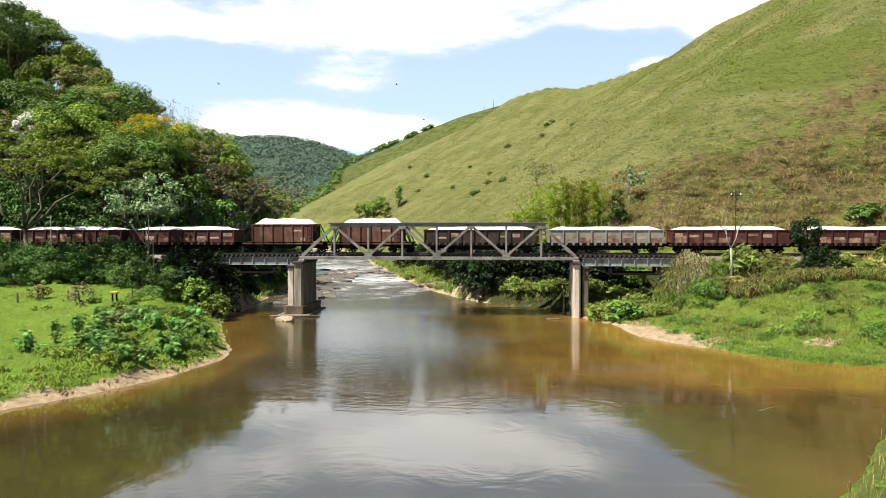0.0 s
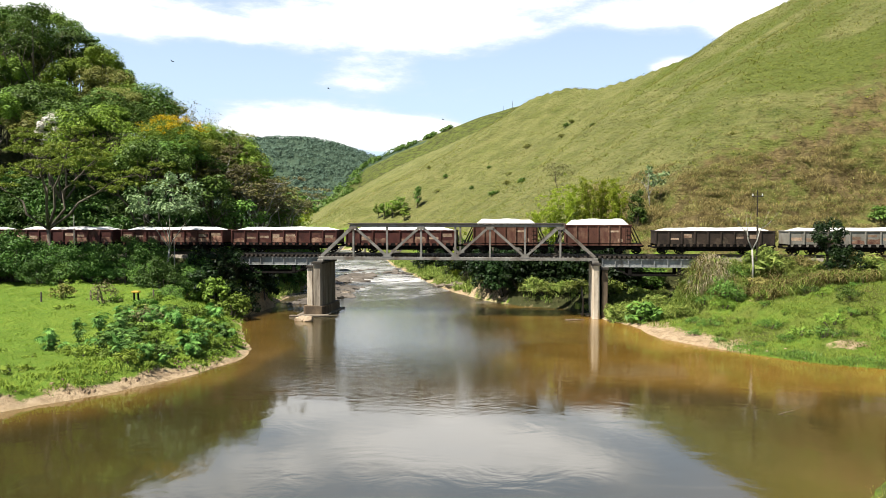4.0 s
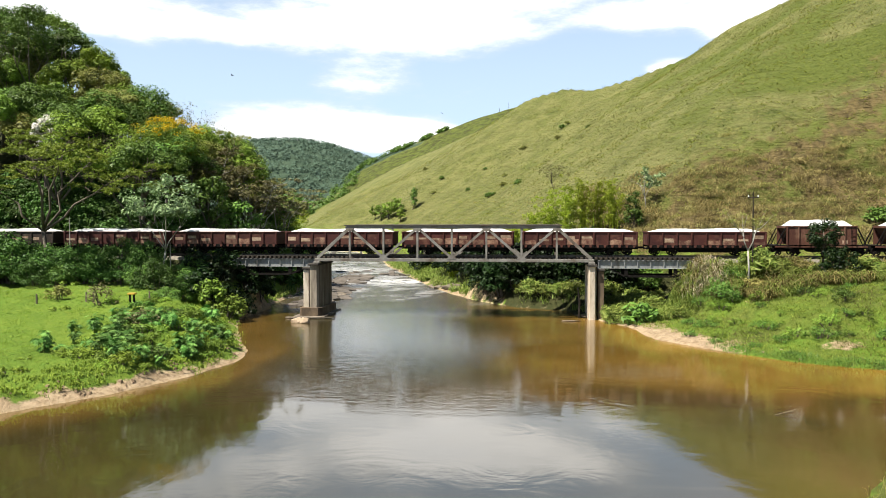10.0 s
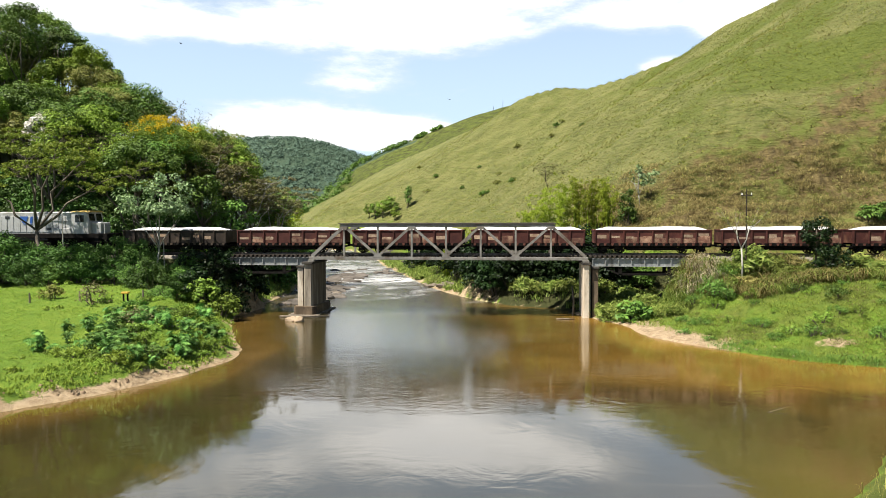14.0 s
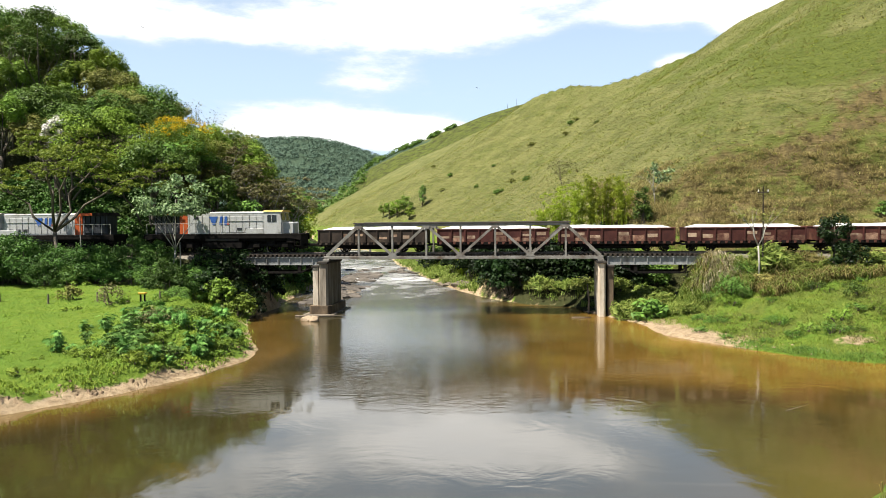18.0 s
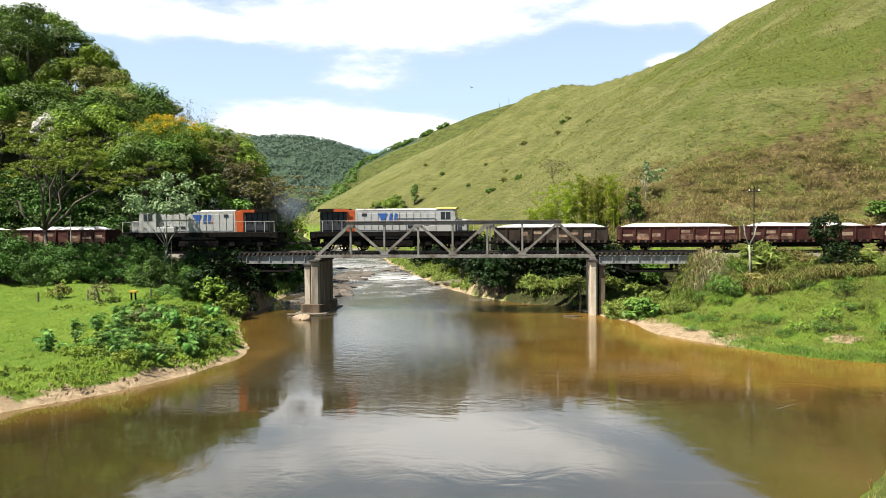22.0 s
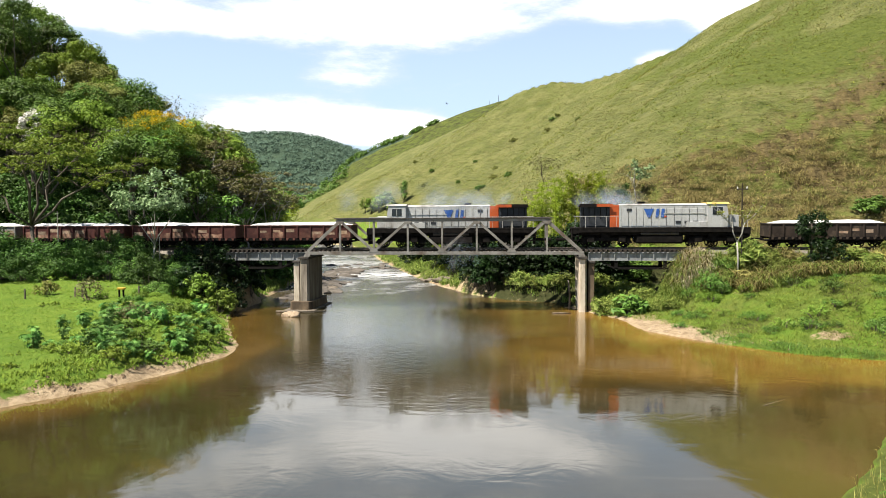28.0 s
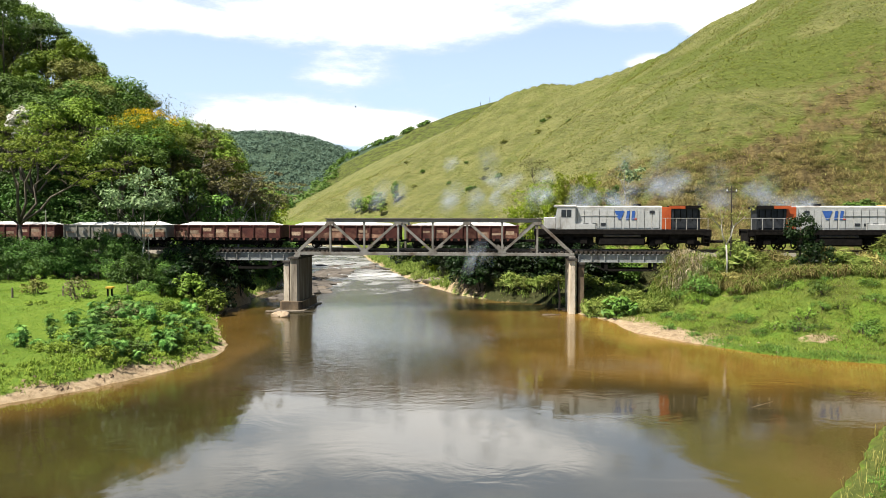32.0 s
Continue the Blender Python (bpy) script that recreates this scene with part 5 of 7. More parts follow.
def grow(r, g, p, d, length, radius, depth, tips, lean=0.25, forks=3):
    """A limb and its branches."""
    pts, rad = [Vector(p)], [radius]
    for i in range(3):
        d = (Vector(d) + Vector(r.normal(scale=lean * 0.4, size=3))).normalized()
        pts.append(pts[-1] + d * length / 3)
        rad.append(radius * (1 - 0.15 * (i + 1)))
    g.tube(pts, rad, 6 if depth > 1 else 4)
    if depth == 0:
        tips.append((pts[-1], length))
        return
    for k in range(forks):
        a = 2 * math.pi * (k + r.uniform(0, 0.6)) / forks
        side = d.orthogonal().normalized()
        side = side * math.cos(a) + d.cross(side) * math.sin(a)
        grow(r, g, pts[-1] if k else pts[2], (d + side * r.uniform(0.55, 1.0) + Vector((0, 0, 0.15))).normalized(), length * r.uniform(0.6, 0.8), rad[-1] * 0.62, depth - 1, tips, lean, forks)
    tips.append((pts[-1], length))


def tree(name, label, leaves, seed, tall=9.0, wide=3.2, crown_from=0.35, clumps=46, per=70, size=0.30, clump=1.0, bark=None, flat_top=0.0, category="tree", group="", trunk_r=0.16, bare=0, inner=0.55, stray=0.3, dome=False):
    """A tapered trunk with limbs, and a crown of leaf clumps with gaps and an uneven outline."""
    r = np.random.RandomState(seed)
    t = thing(name, label, category, group)
    g, tips = Geo(), []
    z_fork = tall * crown_from
    bend = r.normal(scale=0.25, size=2)
    pts = [(0, 0, -0.5), (bend[0] * 0.4, bend[1] * 0.4, z_fork * 0.55), (bend[0], bend[1], z_fork)]
    g.tube(pts, [trunk_r * 1.35, trunk_r * 1.05, trunk_r * 0.9], 8)
    for k in range(4):
        a = 1.57 * k + r.uniform(-0.4, 0.4)
        d = Vector((math.cos(a) * (0.5 + 0.35 * flat_top), math.sin(a) * (0.5 + 0.35 * flat_top), 1.0)).normalized()
        grow(r, g, pts[-1], d, (tall - z_fork) * (0.44 + 0.06 * flat_top), trunk_r * 0.6, 2 if bare else 1, tips, forks=3)
    g.tube([pts[-1], (bend[0] * 1.3, bend[1] * 1.3, tall * 0.86)], [trunk_r * 0.8, trunk_r * 0.2], 6)
    part("trunk", g, bark or M_BARK, t, smooth=True)
    centres = []
    mid, half = (tall + z_fork) / 2 + 0.1 * tall, (tall - z_fork) / 2 + 0.05 * tall
    lobes = r.normal(size=(5, 3))
    lobes /= np.linalg.norm(lobes, axis=1)[:, None]
    while len(centres) < clumps:
        w = r.normal(size=3)
        w /= np.linalg.norm(w)
        if dome:
            w[2] = abs(w[2]) - 0.25
        bulge = 0.74 + 0.34 * max(0.0, float((lobes @ w).max()) - 0.5) * 2
        rad = bulge * r.uniform(0.55, 1.0) ** 0.5
        z = mid + w[2] * half * rad * (1 - 0.55 * flat_top)
        if flat_top:
            z = max(z, mid - 0.1 * half) + 0.3 * half * flat_top
        if z > z_fork * 0.8:
            centres.append((w[0] * wide * rad + bend[0], w[1] * wide * rad + bend[1], z))
    if bare:
        centres = [tuple(p + Vector(r.normal(scale=0.25, size=3))) for p, _ in tips]
        centres = centres[:clumps] if len(centres) > clumps else centres
    v = leaf_quads(r, centres, clump * r.uniform(0.65, 1.25, len(centres)), per, size, 0.9, inner=inner, stray=stray)
    part("crown", leaf_mesh("crown", v, leaves), None, t)
    return t


def place(t, x, y, z=None, turn=0.0, size=1.0):
    z = ground_z(x, y) - 0.05 if z is None else z
    t.matrix_basis = pose(x, y, z, 0, 0, turn) @ Matrix.Diagonal((size, size, size, 1))
    return t


def scatter(models, spots, seed, lo=0.8, hi=1.2, sink=0.1):
    """The models themselves stand at the first spots, copies at the rest."""
    r = random.Random(seed)
    zs = land(np.array([s[0] for s in spots]), np.array([s[1] for s in spots]))[0]
    for i, ((x, y), z) in enumerate(zip(spots, zs)):
        m = pose(x, y, float(z) - sink, r.uniform(-4, 4), r.uniform(-4, 4), r.uniform(0, 360)) @ Matrix.Scale(r.uniform(lo, hi), 4)
        if i < len(models):
            models[i].matrix_basis = m
        else:
            q = models[r.randrange(len(models))]
            keep = q.matrix_basis.copy()
            q.matrix_basis = Matrix()
            copy_thing(q, m)
            q.matrix_basis = keep


def spots_in(n, box_of, keep, seed, gap):
    r = np.random.RandomState(seed)
    out = []
    for _ in range(n * 40):
        x, y = r.uniform(box_of[0], box_of[1]), r.uniform(box_of[2], box_of[3])
        if keep(x, y) and all((x - a) ** 2 + (y - b) ** 2 > gap * gap for a, b in out):
            out.append((x, y))
            if len(out) == n:
                break
    return out


M_HILLGRASS = foliage("hill_grass", (0.075, 0.100, 0.010), (0.300, 0.315, 0.045), through_light=0.35)
M_SCRUB = foliage("matted_scrub", (0.085, 0.062, 0.022), (0.300, 0.232, 0.100), through_light=0.3)
M_DULL = foliage("dull_dry_grass", (0.115, 0.105, 0.030), (0.290, 0.262, 0.095), through_light=0.3)
M_BANKGRASS = foliage("pale_bank_grass", (0.090, 0.135, 0.018), (0.280, 0.310, 0.075), through_light=0.4)
# far leaves: the haze of distance is mixed into the base colour
M_FAR_HAZED = foliage("hazed_far_leaves", (0.082, 0.132, 0.094), (0.110, 0.164, 0.112), sheen=0.9)
M_ACACIA = foliage("feathery_olive_leaves", (0.085, 0.120, 0.012), (0.220, 0.265, 0.035), vary=0.06, through_light=0.3)
M_BLADES = foliage("tall_bank_blades", (0.045, 0.10, 0.012), (0.135, 0.215, 0.03), through_light=0.45)
M_MEADOW = foliage("meadow_blades", (0.125, 0.180, 0.020), (0.300, 0.365, 0.060), through_light=0.4)
M_SANDSTONE = surface("pale_sandstone", (0.3024, 0.2232, 0.144), (0.3888, 0.3024, 0.2088), 3, 0.9, 0, 0.4, 9, vary=0.1)
M_WET_ROCK = surface("wet_dark_rock", (0.060, 0.050, 0.040), (0.170, 0.148, 0.122), 1.6, 0.7, 0, 0.6, 7, (0.03, 0.024, 0.018), 0.5, vary=0.3)
M_EARTH = surface("crumbled_earth", (0.13, 0.085, 0.05), (0.30, 0.22, 0.14), 2.0, 0.95, 0, 0.4, 9, vary=0.2)
FOREST = "trees of the wooded slope"
models = []
for i, (says, leaves, tall, wide) in enumerate((("leafy dark green", 0, 9.5, 3.5), ("broad mid-green", 1, 9, 3.8), ("bright green", 2, 9.5, 3.2), ("olive green", 3, 8.5, 3.4),
                                                ("tall mid-green", 1, 11, 3.4), ("rounded fresh green", 2, 8, 3.3), ("spreading olive green", 3, 9, 4.0), ("dense dark green", 0, 9, 3.8))):
    models.append(tree("forest_tree", says + " forest tree on the wooded slope", M_LEAF[leaves], 101 + i, tall, wide, 0.44, 38, 120, 0.175, 0.88, group=FOREST, inner=0.7, stray=0.22, dome=True))


def in_wood(x, y):
    d, z, s = to_line(WOOD_TOE, np.array([x]), np.array([y]))
    return s[0] > 0 and d[0] > 1.5 and not (x > -31 and y < 34) and not (x < -35 and y < 16) and y < 44 + 0.4 * (x + 74)


scatter(models, spots_in(170, (-74, -24, 9, 62), in_wood, 5, 3.1), 6, 0.72, 1.2)


def blades(r, pts, per, tall, wide, droop, spread_by, short=False):
    """Grass: from each point a tuft of bent, tapering blades."""
    p = np.repeat(np.asarray(pts, float), per, axis=0)
    n = len(p)
    p[:, :2] += r.normal(scale=spread_by, size=(n, 2))
    a = r.uniform(0, 2 * np.pi, n)
    out = np.c_[np.cos(a), np.sin(a), np.zeros(n)]
    side = np.c_[-np.sin(a), np.cos(a), np.zeros(n)]
    h = (tall * r.uniform(0.5, 1.3, n))[:, None]
    w = (wide * r.uniform(0.7, 1.3, n))[:, None]
    up = np.array([0, 0, 1.0])
    k = (droop * r.uniform(0.4, 1.3, n))[:, None]
    m = p + up * h * 0.62 + out * h * k * 0.30
    e = p + up * h * (1.0 - 0.55 * k) + out * h * k * 0.95
    if short:
        return np.stack([p - side * w, p + side * w, e + side * w * 0.3, e - side * w * 0.3], axis=1).reshape(-1, 3)
    v = np.stack([p - side * w, p + side * w, m + side * w * 0.8, m - side * w * 0.8, m - side * w * 0.8, m + side * w * 0.8, e + side * w * 0.15, e - side * w * 0.15], axis=1)
    return v.reshape(-1, 3)


def sprinkle(n, box_of, keep, seed):
    """Random places on the ground where keep(x, y, z, distance to water) holds."""
    r = np.random.RandomState(seed)
    x, y = r.uniform(box_of[0], box_of[1], n), r.uniform(box_of[2], box_of[3], n)
    z = land(x, y)[0]
    ok = keep(x, y, z, to_shore(x, y))
    return np.c_[x, y, z - 0.03][ok]


def grass(name, label, pts, seed, material, per, tall, wide, droop, spread_by, short=False):
    r = np.random.RandomState(seed)
    ob = new(name, leaf_mesh(name, blades(r, pts, per, tall, wide, droop, spread_by, short), material))
    return tagged(ob, label, "grass", kind="stuff")


def hill_side(x, y):
    return to_line(TOE, x, y)[2] < 0


grass("pasture_grass", "short bright green pasture grass", sprinkle(24000, (-60, -11, -37, -3), lambda x, y, z, d: d > 1.0, 41), 42, M_GRASS, 4, 0.13, 0.022, 1.0, 0.14, True)
grass("meadow_grass", "rough green meadow grass with weeds", sprinkle(19000, (14, 58, -24, -2), lambda x, y, z, d: d > 0.02 + 1.9 * np.exp(-((y + 10.5) / 4.5) ** 2) + np.where(x > 20.5, 0, 0.5 * rough_field(x, y, 3, 17)), 43), 44, M_MEADOW, 5, 0.24, 0.022, 1.0, 0.17, True)
grass("shore_grass", "dark rank grass hanging over the river's edge", sprinkle(5200, (19.5, 48, -27, -14), lambda x, y, z, d: (d > -0.05) & (d < 0.75 + 0.5 * rough_field(x, y, 2.5, 87)), 88), 89, M_LEAF[0], 11, 0.30, 0.012, 1.7, 0.34)
grass("meadow_straw", "dry straw-coloured tufts in the meadow", sprinkle(6500, (14, 62, -24, -2), lambda x, y, z, d: (d > 1.0) & (rough_field(x, y, 9, 45) > 0.15), 46), 47, M_DULL, 5, 0.28, 0.02, 1.0, 0.16, True)
grass("bank_grass", "tall fresh grass on the near river bank", sprinkle(2600, (13, 34, -54, -33), lambda x, y, z, d: d > 1.1, 48), 49, M_BLADES, 8, 0.30, 0.014, 1.2, 0.18)
grass("seed_heads", "pale seeding grass stems at the water's edge", sprinkle(1500, (13, 34, -54, -33), lambda x, y, z, d: (d > 0.0) & (d < 1.8), 50), 51, M_STRAW, 4, 0.55, 0.010, 0.6, 0.12)
grass("embankment_grass", "long drooping grass on the railway embankment", sprinkle(4600, (15, 70, -6.5, 0.6), lambda x, y, z, d: (z > 2.6) & (z < 4.9), 52), 53, M_BANKGRASS, 8, 0.95, 0.035, 1.1, 0.2)
grass("embankment_straw", "dry drooping grass on the railway embankment", sprinkle(6500, (15, 70, -6.5, 0.8), lambda x, y, z, d: (z > 2.4) & (z < 5.0) & (rough_field(x, y, 6, 54) > -0.3), 55), 56, M_STRAW, 8, 1.0, 0.035, 1.2, 0.2)
grass("hill_grass", "tussocky green grass on the hillside", sprinkle(36000, (-70, 85, 9, 215), lambda x, y, z, d: hill_side(x, y) & (d > 2), 57), 58, M_HILLGRASS, 5, 0.26, 0.065, 1.1, 0.34, True)
grass("hill_straw", "dry tussocks on the hillside", sprinkle(26000, (-70, 85, 9, 215), lambda x, y, z, d: hill_side(x, y) & (d > 2) & (rough_field(x, y, 30, 59) + 0.5 * rough_field(x, y, 9, 60) > -0.1), 61), 62, M_STRAW, 5, 0.26, 0.06, 1.1, 0.32, True)
def matted(name, label, pts, seed, material, per, size, reach):
    """Tangled, drooping stems lying over one another on the slope."""
    r = np.random.RandomState(seed)
    pts = pts + np.c_[np.zeros((len(pts), 2)), r.uniform(0.05, 0.35, len(pts))]
    tagged(new(name, leaf_mesh(name, leaf_quads(r, pts, reach * r.uniform(0.6, 1.3, len(pts)), per, size, 0.1, 9.0), material)), label, "scrub", kind="stuff")


def scrub_zone(x, y, z):
    return hill_side(x, y) & (z > 5.3) & (z < 11.5 + 0.13 * x + 2.5 * rough_field(x, y, 14, 63))


matted("brown_scrub", "matted brown drooping scrub above the line", sprinkle(14000, (14, 85, 9, 52), lambda x, y, z, d: scrub_zone(x, y, z) & (rough_field(x, y, 7, 74) + 0.5 * rough_field(x, y, 2.5, 75) > -0.35), 64), 65, M_SCRUB, 8, 0.05, 0.45)
matted("green_scrub", "matted olive-green scrub above the line", sprinkle(12000, (12, 85, 9, 52), lambda x, y, z, d: scrub_zone(x, y, z + 0.8) & (rough_field(x, y, 9, 76) + 0.5 * rough_field(x, y, 3, 77) > 0.25), 78), 79, M_BANKGRASS, 8, 0.05, 0.45)
grass("scrub_tussocks", "shaggy brown drooping tussocks above the line", sprinkle(15000, (14, 85, 9, 52), lambda x, y, z, d: scrub_zone(x, y, z) & (rough_field(x, y, 3.2, 83) + 0.6 * rough_field(x, y, 8, 84) > 0.05), 85), 86, M_SCRUB, 26, 0.55, 0.018, 1.75, 0.42)
grass("straw_tussocks", "shaggy straw-coloured tussocks above the line", sprinkle(7000, (14, 85, 9, 52), lambda x, y, z, d: scrub_zone(x, y, z - 1.0) & (rough_field(x, y, 3.6, 87) > 0.3), 88), 89, M_DULL, 26, 0.5, 0.018, 1.75, 0.4)
grass("far_bank_grass", "tall pale grass on the bank upstream", sprinkle(8500, (-24, 15, 4, 80), lambda x, y, z, d: (d > 0.3 + 0.3 * rough_field(x, y, 2, 17)) & (d < 8) & (x > -20 - 0.1 * y) & ((x < 0.4) | ((x > 5.6) & (y < 11.5))), 66), 67, M_BANKGRASS, 8, 0.8, 0.035, 1.0, 0.22)
grass("left_bank_weeds", "tall weeds along the earth bank", sprinkle(3600, (-34, -10, -38, -4), lambda x, y, z, d: (d > 0.7 - 0.35 * step(-29, -24, y) + 0.6 * rough_field(x, y, 3.5, 17)) & (d < 4.0), 68), 69, M_LEAF[2], 10, 0.27, 0.03, 1.1, 0.2)


def bush(name, label, leaves, seed, tall=2.0, wide=1.4, clumps=26, per=36, size=0.2, clump=0.6, long=1.6, group="", category="bush"):
    r = np.random.RandomState(seed)
    t = thing(name, label, category, group)
    g = Geo()
    centres = []
    for k in range(clumps):
        a, q = r.uniform(0, 6.28), math.sqrt(r.uniform(0, 1))
        h = tall * (0.25 + 0.75 * math.sqrt(max(0.0, 1 - q * q))) * r.uniform(0.45, 1.0)
        c = (math.cos(a) * q * wide, math.sin(a) * q * wide, h)
        centres.append(c)
        if k % 3 == 0:
            g.tube([(c[0] * 0.15, c[1] * 0.15, -0.3), (c[0] * 0.6, c[1] * 0.6, h * 0.6), c], [0.045, 0.03, 0.012], 4)
    tagged(part("branch_core", g, M_BARK, t), kind="stuff")
    part("foliage", leaf_mesh("foliage", leaf_quads(r, centres, clump * r.uniform(0.7, 1.2, clumps), per, size, 0.7, long), leaves), None, t)
    return t


MEADOW = "weeds in the meadow"
models = [bush("meadow_weed", "low leafy weed in the riverside meadow", M_LEAF[i % 2], 291 + i, 0.7, 0.7, 16, 36, 0.07, 0.28, group=MEADOW) for i in range(3)]
scatter(models, spots_in(70, (15.5, 50, -20, -4.5), lambda x, y: to_shore(np.array([x]), np.array([y]))[0] > 0.8, 294, 1.0), 295, 0.5, 1.3, 0.1)
models = [bush("pasture_weed", "low weed in the pasture", M_LEAF[2], 296, 0.5, 0.6, 12, 20, 0.10, 0.25, group="weeds in the pasture")]
scatter(models, spots_in(26, (-44, -16, -34, -6), lambda x, y: to_shore(np.array([x]), np.array([y]))[0] > 1.5, 297, 1.5), 298, 0.4, 1.2, 0.1)
def herbs(name, label, pts, seed, material):
    """Small-leaved sprawling herbs."""
    r = np.random.RandomState(seed)
    pts = pts + np.c_[np.zeros((len(pts), 2)), r.uniform(0.05, 0.3, len(pts))]
    tagged(new(name, leaf_mesh(name, leaf_quads(r, pts, 0.2 * r.uniform(0.6, 1.3, len(pts)), 24, 0.042, 0.7, 1.8), material)), label, "herbs", kind="stuff")


herbs("bank_herbs", "small-leaved herbs sprawling over the near bank", sprinkle(2600, (13.5, 26, -52, -32), lambda x, y, z, d: (d > 0.9 + 0.25 * rough_field(x, y, 1.5, 92)) & (rough_field(x, y, 1.8, 93) > -0.4), 272), 273, M_LEAF[0])
# thicket of broad pale leaves on the left bank
CASTOR = "broad-leaved weeds on the bank"
def castor_plant(label, seed, tall, stalks):
    """Thin stalks with long-stemmed, star-shaped leaves."""
    r = np.random.RandomState(seed)
    t = thing("broad_leaf_weed", label, "weed", CASTOR)
    g, v, f = Geo(), [], []
    for k in range(stalks):
        a, q = r.uniform(0, 6.28), r.uniform(0.1, 0.55) * tall
        top = Vector((math.cos(a) * q, math.sin(a) * q, tall * r.uniform(0.6, 1.0)))
        g.tube([(0, 0, -0.2), top * 0.5 + Vector((0, 0, 0.05)), top], [0.03, 0.022, 0.012], 5)
        for i in range(9):
            p = top * r.uniform(0.35, 1.0)
            b = r.uniform(0, 6.28)
            c = p + Vector((math.cos(b), math.sin(b), r.uniform(-0.1, 0.35))) * r.uniform(0.12, 0.34)
            up = (Vector((math.cos(b) * 0.55, math.sin(b) * 0.55, 1.0)) + Vector(r.normal(scale=0.25, size=3))).normalized()
            s = up.orthogonal().normalized()
            w = up.cross(s)
            size = r.uniform(0.16, 0.30)
            n0 = len(v)
            v.append(c)
            for j in range(16):
                e = 2 * math.pi * j / 16
                rad = size if j % 2 == 0 else size * 0.42
                v.append(c + (s * math.cos(e) + w * math.sin(e)) * rad - up * (0.22 * rad if j % 2 == 0 else 0))
            f += [(n0, n0 + 1 + (j - 1) % 16, n0 + 1 + j, n0 + 1 + (j + 1) % 16) for j in range(0, 16, 2)]
    part("stalk_core", g, M_CASTOR, t)
    part("leaf_mass", bulk("leaf_mass", np.array([tuple(p) for p in v]), np.array(f), M_CASTOR), None, t)
    return t


models = [castor_plant("pale green broad-leaved weed on the river bank", 201 + i, 1.25, 5 + i % 2) for i in range(4)]
scatter(models, [(-20.8, -26.7), (-17.1, -27.4), (-14.1, -28.4), (-16.5, -20.1), (-15.0, -24.6), (-13.0, -23.9), (-14.4, -27.6), (-14.4, -17.9), (-18.6, -22.9), (-13.9, -22.4), (-12.9, -25.2),
                 (-13.6, -26.4), (-15.6, -16.2), (-20.3, -24.8), (-17.2, -24.5), (-14.2, -20.4), (-16.0, -26.0), (-16.2, -22.4), (-18.2, -20.4), (-15.4, -28.6), (-12.8, -21.6), (-15.2, -22.2), (-21.8, -22.6), (-13.2, -19.8)] + spots_in(22, (-22, -11.5, -30, -18.5), lambda x, y: 0.9 < to_shore(np.array([x]), np.array([y]))[0] < 8.5 and y + 0.3 * x > -34, 210, 1.0), 207, 0.6, 1.15, 0.05)
models = [bush("bank_weed", "dark green leafy weed on the river bank", M_LEAF[i], 205 + i, 0.75, 0.95, 24, 30, 0.10, 0.32, group="low weeds on the bank") for i in range(3)]
scatter(models, spots_in(90, (-22.5, -10, -31, -9), lambda x, y: 1.0 < to_shore(np.array([x]), np.array([y]))[0] < 7.0 and y + 0.3 * x > -34.5, 206, 0.75), 208, 0.45, 1.0)
place(bush("twiggy_shrub", "grey-green twiggy shrub among the bank weeds", M_DRY, 209, 1.5, 1.0, 26, 14, 0.10, 0.5), -17.6, -21.6)
# shrubs on the left embankment, before the line
EMB = "shrubs on the embankment"
models = [bush("embankment_shrub", "dense dark green shrub below the railway", M_SHRUB, 211, 3.8, 2.2, 50, 110, 0.115, 0.7, group=EMB),
          bush("embankment_shrub", "bright green shrub below the railway", M_LEAF[0], 212, 3.0, 1.8, 40, 110, 0.11, 0.6, group=EMB),
          bush("embankment_shrub", "mid-green shrub below the railway", M_SHRUB, 213, 3.4, 2.0, 44, 110, 0.115, 0.65, group=EMB)]
scatter(models, spots_in(34, (-66, -22.5, -6.2, -1.2), lambda x, y: True, 214, 1.9), 215, 0.65, 1.0, 0.2)
scatter([bush("embankment_shrub", "dense leafy shrub beside the line", M_SHRUB, 216, 3.6, 2.2, 54, 110, 0.115, 0.72, group=EMB)], [(-37.8, -3.6), (-39.6, -3.0), (-34.4, -4.2), (-41.8, -2.8), (-38.6, -4.6), (-40.6, -4.2), (-43.6, -3.4), (-32.4, -4.0)], 217, 1.0, 1.3, 0.2)
# undergrowth behind the left abutment and on the bank upstream
models = [bush("undergrowth_shrub", "dark shaded shrub on the wooded bank", M_SHRUB, 221, 3.6, 2.3, 40, 46, 0.26, 0.8, group="undergrowth of the wooded bank"),
          bush("undergrowth_shrub", "dusky green shrub on the wooded bank", M_SHRUB, 222, 3.0, 2.0, 36, 46, 0.24, 0.7, group="undergrowth of the wooded bank")]
# by the abutment the shade under the girder is painted into the leaves
scatter([bush("undergrowth_shrub", "shrub by the abutment with shade put into its dark leaves", M_DEEP_SHADE, 225, 2.6, 1.5, 30, 40, 0.2, 0.55, group="undergrowth of the wooded bank")], [(-22.6, -1.6), (-20.8, -2.4), (-20.6, -0.4), (-19.8, 3.0), (-20.0, 5.2), (-21.0, 7.0), (-19.2, 1.4), (-18.8, -1.2), (-21.6, -3.6), (-19.6, -2.8), (-18.9, 3.8), (-21.4, 4.4), (-20.0, 6.4), (-22.4, 8.6), (-20.8, 9.4)], 226, 0.75, 1.15, 0.2)
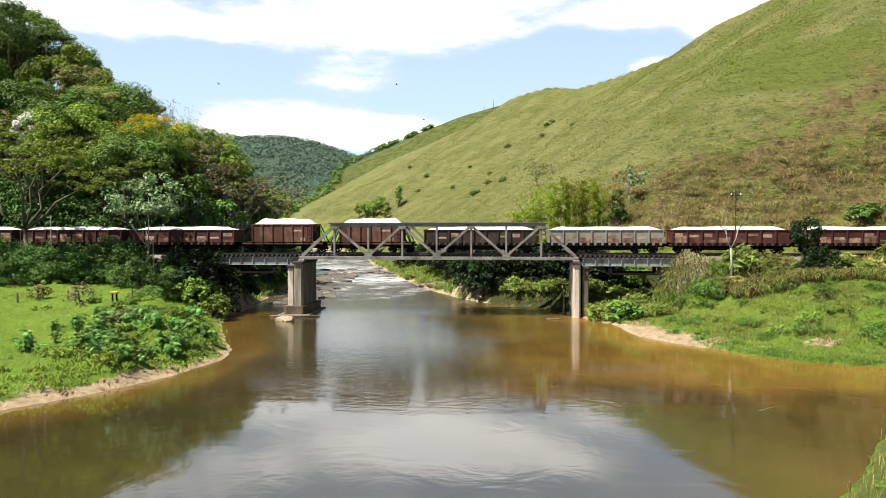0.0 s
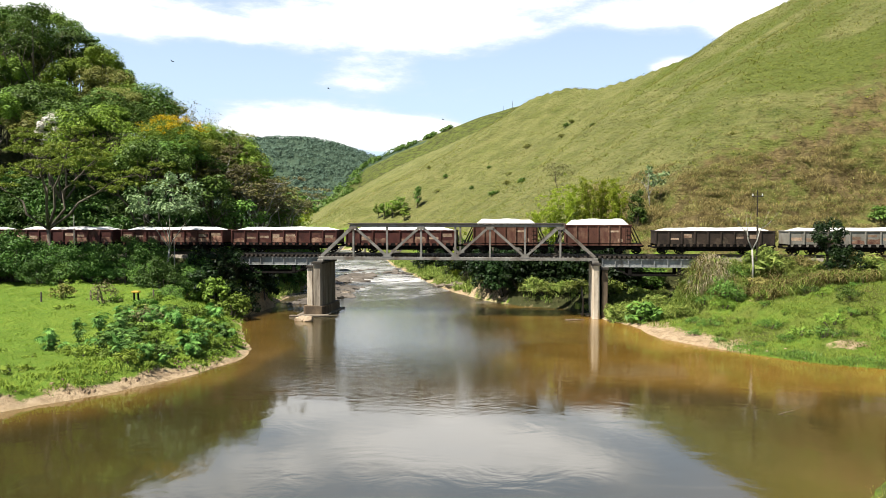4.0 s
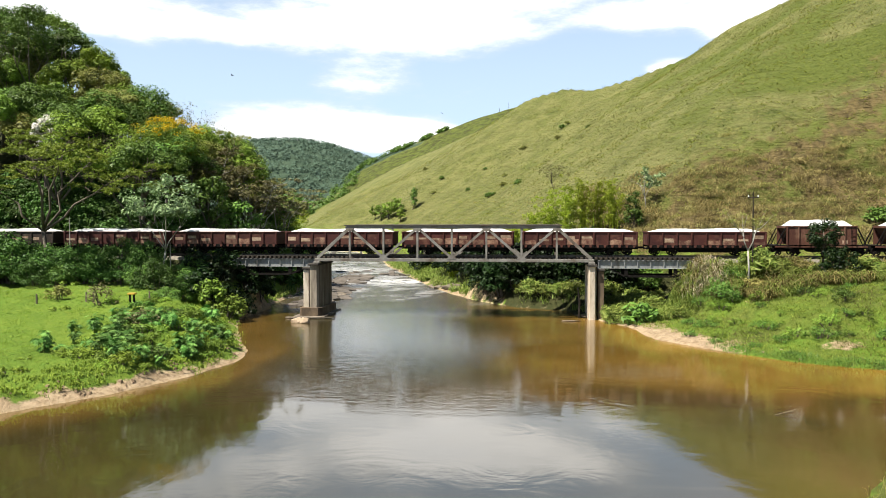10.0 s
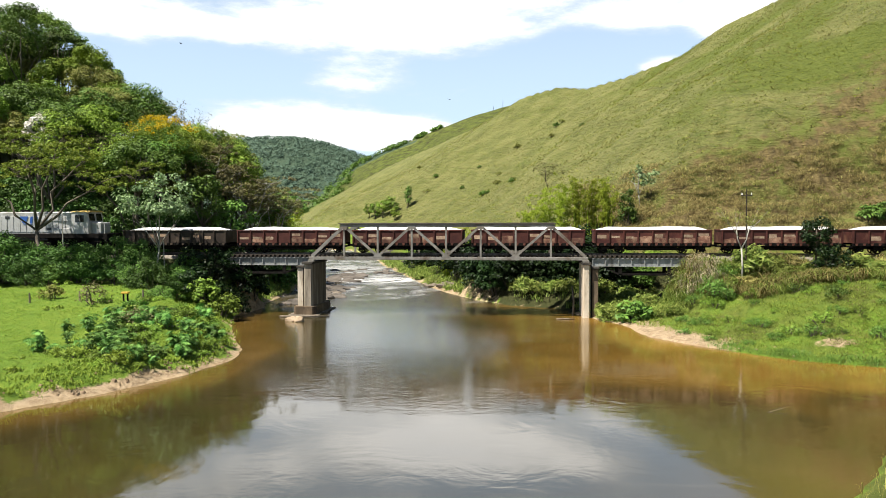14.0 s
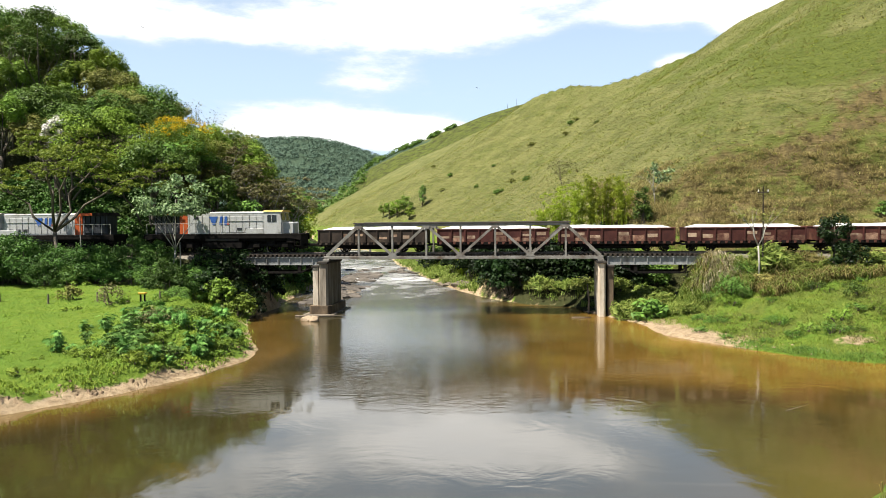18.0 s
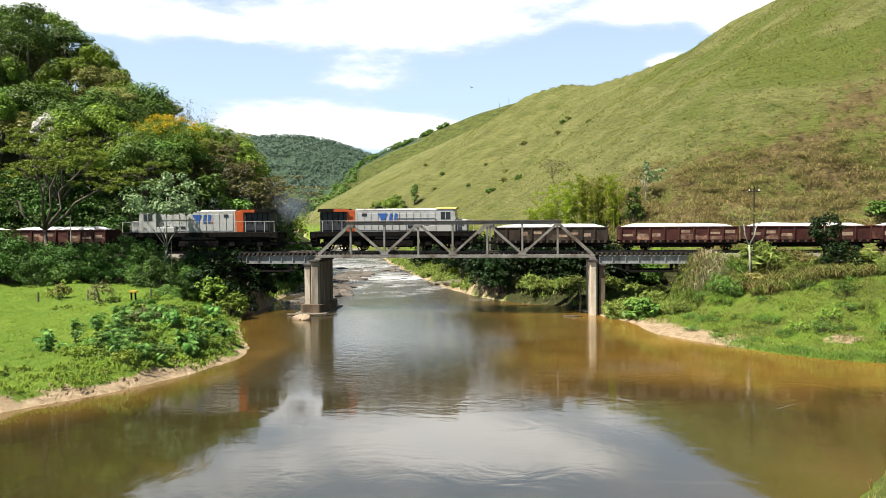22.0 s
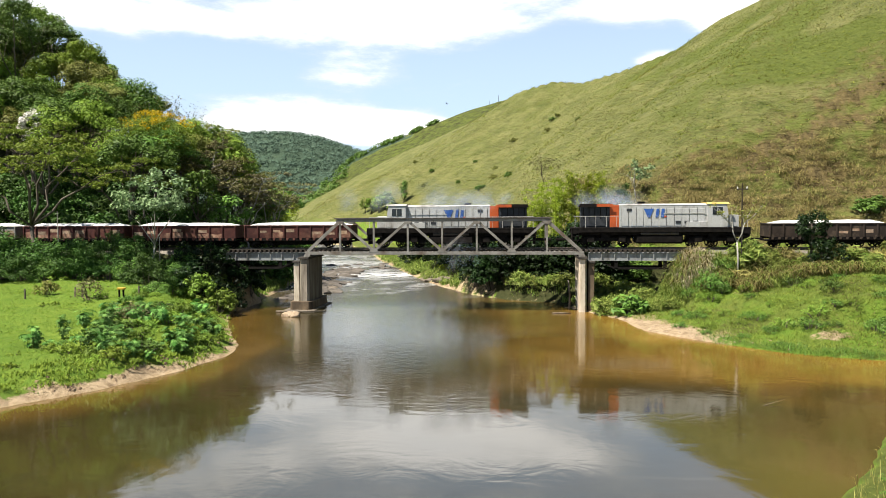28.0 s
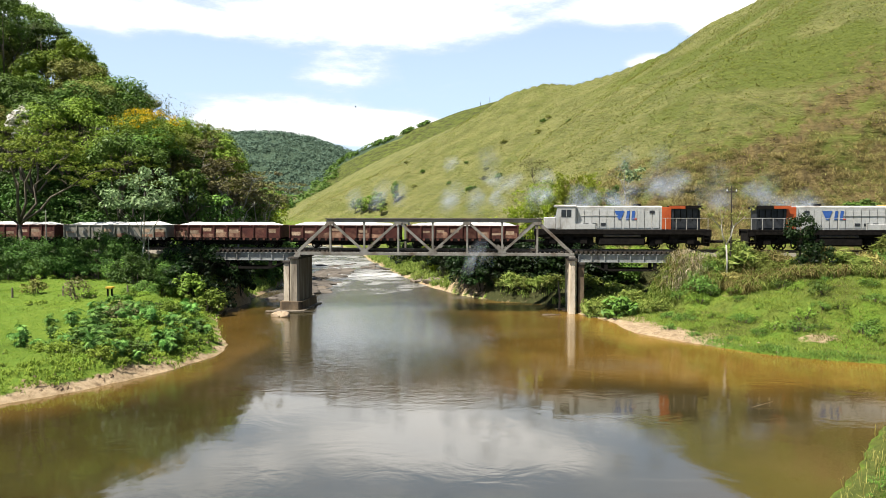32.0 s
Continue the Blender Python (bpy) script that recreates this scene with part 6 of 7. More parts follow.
scatter(models, spots_in(34, (-70, -24, 7.2, 13), lambda x, y: True, 227, 2.0) + spots_in(30, (-56, -35, 10, 17), lambda x, y: True, 233, 2.0), 228, 0.7, 1.1, 0.2)
models = [bush("undergrowth_shrub", "dark leafy shrub on the wooded bank", M_SHRUB, 229, 3.2, 2.2, 40, 46, 0.24, 0.8, group="undergrowth of the wooded bank"),
          bush("undergrowth_shrub", "mid-green shrub on the wooded bank", M_LEAF[1], 230, 3.0, 2.0, 36, 46, 0.24, 0.7, group="undergrowth of the wooded bank")]
scatter(models, spots_in(34, (-46, -19, 7, 75), lambda x, y: 0.6 < to_shore(np.array([x]), np.array([y]))[0] < 9, 223, 2.0), 224, 0.7, 1.1, 0.2)
# trees and bushes on the right bank behind the bridge; near-black leaves imitate shade
models = [bush("riverside_bush", "bush behind the bridge with shade painted into its dark leaves", M_DEEP_SHADE, 231, 5.0, 2.4, 52, 46, 0.26, 0.8, group="bushes on the right bank"),
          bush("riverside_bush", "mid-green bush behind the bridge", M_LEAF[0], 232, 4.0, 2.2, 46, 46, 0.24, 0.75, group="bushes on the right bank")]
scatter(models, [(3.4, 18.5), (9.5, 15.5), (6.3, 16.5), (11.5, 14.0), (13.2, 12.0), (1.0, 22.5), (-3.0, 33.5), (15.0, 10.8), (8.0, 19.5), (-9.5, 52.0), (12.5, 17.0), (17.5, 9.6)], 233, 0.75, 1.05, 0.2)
models = [bush("shade_bush", "dense bush behind the bridge, its leaves coloured dark as shade", M_DEEP_SHADE, 235 + i, 5.4, 1.9, 60, 50, 0.24, 0.8, group="bushes on the right bank") for i in range(2)]
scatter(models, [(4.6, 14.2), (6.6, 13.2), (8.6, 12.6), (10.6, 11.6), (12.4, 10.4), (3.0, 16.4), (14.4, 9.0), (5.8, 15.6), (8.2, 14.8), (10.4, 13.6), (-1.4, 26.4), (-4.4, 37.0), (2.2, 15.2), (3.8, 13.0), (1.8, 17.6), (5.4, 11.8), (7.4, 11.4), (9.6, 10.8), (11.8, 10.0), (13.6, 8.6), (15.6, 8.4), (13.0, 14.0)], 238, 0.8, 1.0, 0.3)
place(bush("low_bush", "rounded green bush at the edge of the pasture", M_LEAF[1], 241, 2.3, 1.6, 40, 46, 0.17, 0.5), -18.9, -4.6)
place(bush("low_bush", "leafy bush at the edge of the pasture", M_LEAF[1], 242, 2.0, 1.5, 36, 46, 0.17, 0.5), -20.8, -4.0)
place(bush("low_bush", "grey-green twiggy shrub in the pasture", M_DRY, 243, 1.7, 0.9, 24, 16, 0.12, 0.45), -24.4, -14.6)
place(bush("low_bush", "small leafy shrub in the pasture", M_LEAF[3], 244, 1.0, 0.9, 20, 24, 0.14, 0.4), -29.0, -12.5)
place(bush("broad_leaf_plant", "dark green broad-leaved plant at the water's edge", M_LEAF[0], 245, 1.5, 1.3, 30, 16, 0.26, 0.5, 2.6), 15.9, -3.4)
for i, (x, y, s) in enumerate(((20.6, -3.2, 0.8), (21.9, -4.6, 0.9), (23.0, -4.0, 0.7), (24.8, -5.6, 0.8), (19.4, -9.3, 0.5), (20.4, -8.7, 0.6), (23.4, -11.2, 0.8), (24.3, -10.6, 0.6), (27.4, -15.3, 0.6), (22.2, -12.6, 0.4), (33, -9, 0.7), (36, -11, 0.6), (29.5, -8.5, 0.6), (40, -7, 0.8))):
    place(bush("meadow_shrub", "low green shrub in the riverside meadow", M_LEAF[i % 2], 250 + i, 0.85, 1.1, 22, 50, 0.075, 0.36, group="shrubs in the meadow"), x, y, size=s)
grass("plume_grass", "pale pinkish dry plume grass by the approach span", sprinkle(700, (19, 24, -4.6, 0.6), lambda x, y, z, d: ((x - 21.4) / 1.5) ** 2 + ((y + 1.3) / 1.4) ** 2 < 1, 71), 72, M_PINKISH, 12, 0.95, 0.014, 1.0, 0.16)
grass("drooping_grass", "olive drooping grass hanging over the bank", sprinkle(1500, (15.5, 22, -5.0, 0.8), lambda x, y, z, d: (((x - 18.6) / 2.3) ** 2 + ((y + 1.4) / 2.2) ** 2 < 1), 73), 80, M_BANKGRASS, 9, 0.62, 0.026, 1.5, 0.2)


MOUND = "grass mounds on the embankment"
models = [bush("grass_mound", "drooping yellow-green grass mound on the embankment", M_BANKGRASS, 281 + i, 1.5, 1.1, 30, 30, 0.13, 0.5, 4.5, group=MOUND, category="grass mound") for i in range(2)]
models += [bush("grass_mound", "dry drooping grass mound on the embankment", M_STRAW, 284, 1.4, 1.2, 30, 30, 0.13, 0.5, 4.5, group=MOUND, category="grass mound"),
           bush("grass_mound", "leafy weed mound on the embankment", M_LEAF[0], 285, 1.4, 1.1, 28, 60, 0.09, 0.45, group=MOUND, category="grass mound")]
scatter(models, spots_in(46, (21.5, 66, -3.6, -0.3), lambda x, y: True, 286, 1.15), 287, 0.75, 1.5, 0.25)
scatter([bush("grass_mound", "pale green grass mound beside the pier", M_BANKGRASS, 288, 1.3, 1.0, 28, 28, 0.12, 0.45, 4.0, group=MOUND, category="grass mound")],
        [(6.2, 10.3), (7.0, 9.7), (8.0, 9.3), (9.0, 8.7), (10.0, 8.3), (11.0, 7.7), (6.6, 11.2), (7.8, 10.4), (5.8, 11.6), (14.5, 2.5), (15.5, 1.6), (16.4, 3.0), (17.2, 2.0), (14.0, 4.2), (15.3, 4.4), (16.8, 0.6), (13.9, -1.6), (14.4, -0.4), (13.7, 1.2), (14.9, -2.6), (15.0, 5.2), (16.5, 6.0), (17.2, 4.2), (15.6, 3.2), (18.4, 5.2), (14.2, 6.2), (15.2, 0.5), (16.4, -1.5), (14.6, 3.5), (17.5, 1.0), (16.0, 5.5), (11.6, 9.0), (9.4, 9.6), (7.4, 10.8), (13.4, 7.4), (-4.6, 31.0), (-8.0, 40.0), (18.6, -4.0), (10.4, 9.0), (8.4, 10.0), (12.4, 8.2)], 289, 0.7, 1.1, 0.2)


# single trees
def acacia(label, seed, limbs, fork=1.5, leaves=None, bark=None, thin=1.0):
    """Crooked limbs from a low fork, each carrying flat pads of feathery leaves."""
    r = np.random.RandomState(seed)
    t = thing("acacia_tree", label, "tree")
    g, pads = Geo(), []
    g.tube([(0, 0, -0.5), (0.25, 0, fork * 0.5), (0, 0.1, fork)], [0.24 * thin, 0.18 * thin, 0.16 * thin], 8)
    for a, reach, high in limbs:
        c, s = math.cos(a), math.sin(a)
        p = [Vector((0, 0.1, fork))]
        for k, (f, h) in enumerate(((0.30, 0.28), (0.38, 0.52), (0.70, 0.74), (0.80, 0.88), (1.0, 1.0))):
            p.append(Vector((c * reach * f + r.normal(scale=0.22), s * reach * f + r.normal(scale=0.22), fork + (high - fork) * h)))
        g.tube(p, [k * thin for k in (0.13, 0.11, 0.09, 0.07, 0.05, 0.025)], 6)
        for k in range(7):
            q = p[3 + k % 3]
            b = r.uniform(0, 6.28)
            e = q + Vector((math.cos(b) * r.uniform(0.7, 1.9), math.sin(b) * r.uniform(0.7, 1.9), r.uniform(0.25, 0.75)))
            g.tube([q, q.lerp(e, 0.5) + Vector((0, 0, -0.12)), e], [0.04, 0.03, 0.012], 4)
            pads.append(e)
    part("trunk", g, bark or M_BARK, t, smooth=True)
    c = []
    for e in pads:
        for _ in range(9):
            b, q = r.uniform(0, 6.28), math.sqrt(r.uniform(0, 1)) * 1.15
            c.append((e.x + math.cos(b) * q, e.y + math.sin(b) * q, e.z + 0.18 - 0.12 * q * q + r.normal(scale=0.05)))
    part("crown", leaf_mesh("crown", leaf_quads(r, c, 0.28, 24, 0.13, 1.6, 1.8), leaves or M_ACACIA), None, t)
    return t


place(acacia("flat-topped acacia with crooked grey limbs and layered feathery leaves", 301, ((0.1, 6.6, 9.2), (0.9, 4.4, 11.2), (2.3, 3.6, 11.6), (3.3, 5.4, 9.4), (5.2, 4.6, 10.6), (6.0, 3.0, 11.6)), 4.6), -36.3, -3.2)
place(acacia("broad flat-topped acacia behind the line", 309, ((0.4, 4.4, 9.6), (1.6, 3.0, 11.0), (2.7, 4.2, 10.2), (3.6, 4.0, 9.4), (5.0, 3.4, 10.4)), 3.0), -43.5, 10.5, turn=40)
place(acacia("flat-topped acacia beside the line with layered feathery leaves", 308, ((0.5, 3.4, 7.6), (2.2, 3.2, 8.8), (3.6, 3.6, 7.2), (5.0, 3.0, 8.2))), -33.0, 8.5, turn=10)
place(tree("silver_leaved_tree", "silvery-leaved tree with thin pale limbs beside the line", M_SILVER, 302, 8.6, 3.2, 0.34, 84, 44, 0.19, 0.66, bark=M_PALE_BARK, trunk_r=0.08, flat_top=0.1), -25.4, -2.8)
FLOWERING = tree("flowering_tree", "large spreading yellow-green tree with a cap of yellow blossom", M_LIME, 303, 12.0, 6.2, 0.3, 84, 170, 0.15, 1.3, trunk_r=0.3, flat_top=0.3, inner=0.75)
place(FLOWERING, -33.4, 15.0, size=0.84)


def blossom_cap(t, seed):
    """Sprays of yellow flowers over the top and the sunny side of the crown."""
    r = np.random.RandomState(seed)
    c = []
    while len(c) < 64:
        w = r.normal(size=3)
        w /= np.linalg.norm(w)
        if w[1] < 0.1 and w[2] > 0.3 and r.uniform() < math.exp(-((w[0] - 0.25) / 0.4) ** 2):
            c.append((w[0] * 6.0, w[1] * 5.8, 9.3 + w[2] * 3.5))
    part("blossom", leaf_mesh("blossom", leaf_quads(r, c, 0.6, 20, 0.15, 0.9, 1.4), M_GOLD), None, t, "sprays of yellow blossom")


blossom_cap(FLOWERING, 306)
place(tree("bright_tree", "bright green spreading tree on the wooded slope", M_LEAF[2], 304, 10, 5.0, 0.3, 60, 150, 0.16, 1.25, inner=0.75), -42.0, 13.5)
for i, (x, y, top, wide) in enumerate(((-34.2, 26.0, 20.4, 3.6), (-30.6, 26.5, 19.6, 3.3), (-27.9, 25.5, 18.0, 2.9))):
    place(tree("bright_tree", "bright green rounded tree on the shoulder of the slope", M_LEAF[2 - i % 2], 351 + i, top - ground_z(x, y), wide, 0.3, 70, 120, 0.17, 0.95, inner=0.7, stray=0.1, dome=True), x, y)
for i, (x, y, h) in enumerate(((-62.7, 29.0, 17.0), (-59.8, 30.5, 13.2), (-66.0, 30.0, 17.5), (-56.9, 26.0, 36.5 - ground_z(-56.9, 26.0)))):
    place(tree("tall_tree", "tall dark green tree on the crest of the slope", M_LEAF[0], 354 + i, h, 3.0, 0.4, 44, 110, 0.17, 0.9, inner=0.7, stray=0.22, dome=True), x, y)
place(tree("blossoming_tree", "tree with a small crown of white blossom", M_WHITE_BLOSSOM, 305, 19.2 - ground_z(-47.2, 14.0), 1.7, 0.6, 34, 70, 0.2, 0.6), -47.2, 14.0)
for i, (x, y, h) in enumerate(((-29.4, 20.5, 11.6), (-27.4, 25.0, 12.4), (-25.0, 20.0, 11.0), (-24.6, 28.0, 11.4), (-31.2, 26.0, 13.0))):
    place(acacia("brownish half-bare tree with layered boughs below the woods", 311 + i, ((0.3 + i, 3.6, h * 0.74), (1.5 + i, 2.6, h * 0.94), (2.5 + i, 3.4, h * 0.82), (3.8 + i, 3.2, h * 0.88), (5.1 + i, 3.4, h * 0.7)), h * 0.36, (M_DRY, M_LEAF[3], M_DRY, M_DRY, M_LEAF[3])[i], M_PALE_BARK, 0.7), x, y)
for i, (x, y, h) in enumerate(((-27.6, 12.5, 6.5), (-25.6, 15.5, 6.0), (-24.8, 25.0, 5.6), (-30.5, 27.0, 8.0), (-26.6, 33.0, 7.5))):
    place(tree("understory_tree", "dark green tree below the half-bare crowns", M_LEAF[0], 361 + i, h, 2.4, 0.25, 44, 46, 0.24, 0.8, group="trees at the foot of the wooded slope"), x, y)
place(tree("light_green_tree", "light green feathery tree at the foot of the slope", M_BAMBOO, 316, 8.5, 3.2, 0.3, 50, 50, 0.22, 0.9), -31.0, 52.0)
for i, (x, y) in enumerate(((-42.4, 41.0), (-45.2, 43.0), (-40.1, 42.0), (-38.0, 36.0))):
    place(tree("bare_tree", "bare grey-twigged tree on the skyline", M_DRY, 321 + i, 14.0, 3.0, 0.4, 60, 8, 0.16, 0.8, group="bare trees on the skyline", bare=1), x, y)
def white_limbed():
    r = np.random.RandomState(331)
    t = thing("white_limbed_tree", "slender white-limbed forked tree with sparse leaves below the line", "tree")
    g, tips = Geo(), []
    g.tube([(0, 0, -0.5), (0.08, 0, 1.4), (-0.02, 0, 3.0)], [0.085, 0.075, 0.065], 8)
    for d, fan in ((Vector((-0.42, 0.1, 1.7)), -1), (Vector((0.55, -0.1, 1.6)), 1)):
        a = Vector((-0.02, 0, 2.98))
        b = a + d
        g.tube([a, a.lerp(b, 0.5) + Vector((fan * 0.10, 0, -0.05)), b], [0.055, 0.045, 0.032], 6)
        for k in range(5):
            e = b + Vector((fan * r.uniform(-0.5, 1.6), r.uniform(-0.8, 0.8), r.uniform(0.5, 1.9)))
            g.tube([a.lerp(b, 0.55 + 0.11 * k), b.lerp(e, 0.5) + Vector((0, 0, -0.15)), e], [0.022, 0.016, 0.007], 4)
            tips += [e, b.lerp(e, 0.6)]
    part("trunk", g, M_PALE_BARK, t, smooth=True)
    part("crown", leaf_mesh("crown", leaf_quads(r, [tuple(p) for p in tips], 0.30, 11, 0.13, 0.4, 2.2), M_LEAF[3]), None, t)
    return t


place(white_limbed(), 24.6, -2.2)
place(tree("round_tree", "small dark dense tree on the embankment", M_DEEP_SHADE, 332, 4.6, 1.25, 0.38, 44, 60, 0.14, 0.5, trunk_r=0.11), 30.3, -2.6)
place(bush("vine_bush", "dark vine-hung bush under the small tree", M_DEEP_SHADE, 334, 2.4, 1.6, 34, 46, 0.15, 0.5), 31.2, -3.6)
place(tree("cypress", "small dark upright tree on the hillside", M_LEAF[0], 333, 6.5, 0.8, 0.1, 26, 40, 0.26, 0.6), -26.8, 152.0)
for i, (x, y, s) in enumerate(((-31.3, 152, 0.9), (-34.1, 154, 0.8), (-36.5, 156, 0.8), (-29.5, 148, 0.6), (-39, 160, 0.7))):
    place(tree("hillside_tree", "small green tree at the foot of the hill", M_LEAF[1 + i % 2], 335 + i, 5.5, 2.2, 0.25, 30, 40, 0.32, 0.8, group="small trees at the foot of the hill"), x, y, size=s)
HILLBUSH = "bushes on the hillside"
model = [bush("hillside_bush", "small dark bush on the grassy hillside", M_LEAF[0], 345, 2.2, 1.5, 24, 30, 0.28, 0.6, group=HILLBUSH), bush("hillside_bush", "olive bush on the grassy hillside", M_LEAF[3], 346, 1.8, 1.6, 24, 30, 0.26, 0.6, group=HILLBUSH)]
scatter(model, [(14.7, 143.8), (16.3, 144.5), (4.3, 147.9), (13.3, 135.7), (-21.3, 156.6), (-3.1, 114.4), (-2.0, 113.0), (-19.6, 162.9), (-28.3, 189.3), (-6.0, 150.0), (0.0, 132.0), (4.0, 100.0), (0.0, 120.0), (20.0, 118.0), (40.4, 12.2), (42.0, 12.8), (-10.0, 140.0)], 347, 0.35, 0.8)
place(tree("thin_tree", "thin half-bare tree on the slope above the line", M_SILVER, 348, 4.6, 1.8, 0.3, 24, 14, 0.24, 0.5, bark=M_PALE_BARK, trunk_r=0.06, bare=1), 19.8, 22.5)
place(tree("thin_tree", "thin half-bare tree on the slope above the bamboo", M_DRY, 349, 5.0, 2.6, 0.2, 40, 10, 0.2, 0.7, trunk_r=0.06, bare=1), 10.6, 66.0)


def bamboo(label, seed, tall, culms, wide):
    r = np.random.RandomState(seed)
    t = thing("bamboo_clump", label, "bamboo", "bamboo clumps")
    c = []
    for k in range(culms):
        a, q = r.uniform(0, 6.28), r.uniform(0.1, 1.0)
        h = tall * r.uniform(0.6, 1.05)
        b = Vector((math.cos(a) * q * wide * 0.5, math.sin(a) * q * wide * 0.5, -0.2))
        e = Vector((math.cos(a) * q * wide * 1.25, math.sin(a) * q * wide * 1.25, h))
        m = b.lerp(e, 0.55) + Vector((-math.cos(a) * 0.3, -math.sin(a) * 0.3, h * 0.10))
        part("cane", Geo().tube([b, m, e], [0.05, 0.04, 0.012], 4), M_BAMBOO, t)
        for f in np.linspace(0.25, 1.0, 9):
            p = (b.lerp(m, f / 0.55) if f < 0.55 else m.lerp(e, (f - 0.55) / 0.45))
            c.append(p + Vector(r.normal(scale=0.22, size=3)))
    part("leaf_mass", leaf_mesh("leaf_mass", leaf_quads(r, c, 0.30, 22, 0.085, -0.3, 4.4), M_BAMBOO), None, t)
    return t


for i, (x, y, h, n, w) in enumerate(((7.0, 24.5, 6.6, 16, 1.5), (9.0, 23.6, 7.6, 18, 1.5), (10.8, 22.8, 6.9, 16, 1.6), (12.6, 21.8, 7.4, 18, 1.6), (14.2, 21.2, 7.0, 16, 1.5), (4.8, 25.0, 5.6, 16, 1.4), (2.4, 26.5, 5.4, 16, 1.4), (-0.4, 29.0, 5.4, 14, 1.4), (16.0, 20.0, 6.0, 14, 1.2), (-3.0, 32.0, 5.0, 14, 1.3))):
    place(bamboo("yellow-green bamboo clump behind the bridge", 361 + i, h, n, w), x, y)
place(bush("upright_bush", "dark upright bush beside the bamboo", M_LEAF[0], 371, 4.6, 0.8, 40, 40, 0.17, 0.5), 17.9, 18.5)


# woods on the far hills
def far_woods():
    r = np.random.RandomState(81)
    x, y = r.uniform(-430, 40, 6500), r.uniform(560, 880, 6500)
    z = land(x, y)[0]
    ok = z > 20
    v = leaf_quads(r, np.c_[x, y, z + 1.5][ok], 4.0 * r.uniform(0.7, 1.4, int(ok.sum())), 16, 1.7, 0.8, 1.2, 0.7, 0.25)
    tagged(new("far_woods", leaf_mesh("far_woods", v, M_FAR_HAZED)), "woods on the far hill, haze tinted into their blue-green", "woods", kind="stuff")
    x = r.uniform(-104, -42, 260)
    y = 402 + r.normal(scale=3, size=260)
    keep = rough_field(x, y, 14, 82) + 0.02 * (-62 - x) > 0.0
    z = land(x, y)[0]
    v = leaf_quads(r, np.c_[x, y, z + 1.2][keep], 2.0, 26, 0.9, 0.5, 1.3)
    x, y = r.uniform(-190, -70, 700), r.uniform(300, 400, 700)
    z = land(x, y)[0]
    keep = (x < -85 - 0.1 * (y - 300)) & (z < 45)
    v = np.concatenate([v, leaf_quads(r, np.c_[x, y, z + 1.2][keep], 2.8, 26, 1.0, 0.5, 1.3)])
    tagged(new("ridge_woods", leaf_mesh("ridge_woods", v, M_LEAF[0])), "dark trees along the crest of the second ridge", "woods", kind="stuff")


far_woods()


# ---------- rocks and small things ----------
def rock(label, seed, sx, sy, sz, material=None):
    r = np.random.RandomState(seed)
    bm = bmesh.new()
    bmesh.ops.create_icosphere(bm, subdivisions=3, radius=1.0)
    cuts = r.normal(size=(9, 3))
    cuts /= np.linalg.norm(cuts, axis=1)[:, None]
    for v in bm.verts:
        p = np.array(v.co)
        for c in cuts:
            over = float(p @ c) - 0.72
            if over > 0:
                p = p - c * over * 0.85
        p = p * (1 + 0.06 * noise.noise(Vector(p * 3.0 + seed)))
        v.co = (p[0] * sx, p[1] * sy, p[2] * sz)
    me = bpy.data.meshes.new("rock")
    bm.to_mesh(me)
    bm.free()
    me.materials.append(material or M_STONE)
    return tagged(new("rock", me), label, "rock", "rocks in the river")


def scatter_rocks():
    r = random.Random(91)
    base = [rock("dark flat rock slab in the river", 400 + i, r.uniform(0.9, 1.5), r.uniform(0.6, 1.0), r.uniform(0.26, 0.46), M_WET_ROCK) for i in range(6)]
    base += [rock("grey-brown rock at the river's edge", 410 + i, r.uniform(0.7, 1.1), r.uniform(0.6, 0.9), r.uniform(0.30, 0.45)) for i in range(3)]
    spots = [(r.gauss(-15.2, 1.1) - 0.08 * (y - 10), y, r.uniform(0.4, 1.1)) for y in (r.uniform(8, 28) for _ in range(70))]
    spots += [(r.gauss(-19.6, 1.5), r.uniform(26, 50), r.uniform(0.5, 1.2)) for _ in range(44)]
    spots += [(r.uniform(-25, -12), r.uniform(49, 66), r.uniform(0.4, 0.9)) for _ in range(22)]
    for _ in range(20):
        f = r.uniform(0, 0.45)
        spots.append((-6.2 + f * 11.5 + r.gauss(0, 0.4), 34.0 - f * 23.5 + r.gauss(0, 0.4), r.uniform(0.4, 1.0)))
    for i, (x, y, s) in enumerate(spots):
        m = pose(x, y, max(0.0, ground_z(x, y)) - 0.02, r.uniform(-9, 9), r.uniform(-9, 9), r.uniform(-30, 30)) @ Matrix.Scale(s, 4)
        if i < len(base):
            base[i].matrix_basis = m
        else:
            q = base[r.randrange(6) if i < 136 else 6 + r.randrange(3)]
            keep = q.matrix_basis.copy()
            q.matrix_basis = Matrix()
            copy_thing(q, m)
            q.matrix_basis = keep


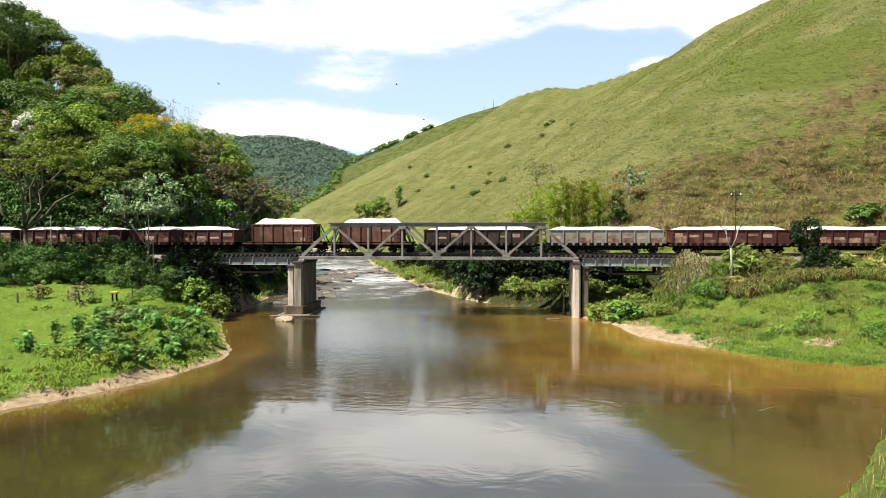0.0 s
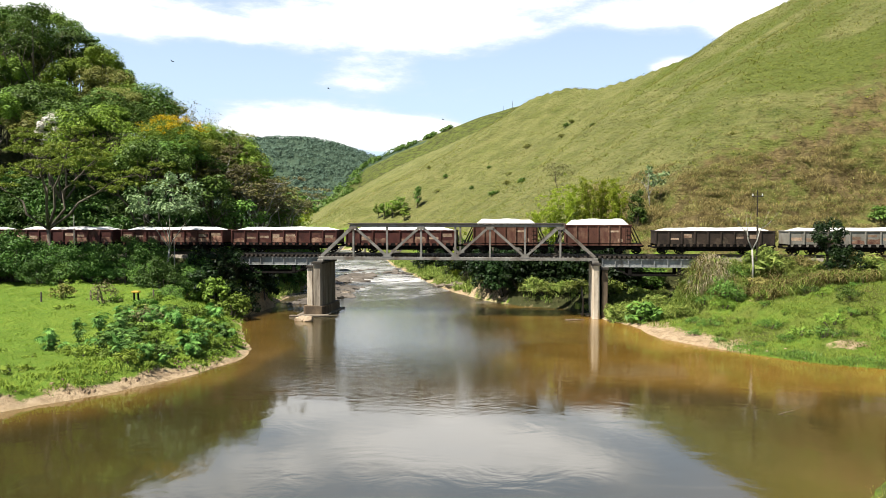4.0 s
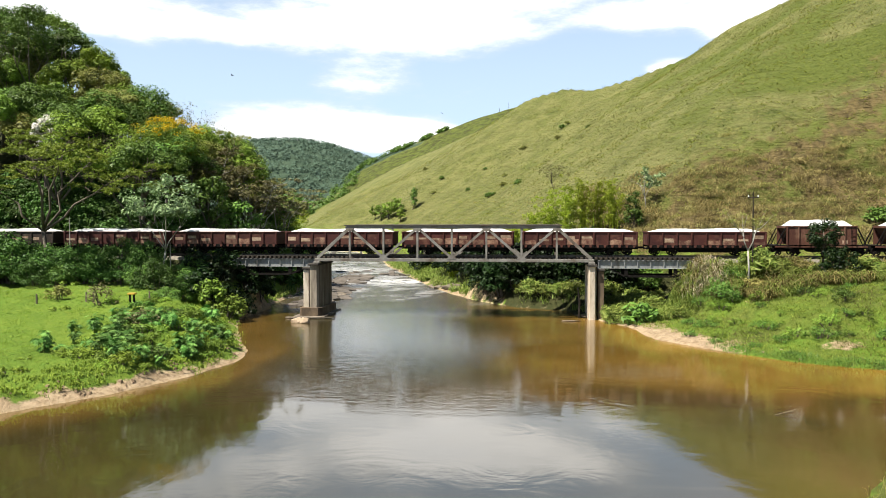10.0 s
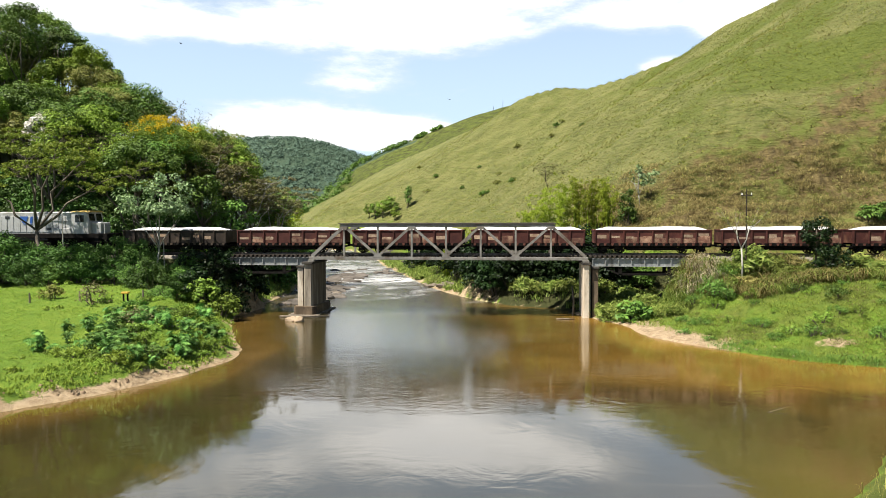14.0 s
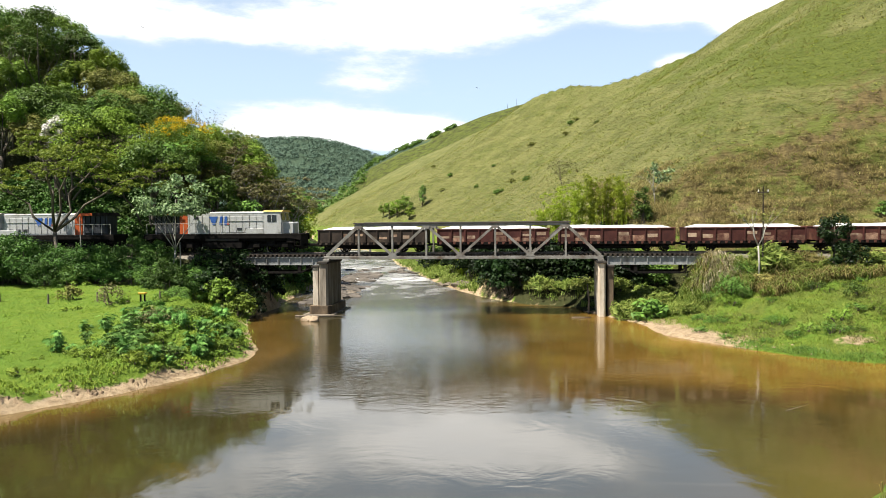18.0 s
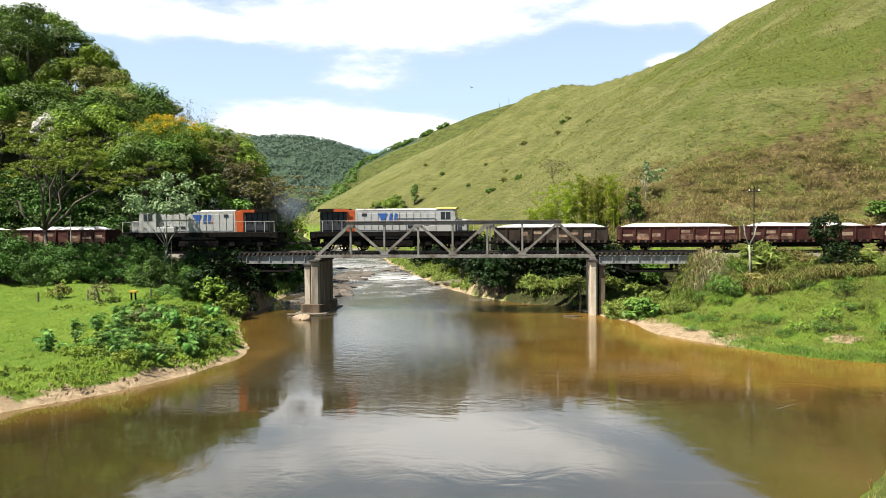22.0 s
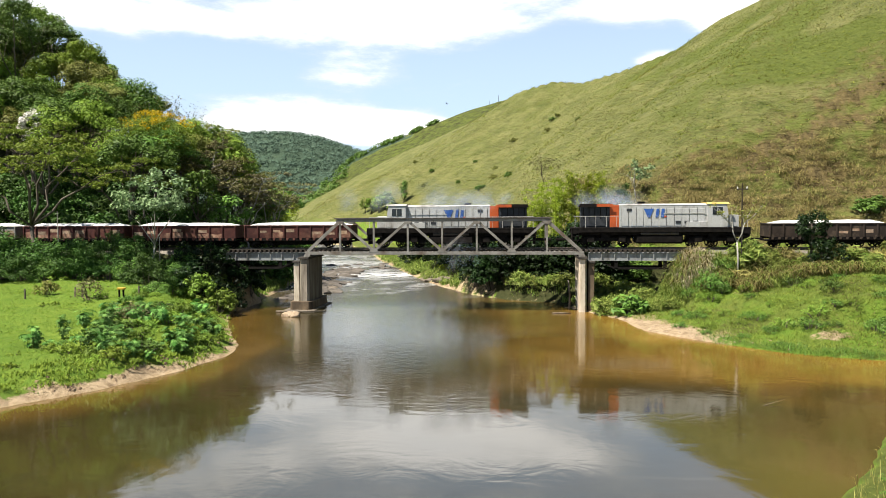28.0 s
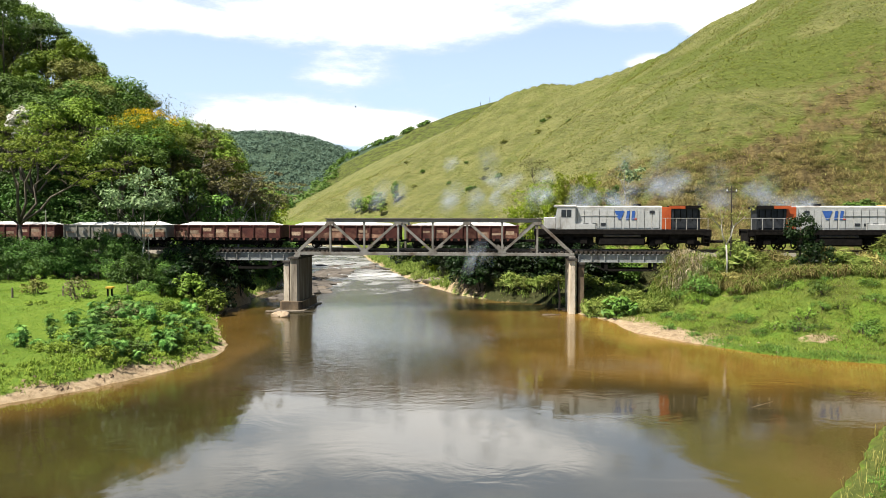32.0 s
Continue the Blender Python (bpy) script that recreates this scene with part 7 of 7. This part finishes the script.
def clods(name, label, pts, seed, lo, hi, material):
    """Loose lumps of earth on a bare bank."""
    r = np.random.RandomState(seed)
    v, f = [], []
    for p in pts:
        s = r.uniform(lo, hi)
        k = len(v)
        for sx, sy in ((-1, -1), (1, -1), (1, 1), (-1, 1)):
            v.append(p + np.array([sx, sy, -0.5]) * s * r.uniform(0.7, 1.2, 3))
        for sx, sy in ((-1, -1), (1, -1), (1, 1), (-1, 1)):
            v.append(p + np.array([sx * 0.6, sy * 0.6, 0.7]) * s * r.uniform(0.6, 1.2, 3))
        f += [(k + 4, k + 5, k + 6, k + 7)] + [(k + i, k + (i + 1) % 4, k + 4 + (i + 1) % 4, k + 4 + i) for i in range(4)]
    tagged(new(name, bulk(name, np.array(v), np.array(f), material)), label, "earth", kind="stuff")


clods("earth_clods", "crumbled clods of earth on the bare bank", sprinkle(2600, (-36, -10, -40, -14), lambda x, y, z, d: (d > 0.25) & (d < 1.7), 95), 96, 0.03, 0.13, M_EARTH)
clods("sand_clods", "pale stones and clods on the sandy spit", sprinkle(900, (14, 25, -19, -5), lambda x, y, z, d: (d > 0.1) & (d < 1.9), 97), 98, 0.02, 0.09, M_SANDSTONE)
scatter_rocks()
for i, (x, y, s) in enumerate(((-12.75, -4.3, 0.55), (-12.0, -4.5, 0.5), (-12.4, -3.8, 0.4))):
    rock("pale sandstone boulder by the pier", 420 + i, s, s * 0.8, s * 0.75, M_SANDSTONE).matrix_basis = pose(x, y, 0.08, 0, 0, 40 * i)


def driftwood(pts, radii, label):
    t = thing("driftwood", label, "log", "driftwood in the river")
    part("log", Geo().tube(pts, radii, 7), M_WOOD, t, smooth=True)


driftwood([(-14.6, -1.6, 0.06), (-12.2, -1.9, 0.12), (-10.2, -1.4, 0.08)], [0.09, 0.1, 0.05], "weathered log stranded against the pier")
driftwood([(17.6, -33.0, -0.05), (18.3, -32.8, 0.10), (18.9, -32.4, 0.16)], [0.018, 0.015, 0.008], "thin stick rising from the water")
driftwood([(9.6, -1.0, 0.02), (10.4, -1.3, 0.06), (11.2, -1.1, 0.03)], [0.05, 0.06, 0.03], "short log afloat by the pier")
driftwood([(11.2, 2.2, -0.2), (11.25, 2.3, 1.2), (11.1, 2.4, 2.6)], [0.10, 0.09, 0.05], "dark stump standing by the pier")


def fence_post(x, y, tall, lean):
    z = ground_z(x, y)
    t = thing("fence_post", "weathered wooden fence post in the pasture", "post", "fence posts", at=pose(x, y, z - 0.2, lean, lean * 0.6, 0))
    part("stake", Geo().tube([(0, 0, 0), (0.01, 0, tall * 0.5 + 0.2), (0, 0.01, tall + 0.2)], [0.075, 0.07, 0.055], 7), M_WOOD, t)


for x, y, h, l in ((-29.7, -14.2, 0.75, 3), (-26.0, -13.8, 0.7, -4), (-25.5, -13.7, 0.8, 2), (-21.3, -13.3, 0.85, -2), (-33.5, -14.4, 0.75, 4), (-37.4, -14.6, 0.75, -3)):
    fence_post(x, y, h, l)


def salt_trough(x, y):
    z = ground_z(x, y)
    t = thing("salt_trough", "yellow cattle trough on two dark posts in the pasture", "trough", at=pose(x, y, z))
    part("tray", Geo().box(-0.28, 0.28, -0.2, 0.2, 0.68, 0.82, 0.03), M_TROUGH, t)
    for e in (-0.17, 0.15):
        part("leg", Geo().box(e - 0.05, e + 0.05, -0.06, 0.06, -0.2, 0.676, 0.015), M_RUNNING, t)


salt_trough(-22.5, -13.6)


def pole(x, y, tall, material, label, r0=0.07, cross=False):
    z = ground_z(x, y)
    t = thing("pole", label, "pole", at=pose(x, y, z - 0.4))
    part("mast", Geo().tube([(0, 0, 0), (0.02, 0, tall * 0.5), (0, 0, tall + 0.4)], [r0, r0 * 0.85, r0 * 0.6], 8), material, t)
    if cross:
        part("crossarm", Geo().box(-0.45, 0.45, -0.08, 0.0, tall - 0.15, tall - 0.05), material, t)
        for e in (-0.38, 0.38):
            part("insulator", Geo().tube([(e, -0.04, tall - 0.05), (e, -0.04, tall + 0.12)], [0.06, 0.035], 7), M_LOAD, t, "white insulator")


pole(25.2, -1.2, 7.0, M_TIMBER, "old dark telegraph pole beside the line", 0.07, True)
pole(-34.6, -1.9, 5.4, M_PALE_BARK, "pale bare pole beside the line", 0.06)
pole(-24.6, -2.9, 3.6, M_PALE_BARK, "pale bare pole beside the line", 0.05)
pole(-7.5, 404.0, 5.0, M_STEEL_DARK, "thin mast on the far ridge", 0.12)
pole(-13.0, 404.0, 3.6, M_STEEL_DARK, "thin mast on the far ridge", 0.12)


# ---------- smoke ----------
def smoke_surface(name, colour, dense):
    """Soft, nearly clear wisps: thickest in the middle of each sheet."""
    m = bpy.data.materials.new(name)
    m.use_nodes = True
    nt = m.node_tree
    bs = nt.nodes["Principled BSDF"]
    bs.inputs["Base Color"].default_value = (*colour, 1)
    bs.inputs["Roughness"].default_value, bs.inputs["Specular IOR Level"].default_value = 1.0, 0.0
    tr = nt.nodes.new("ShaderNodeBsdfTranslucent")
    tr.inputs["Color"].default_value = (*colour, 1)
    both = nt.nodes.new("ShaderNodeMixShader")
    both.inputs[0].default_value = 0.5
    nt.links.new(bs.outputs[0], both.inputs[1]), nt.links.new(tr.outputs[0], both.inputs[2])
    gone = nt.nodes.new("ShaderNodeBsdfTransparent")
    a = nt.nodes.new("ShaderNodeAttribute")
    a.attribute_name = "thick"
    co = nt.nodes.new("ShaderNodeTexCoord")
    n = noise_at(nt, co.outputs["Object"], 1.6, 4, 0.6, 0.2, 0.6)
    mul = nt.nodes.new("ShaderNodeMath")
    mul.operation = "MULTIPLY"
    nt.links.new(n, mul.inputs[0]), nt.links.new(a.outputs["Fac"], mul.inputs[1])
    amount = nt.nodes.new("ShaderNodeMath")
    amount.operation, amount.inputs[1].default_value = "MULTIPLY", dense
    nt.links.new(mul.outputs[0], amount.inputs[0])
    mx = nt.nodes.new("ShaderNodeMixShader")
    nt.links.new(amount.outputs[0], mx.inputs[0])
    nt.links.new(gone.outputs[0], mx.inputs[1]), nt.links.new(both.outputs[0], mx.inputs[2])
    nt.links.new(mx.outputs[0], nt.nodes["Material Output"].inputs["Surface"])
    return m


M_SMOKE = smoke_surface("thin_exhaust_smoke", (0.48, 0.54, 0.64), 0.40)


def smoke_mesh(seed):
    """A wisp: a rounded sheet, dense in the middle and clear at the rim."""
    r = np.random.RandomState(seed)
    v, f, d = [], [], []
    c = Vector((0, 0, 0))
    up = Vector((r.normal(scale=0.5), -1.0, r.normal(scale=0.5))).normalized()
    s = up.orthogonal().normalized()
    w = up.cross(s)
    n0, size = len(v), r.uniform(1.0, 1.9)
    v.append(c), d.append(1.0)
    for ring, part_of, dens in ((0, 0.5, 0.5), (1, 1.0, 0.0)):
        for j in range(12):
            e = 2 * math.pi * j / 12
            rad = size * part_of * r.uniform(0.8, 1.15)
            v.append(c + (s * math.cos(e) + w * math.sin(e)) * rad + up * 0.15 * part_of), d.append(dens)
    f += [(n0, n0 + 1 + (j - 1) % 12, n0 + 1 + j, n0 + 1 + (j + 1) % 12) for j in range(0, 12, 2)]
    f += [(n0 + 1 + j, n0 + 13 + j, n0 + 13 + (j + 1) % 12, n0 + 1 + (j + 1) % 12) for j in range(12)]
    me = bulk("wisp", np.array([tuple(p) for p in v]), np.array(f), M_SMOKE, True)
    me.attributes.new("thick", "FLOAT", "POINT").data.foreach_set("value", np.array(d, np.float32))
    return me


WISPS = [smoke_mesh(500 + i) for i in range(6)]
# each puff: the locomotive's place in the train, the stack's place on it, when it leaves, drift along x, rise, sideways drift
PUFFS = []
r = random.Random(77)
for place_of, stack, times in ((-102.65, -1.45, [23.0, 23.3, 23.6, 24.0, 22.7, 22.9, 23.1, 23.4, 23.6, 23.8, 23.9] + [26.2 + 0.22 * i for i in range(27)] + [18.4, 18.9, 19.4]), (-120.9, 1.45, [26.4 + 0.36 * i for i in range(15)])):
    for i, t0 in enumerate(times):
        puff = tagged(new("smoke_puff", WISPS[r.randrange(6)]), "thin grey exhaust smoke drifting from the locomotive", "smoke", "puffs of exhaust smoke", "stuff")
        sinks = place_of > -110 and i < 4
        PUFFS.append((puff, place_of, stack, t0, r.uniform(0.2, 1.5), -1.0 if sinks else r.uniform(0.05, 0.85) * (0.15 if t0 < 25 else 1.0), r.uniform(-0.5, 0.3)))


# ---------- birds ----------
def bird(label):
    t = thing("bird", label, "bird", "birds in the sky")
    part("body", Geo().tube([(-0.35, 0, 0), (-0.1, 0, 0.02), (0.15, 0, 0), (0.34, 0, 0.02)], [0.03, 0.10, 0.10, 0.03], 7), M_BIRD, t)
    for s in (-1, 1):
        part("wing", Geo().add([(0.14, s * 0.06, 0.03), (-0.16, s * 0.06, 0.03), (-0.12, s * 0.5, 0.14), (0.14, s * 0.5, 0.14), (-0.10, s * 0.85, 0.20), (0.02, s * 0.85, 0.20),
                                (0.14, s * 0.06, 0.0), (-0.16, s * 0.06, 0.0), (-0.12, s * 0.5, 0.12), (0.14, s * 0.5, 0.12), (-0.10, s * 0.85, 0.185), (0.02, s * 0.85, 0.185)],
                               [(0, 1, 2, 3), (3, 2, 4, 5), (9, 8, 7, 6), (11, 10, 8, 9), (0, 3, 9, 6), (3, 5, 11, 9), (1, 7, 8, 2), (2, 8, 10, 4), (4, 10, 11, 5)]), M_BIRD, t)
    part("tail", Geo().box(-0.55, -0.33, -0.08, 0.08, -0.01, 0.012), M_BIRD, t)
    return t


BIRD_WAYS = [[(0.0, -85.3, 170.2, 50.2, 170.0), (10.0, -136.7, 163.9, 66.5, 165.0), (32.0, -267.7, 184.3, 76.4, 165.0)],
             [(0.0, -33.3, 194.0, 53.1, 175.0), (6.0, -73.3, 185.0, 50.9, 178.0), (16.0, -120.5, 194.5, 73.1, 175.0), (32.0, -244.8, 205.3, 83.1, 175.0)],
             [(0.0, -28.0, 226.4, 45.4, 20.0), (9.0, -27.3, 226.2, 47.6, 40.0), (20.0, -15.6, 225.9, 57.1, 120.0), (28.0, -21.3, 226.6, 49.2, 170.0), (32.0, -51.6, 222.3, 48.1, 175.0)]]
BIRDS = [(bird("black soaring bird far off in the sky"), BIRD_WAYS[i]) for i in range(3)]


# ---------- what moves ----------
def motions():
    times = [i * 2.0 for i in range(17)]
    for v, place in TRAIN:
        walk(v, [(t, pose(place + run(t), Y_TRACK, Z_RAIL)) for t in times])
    # wheels roll with the run of the train
    tenths = [i / 10 for i in range(321)]
    for w, x, r in WHEELS:
        walk(w, [(t, pose(x, 0, r, 0, math.degrees(run(t) / r), 0)) for t in tenths])
    for puff, place_of, stack, leaves, drift, rise, aside in PUFFS:
        rows = []
        for t in sorted({0.0, 8.0, 16.0, leaves - 0.8, leaves} | {min(32.0, leaves + a) for a in (0.3, 0.8, 1.6, 3.0, 5.0, 7.5, 10.6)}):
            a = max(0.0, t - leaves)
            x = place_of + stack + run(min(t, leaves)) + 0.9 * (1 - math.exp(-1.5 * a)) + drift * a
            up = 0.9 * (1 - math.exp(-2.5 * a)) if rise > 0 else -3.6 * (1 - math.exp(-0.8 * a))
            z = Z_RAIL + (2.0 if a == 0 else 2.95) + up + max(0.0, rise) * a
            rows.append((t, pose(x, Y_TRACK + aside * a, z, 0, 0, 6 * a)))
        if rows[-1][0] < 32.0:
            rows.append((32.0, rows[-1][1]))
        walk(puff, rows)
    for b, rows in BIRDS:
        walk(b, [(t, pose(x, y, z, 12, 0, turn)) for t, x, y, z, turn in rows])


motions()
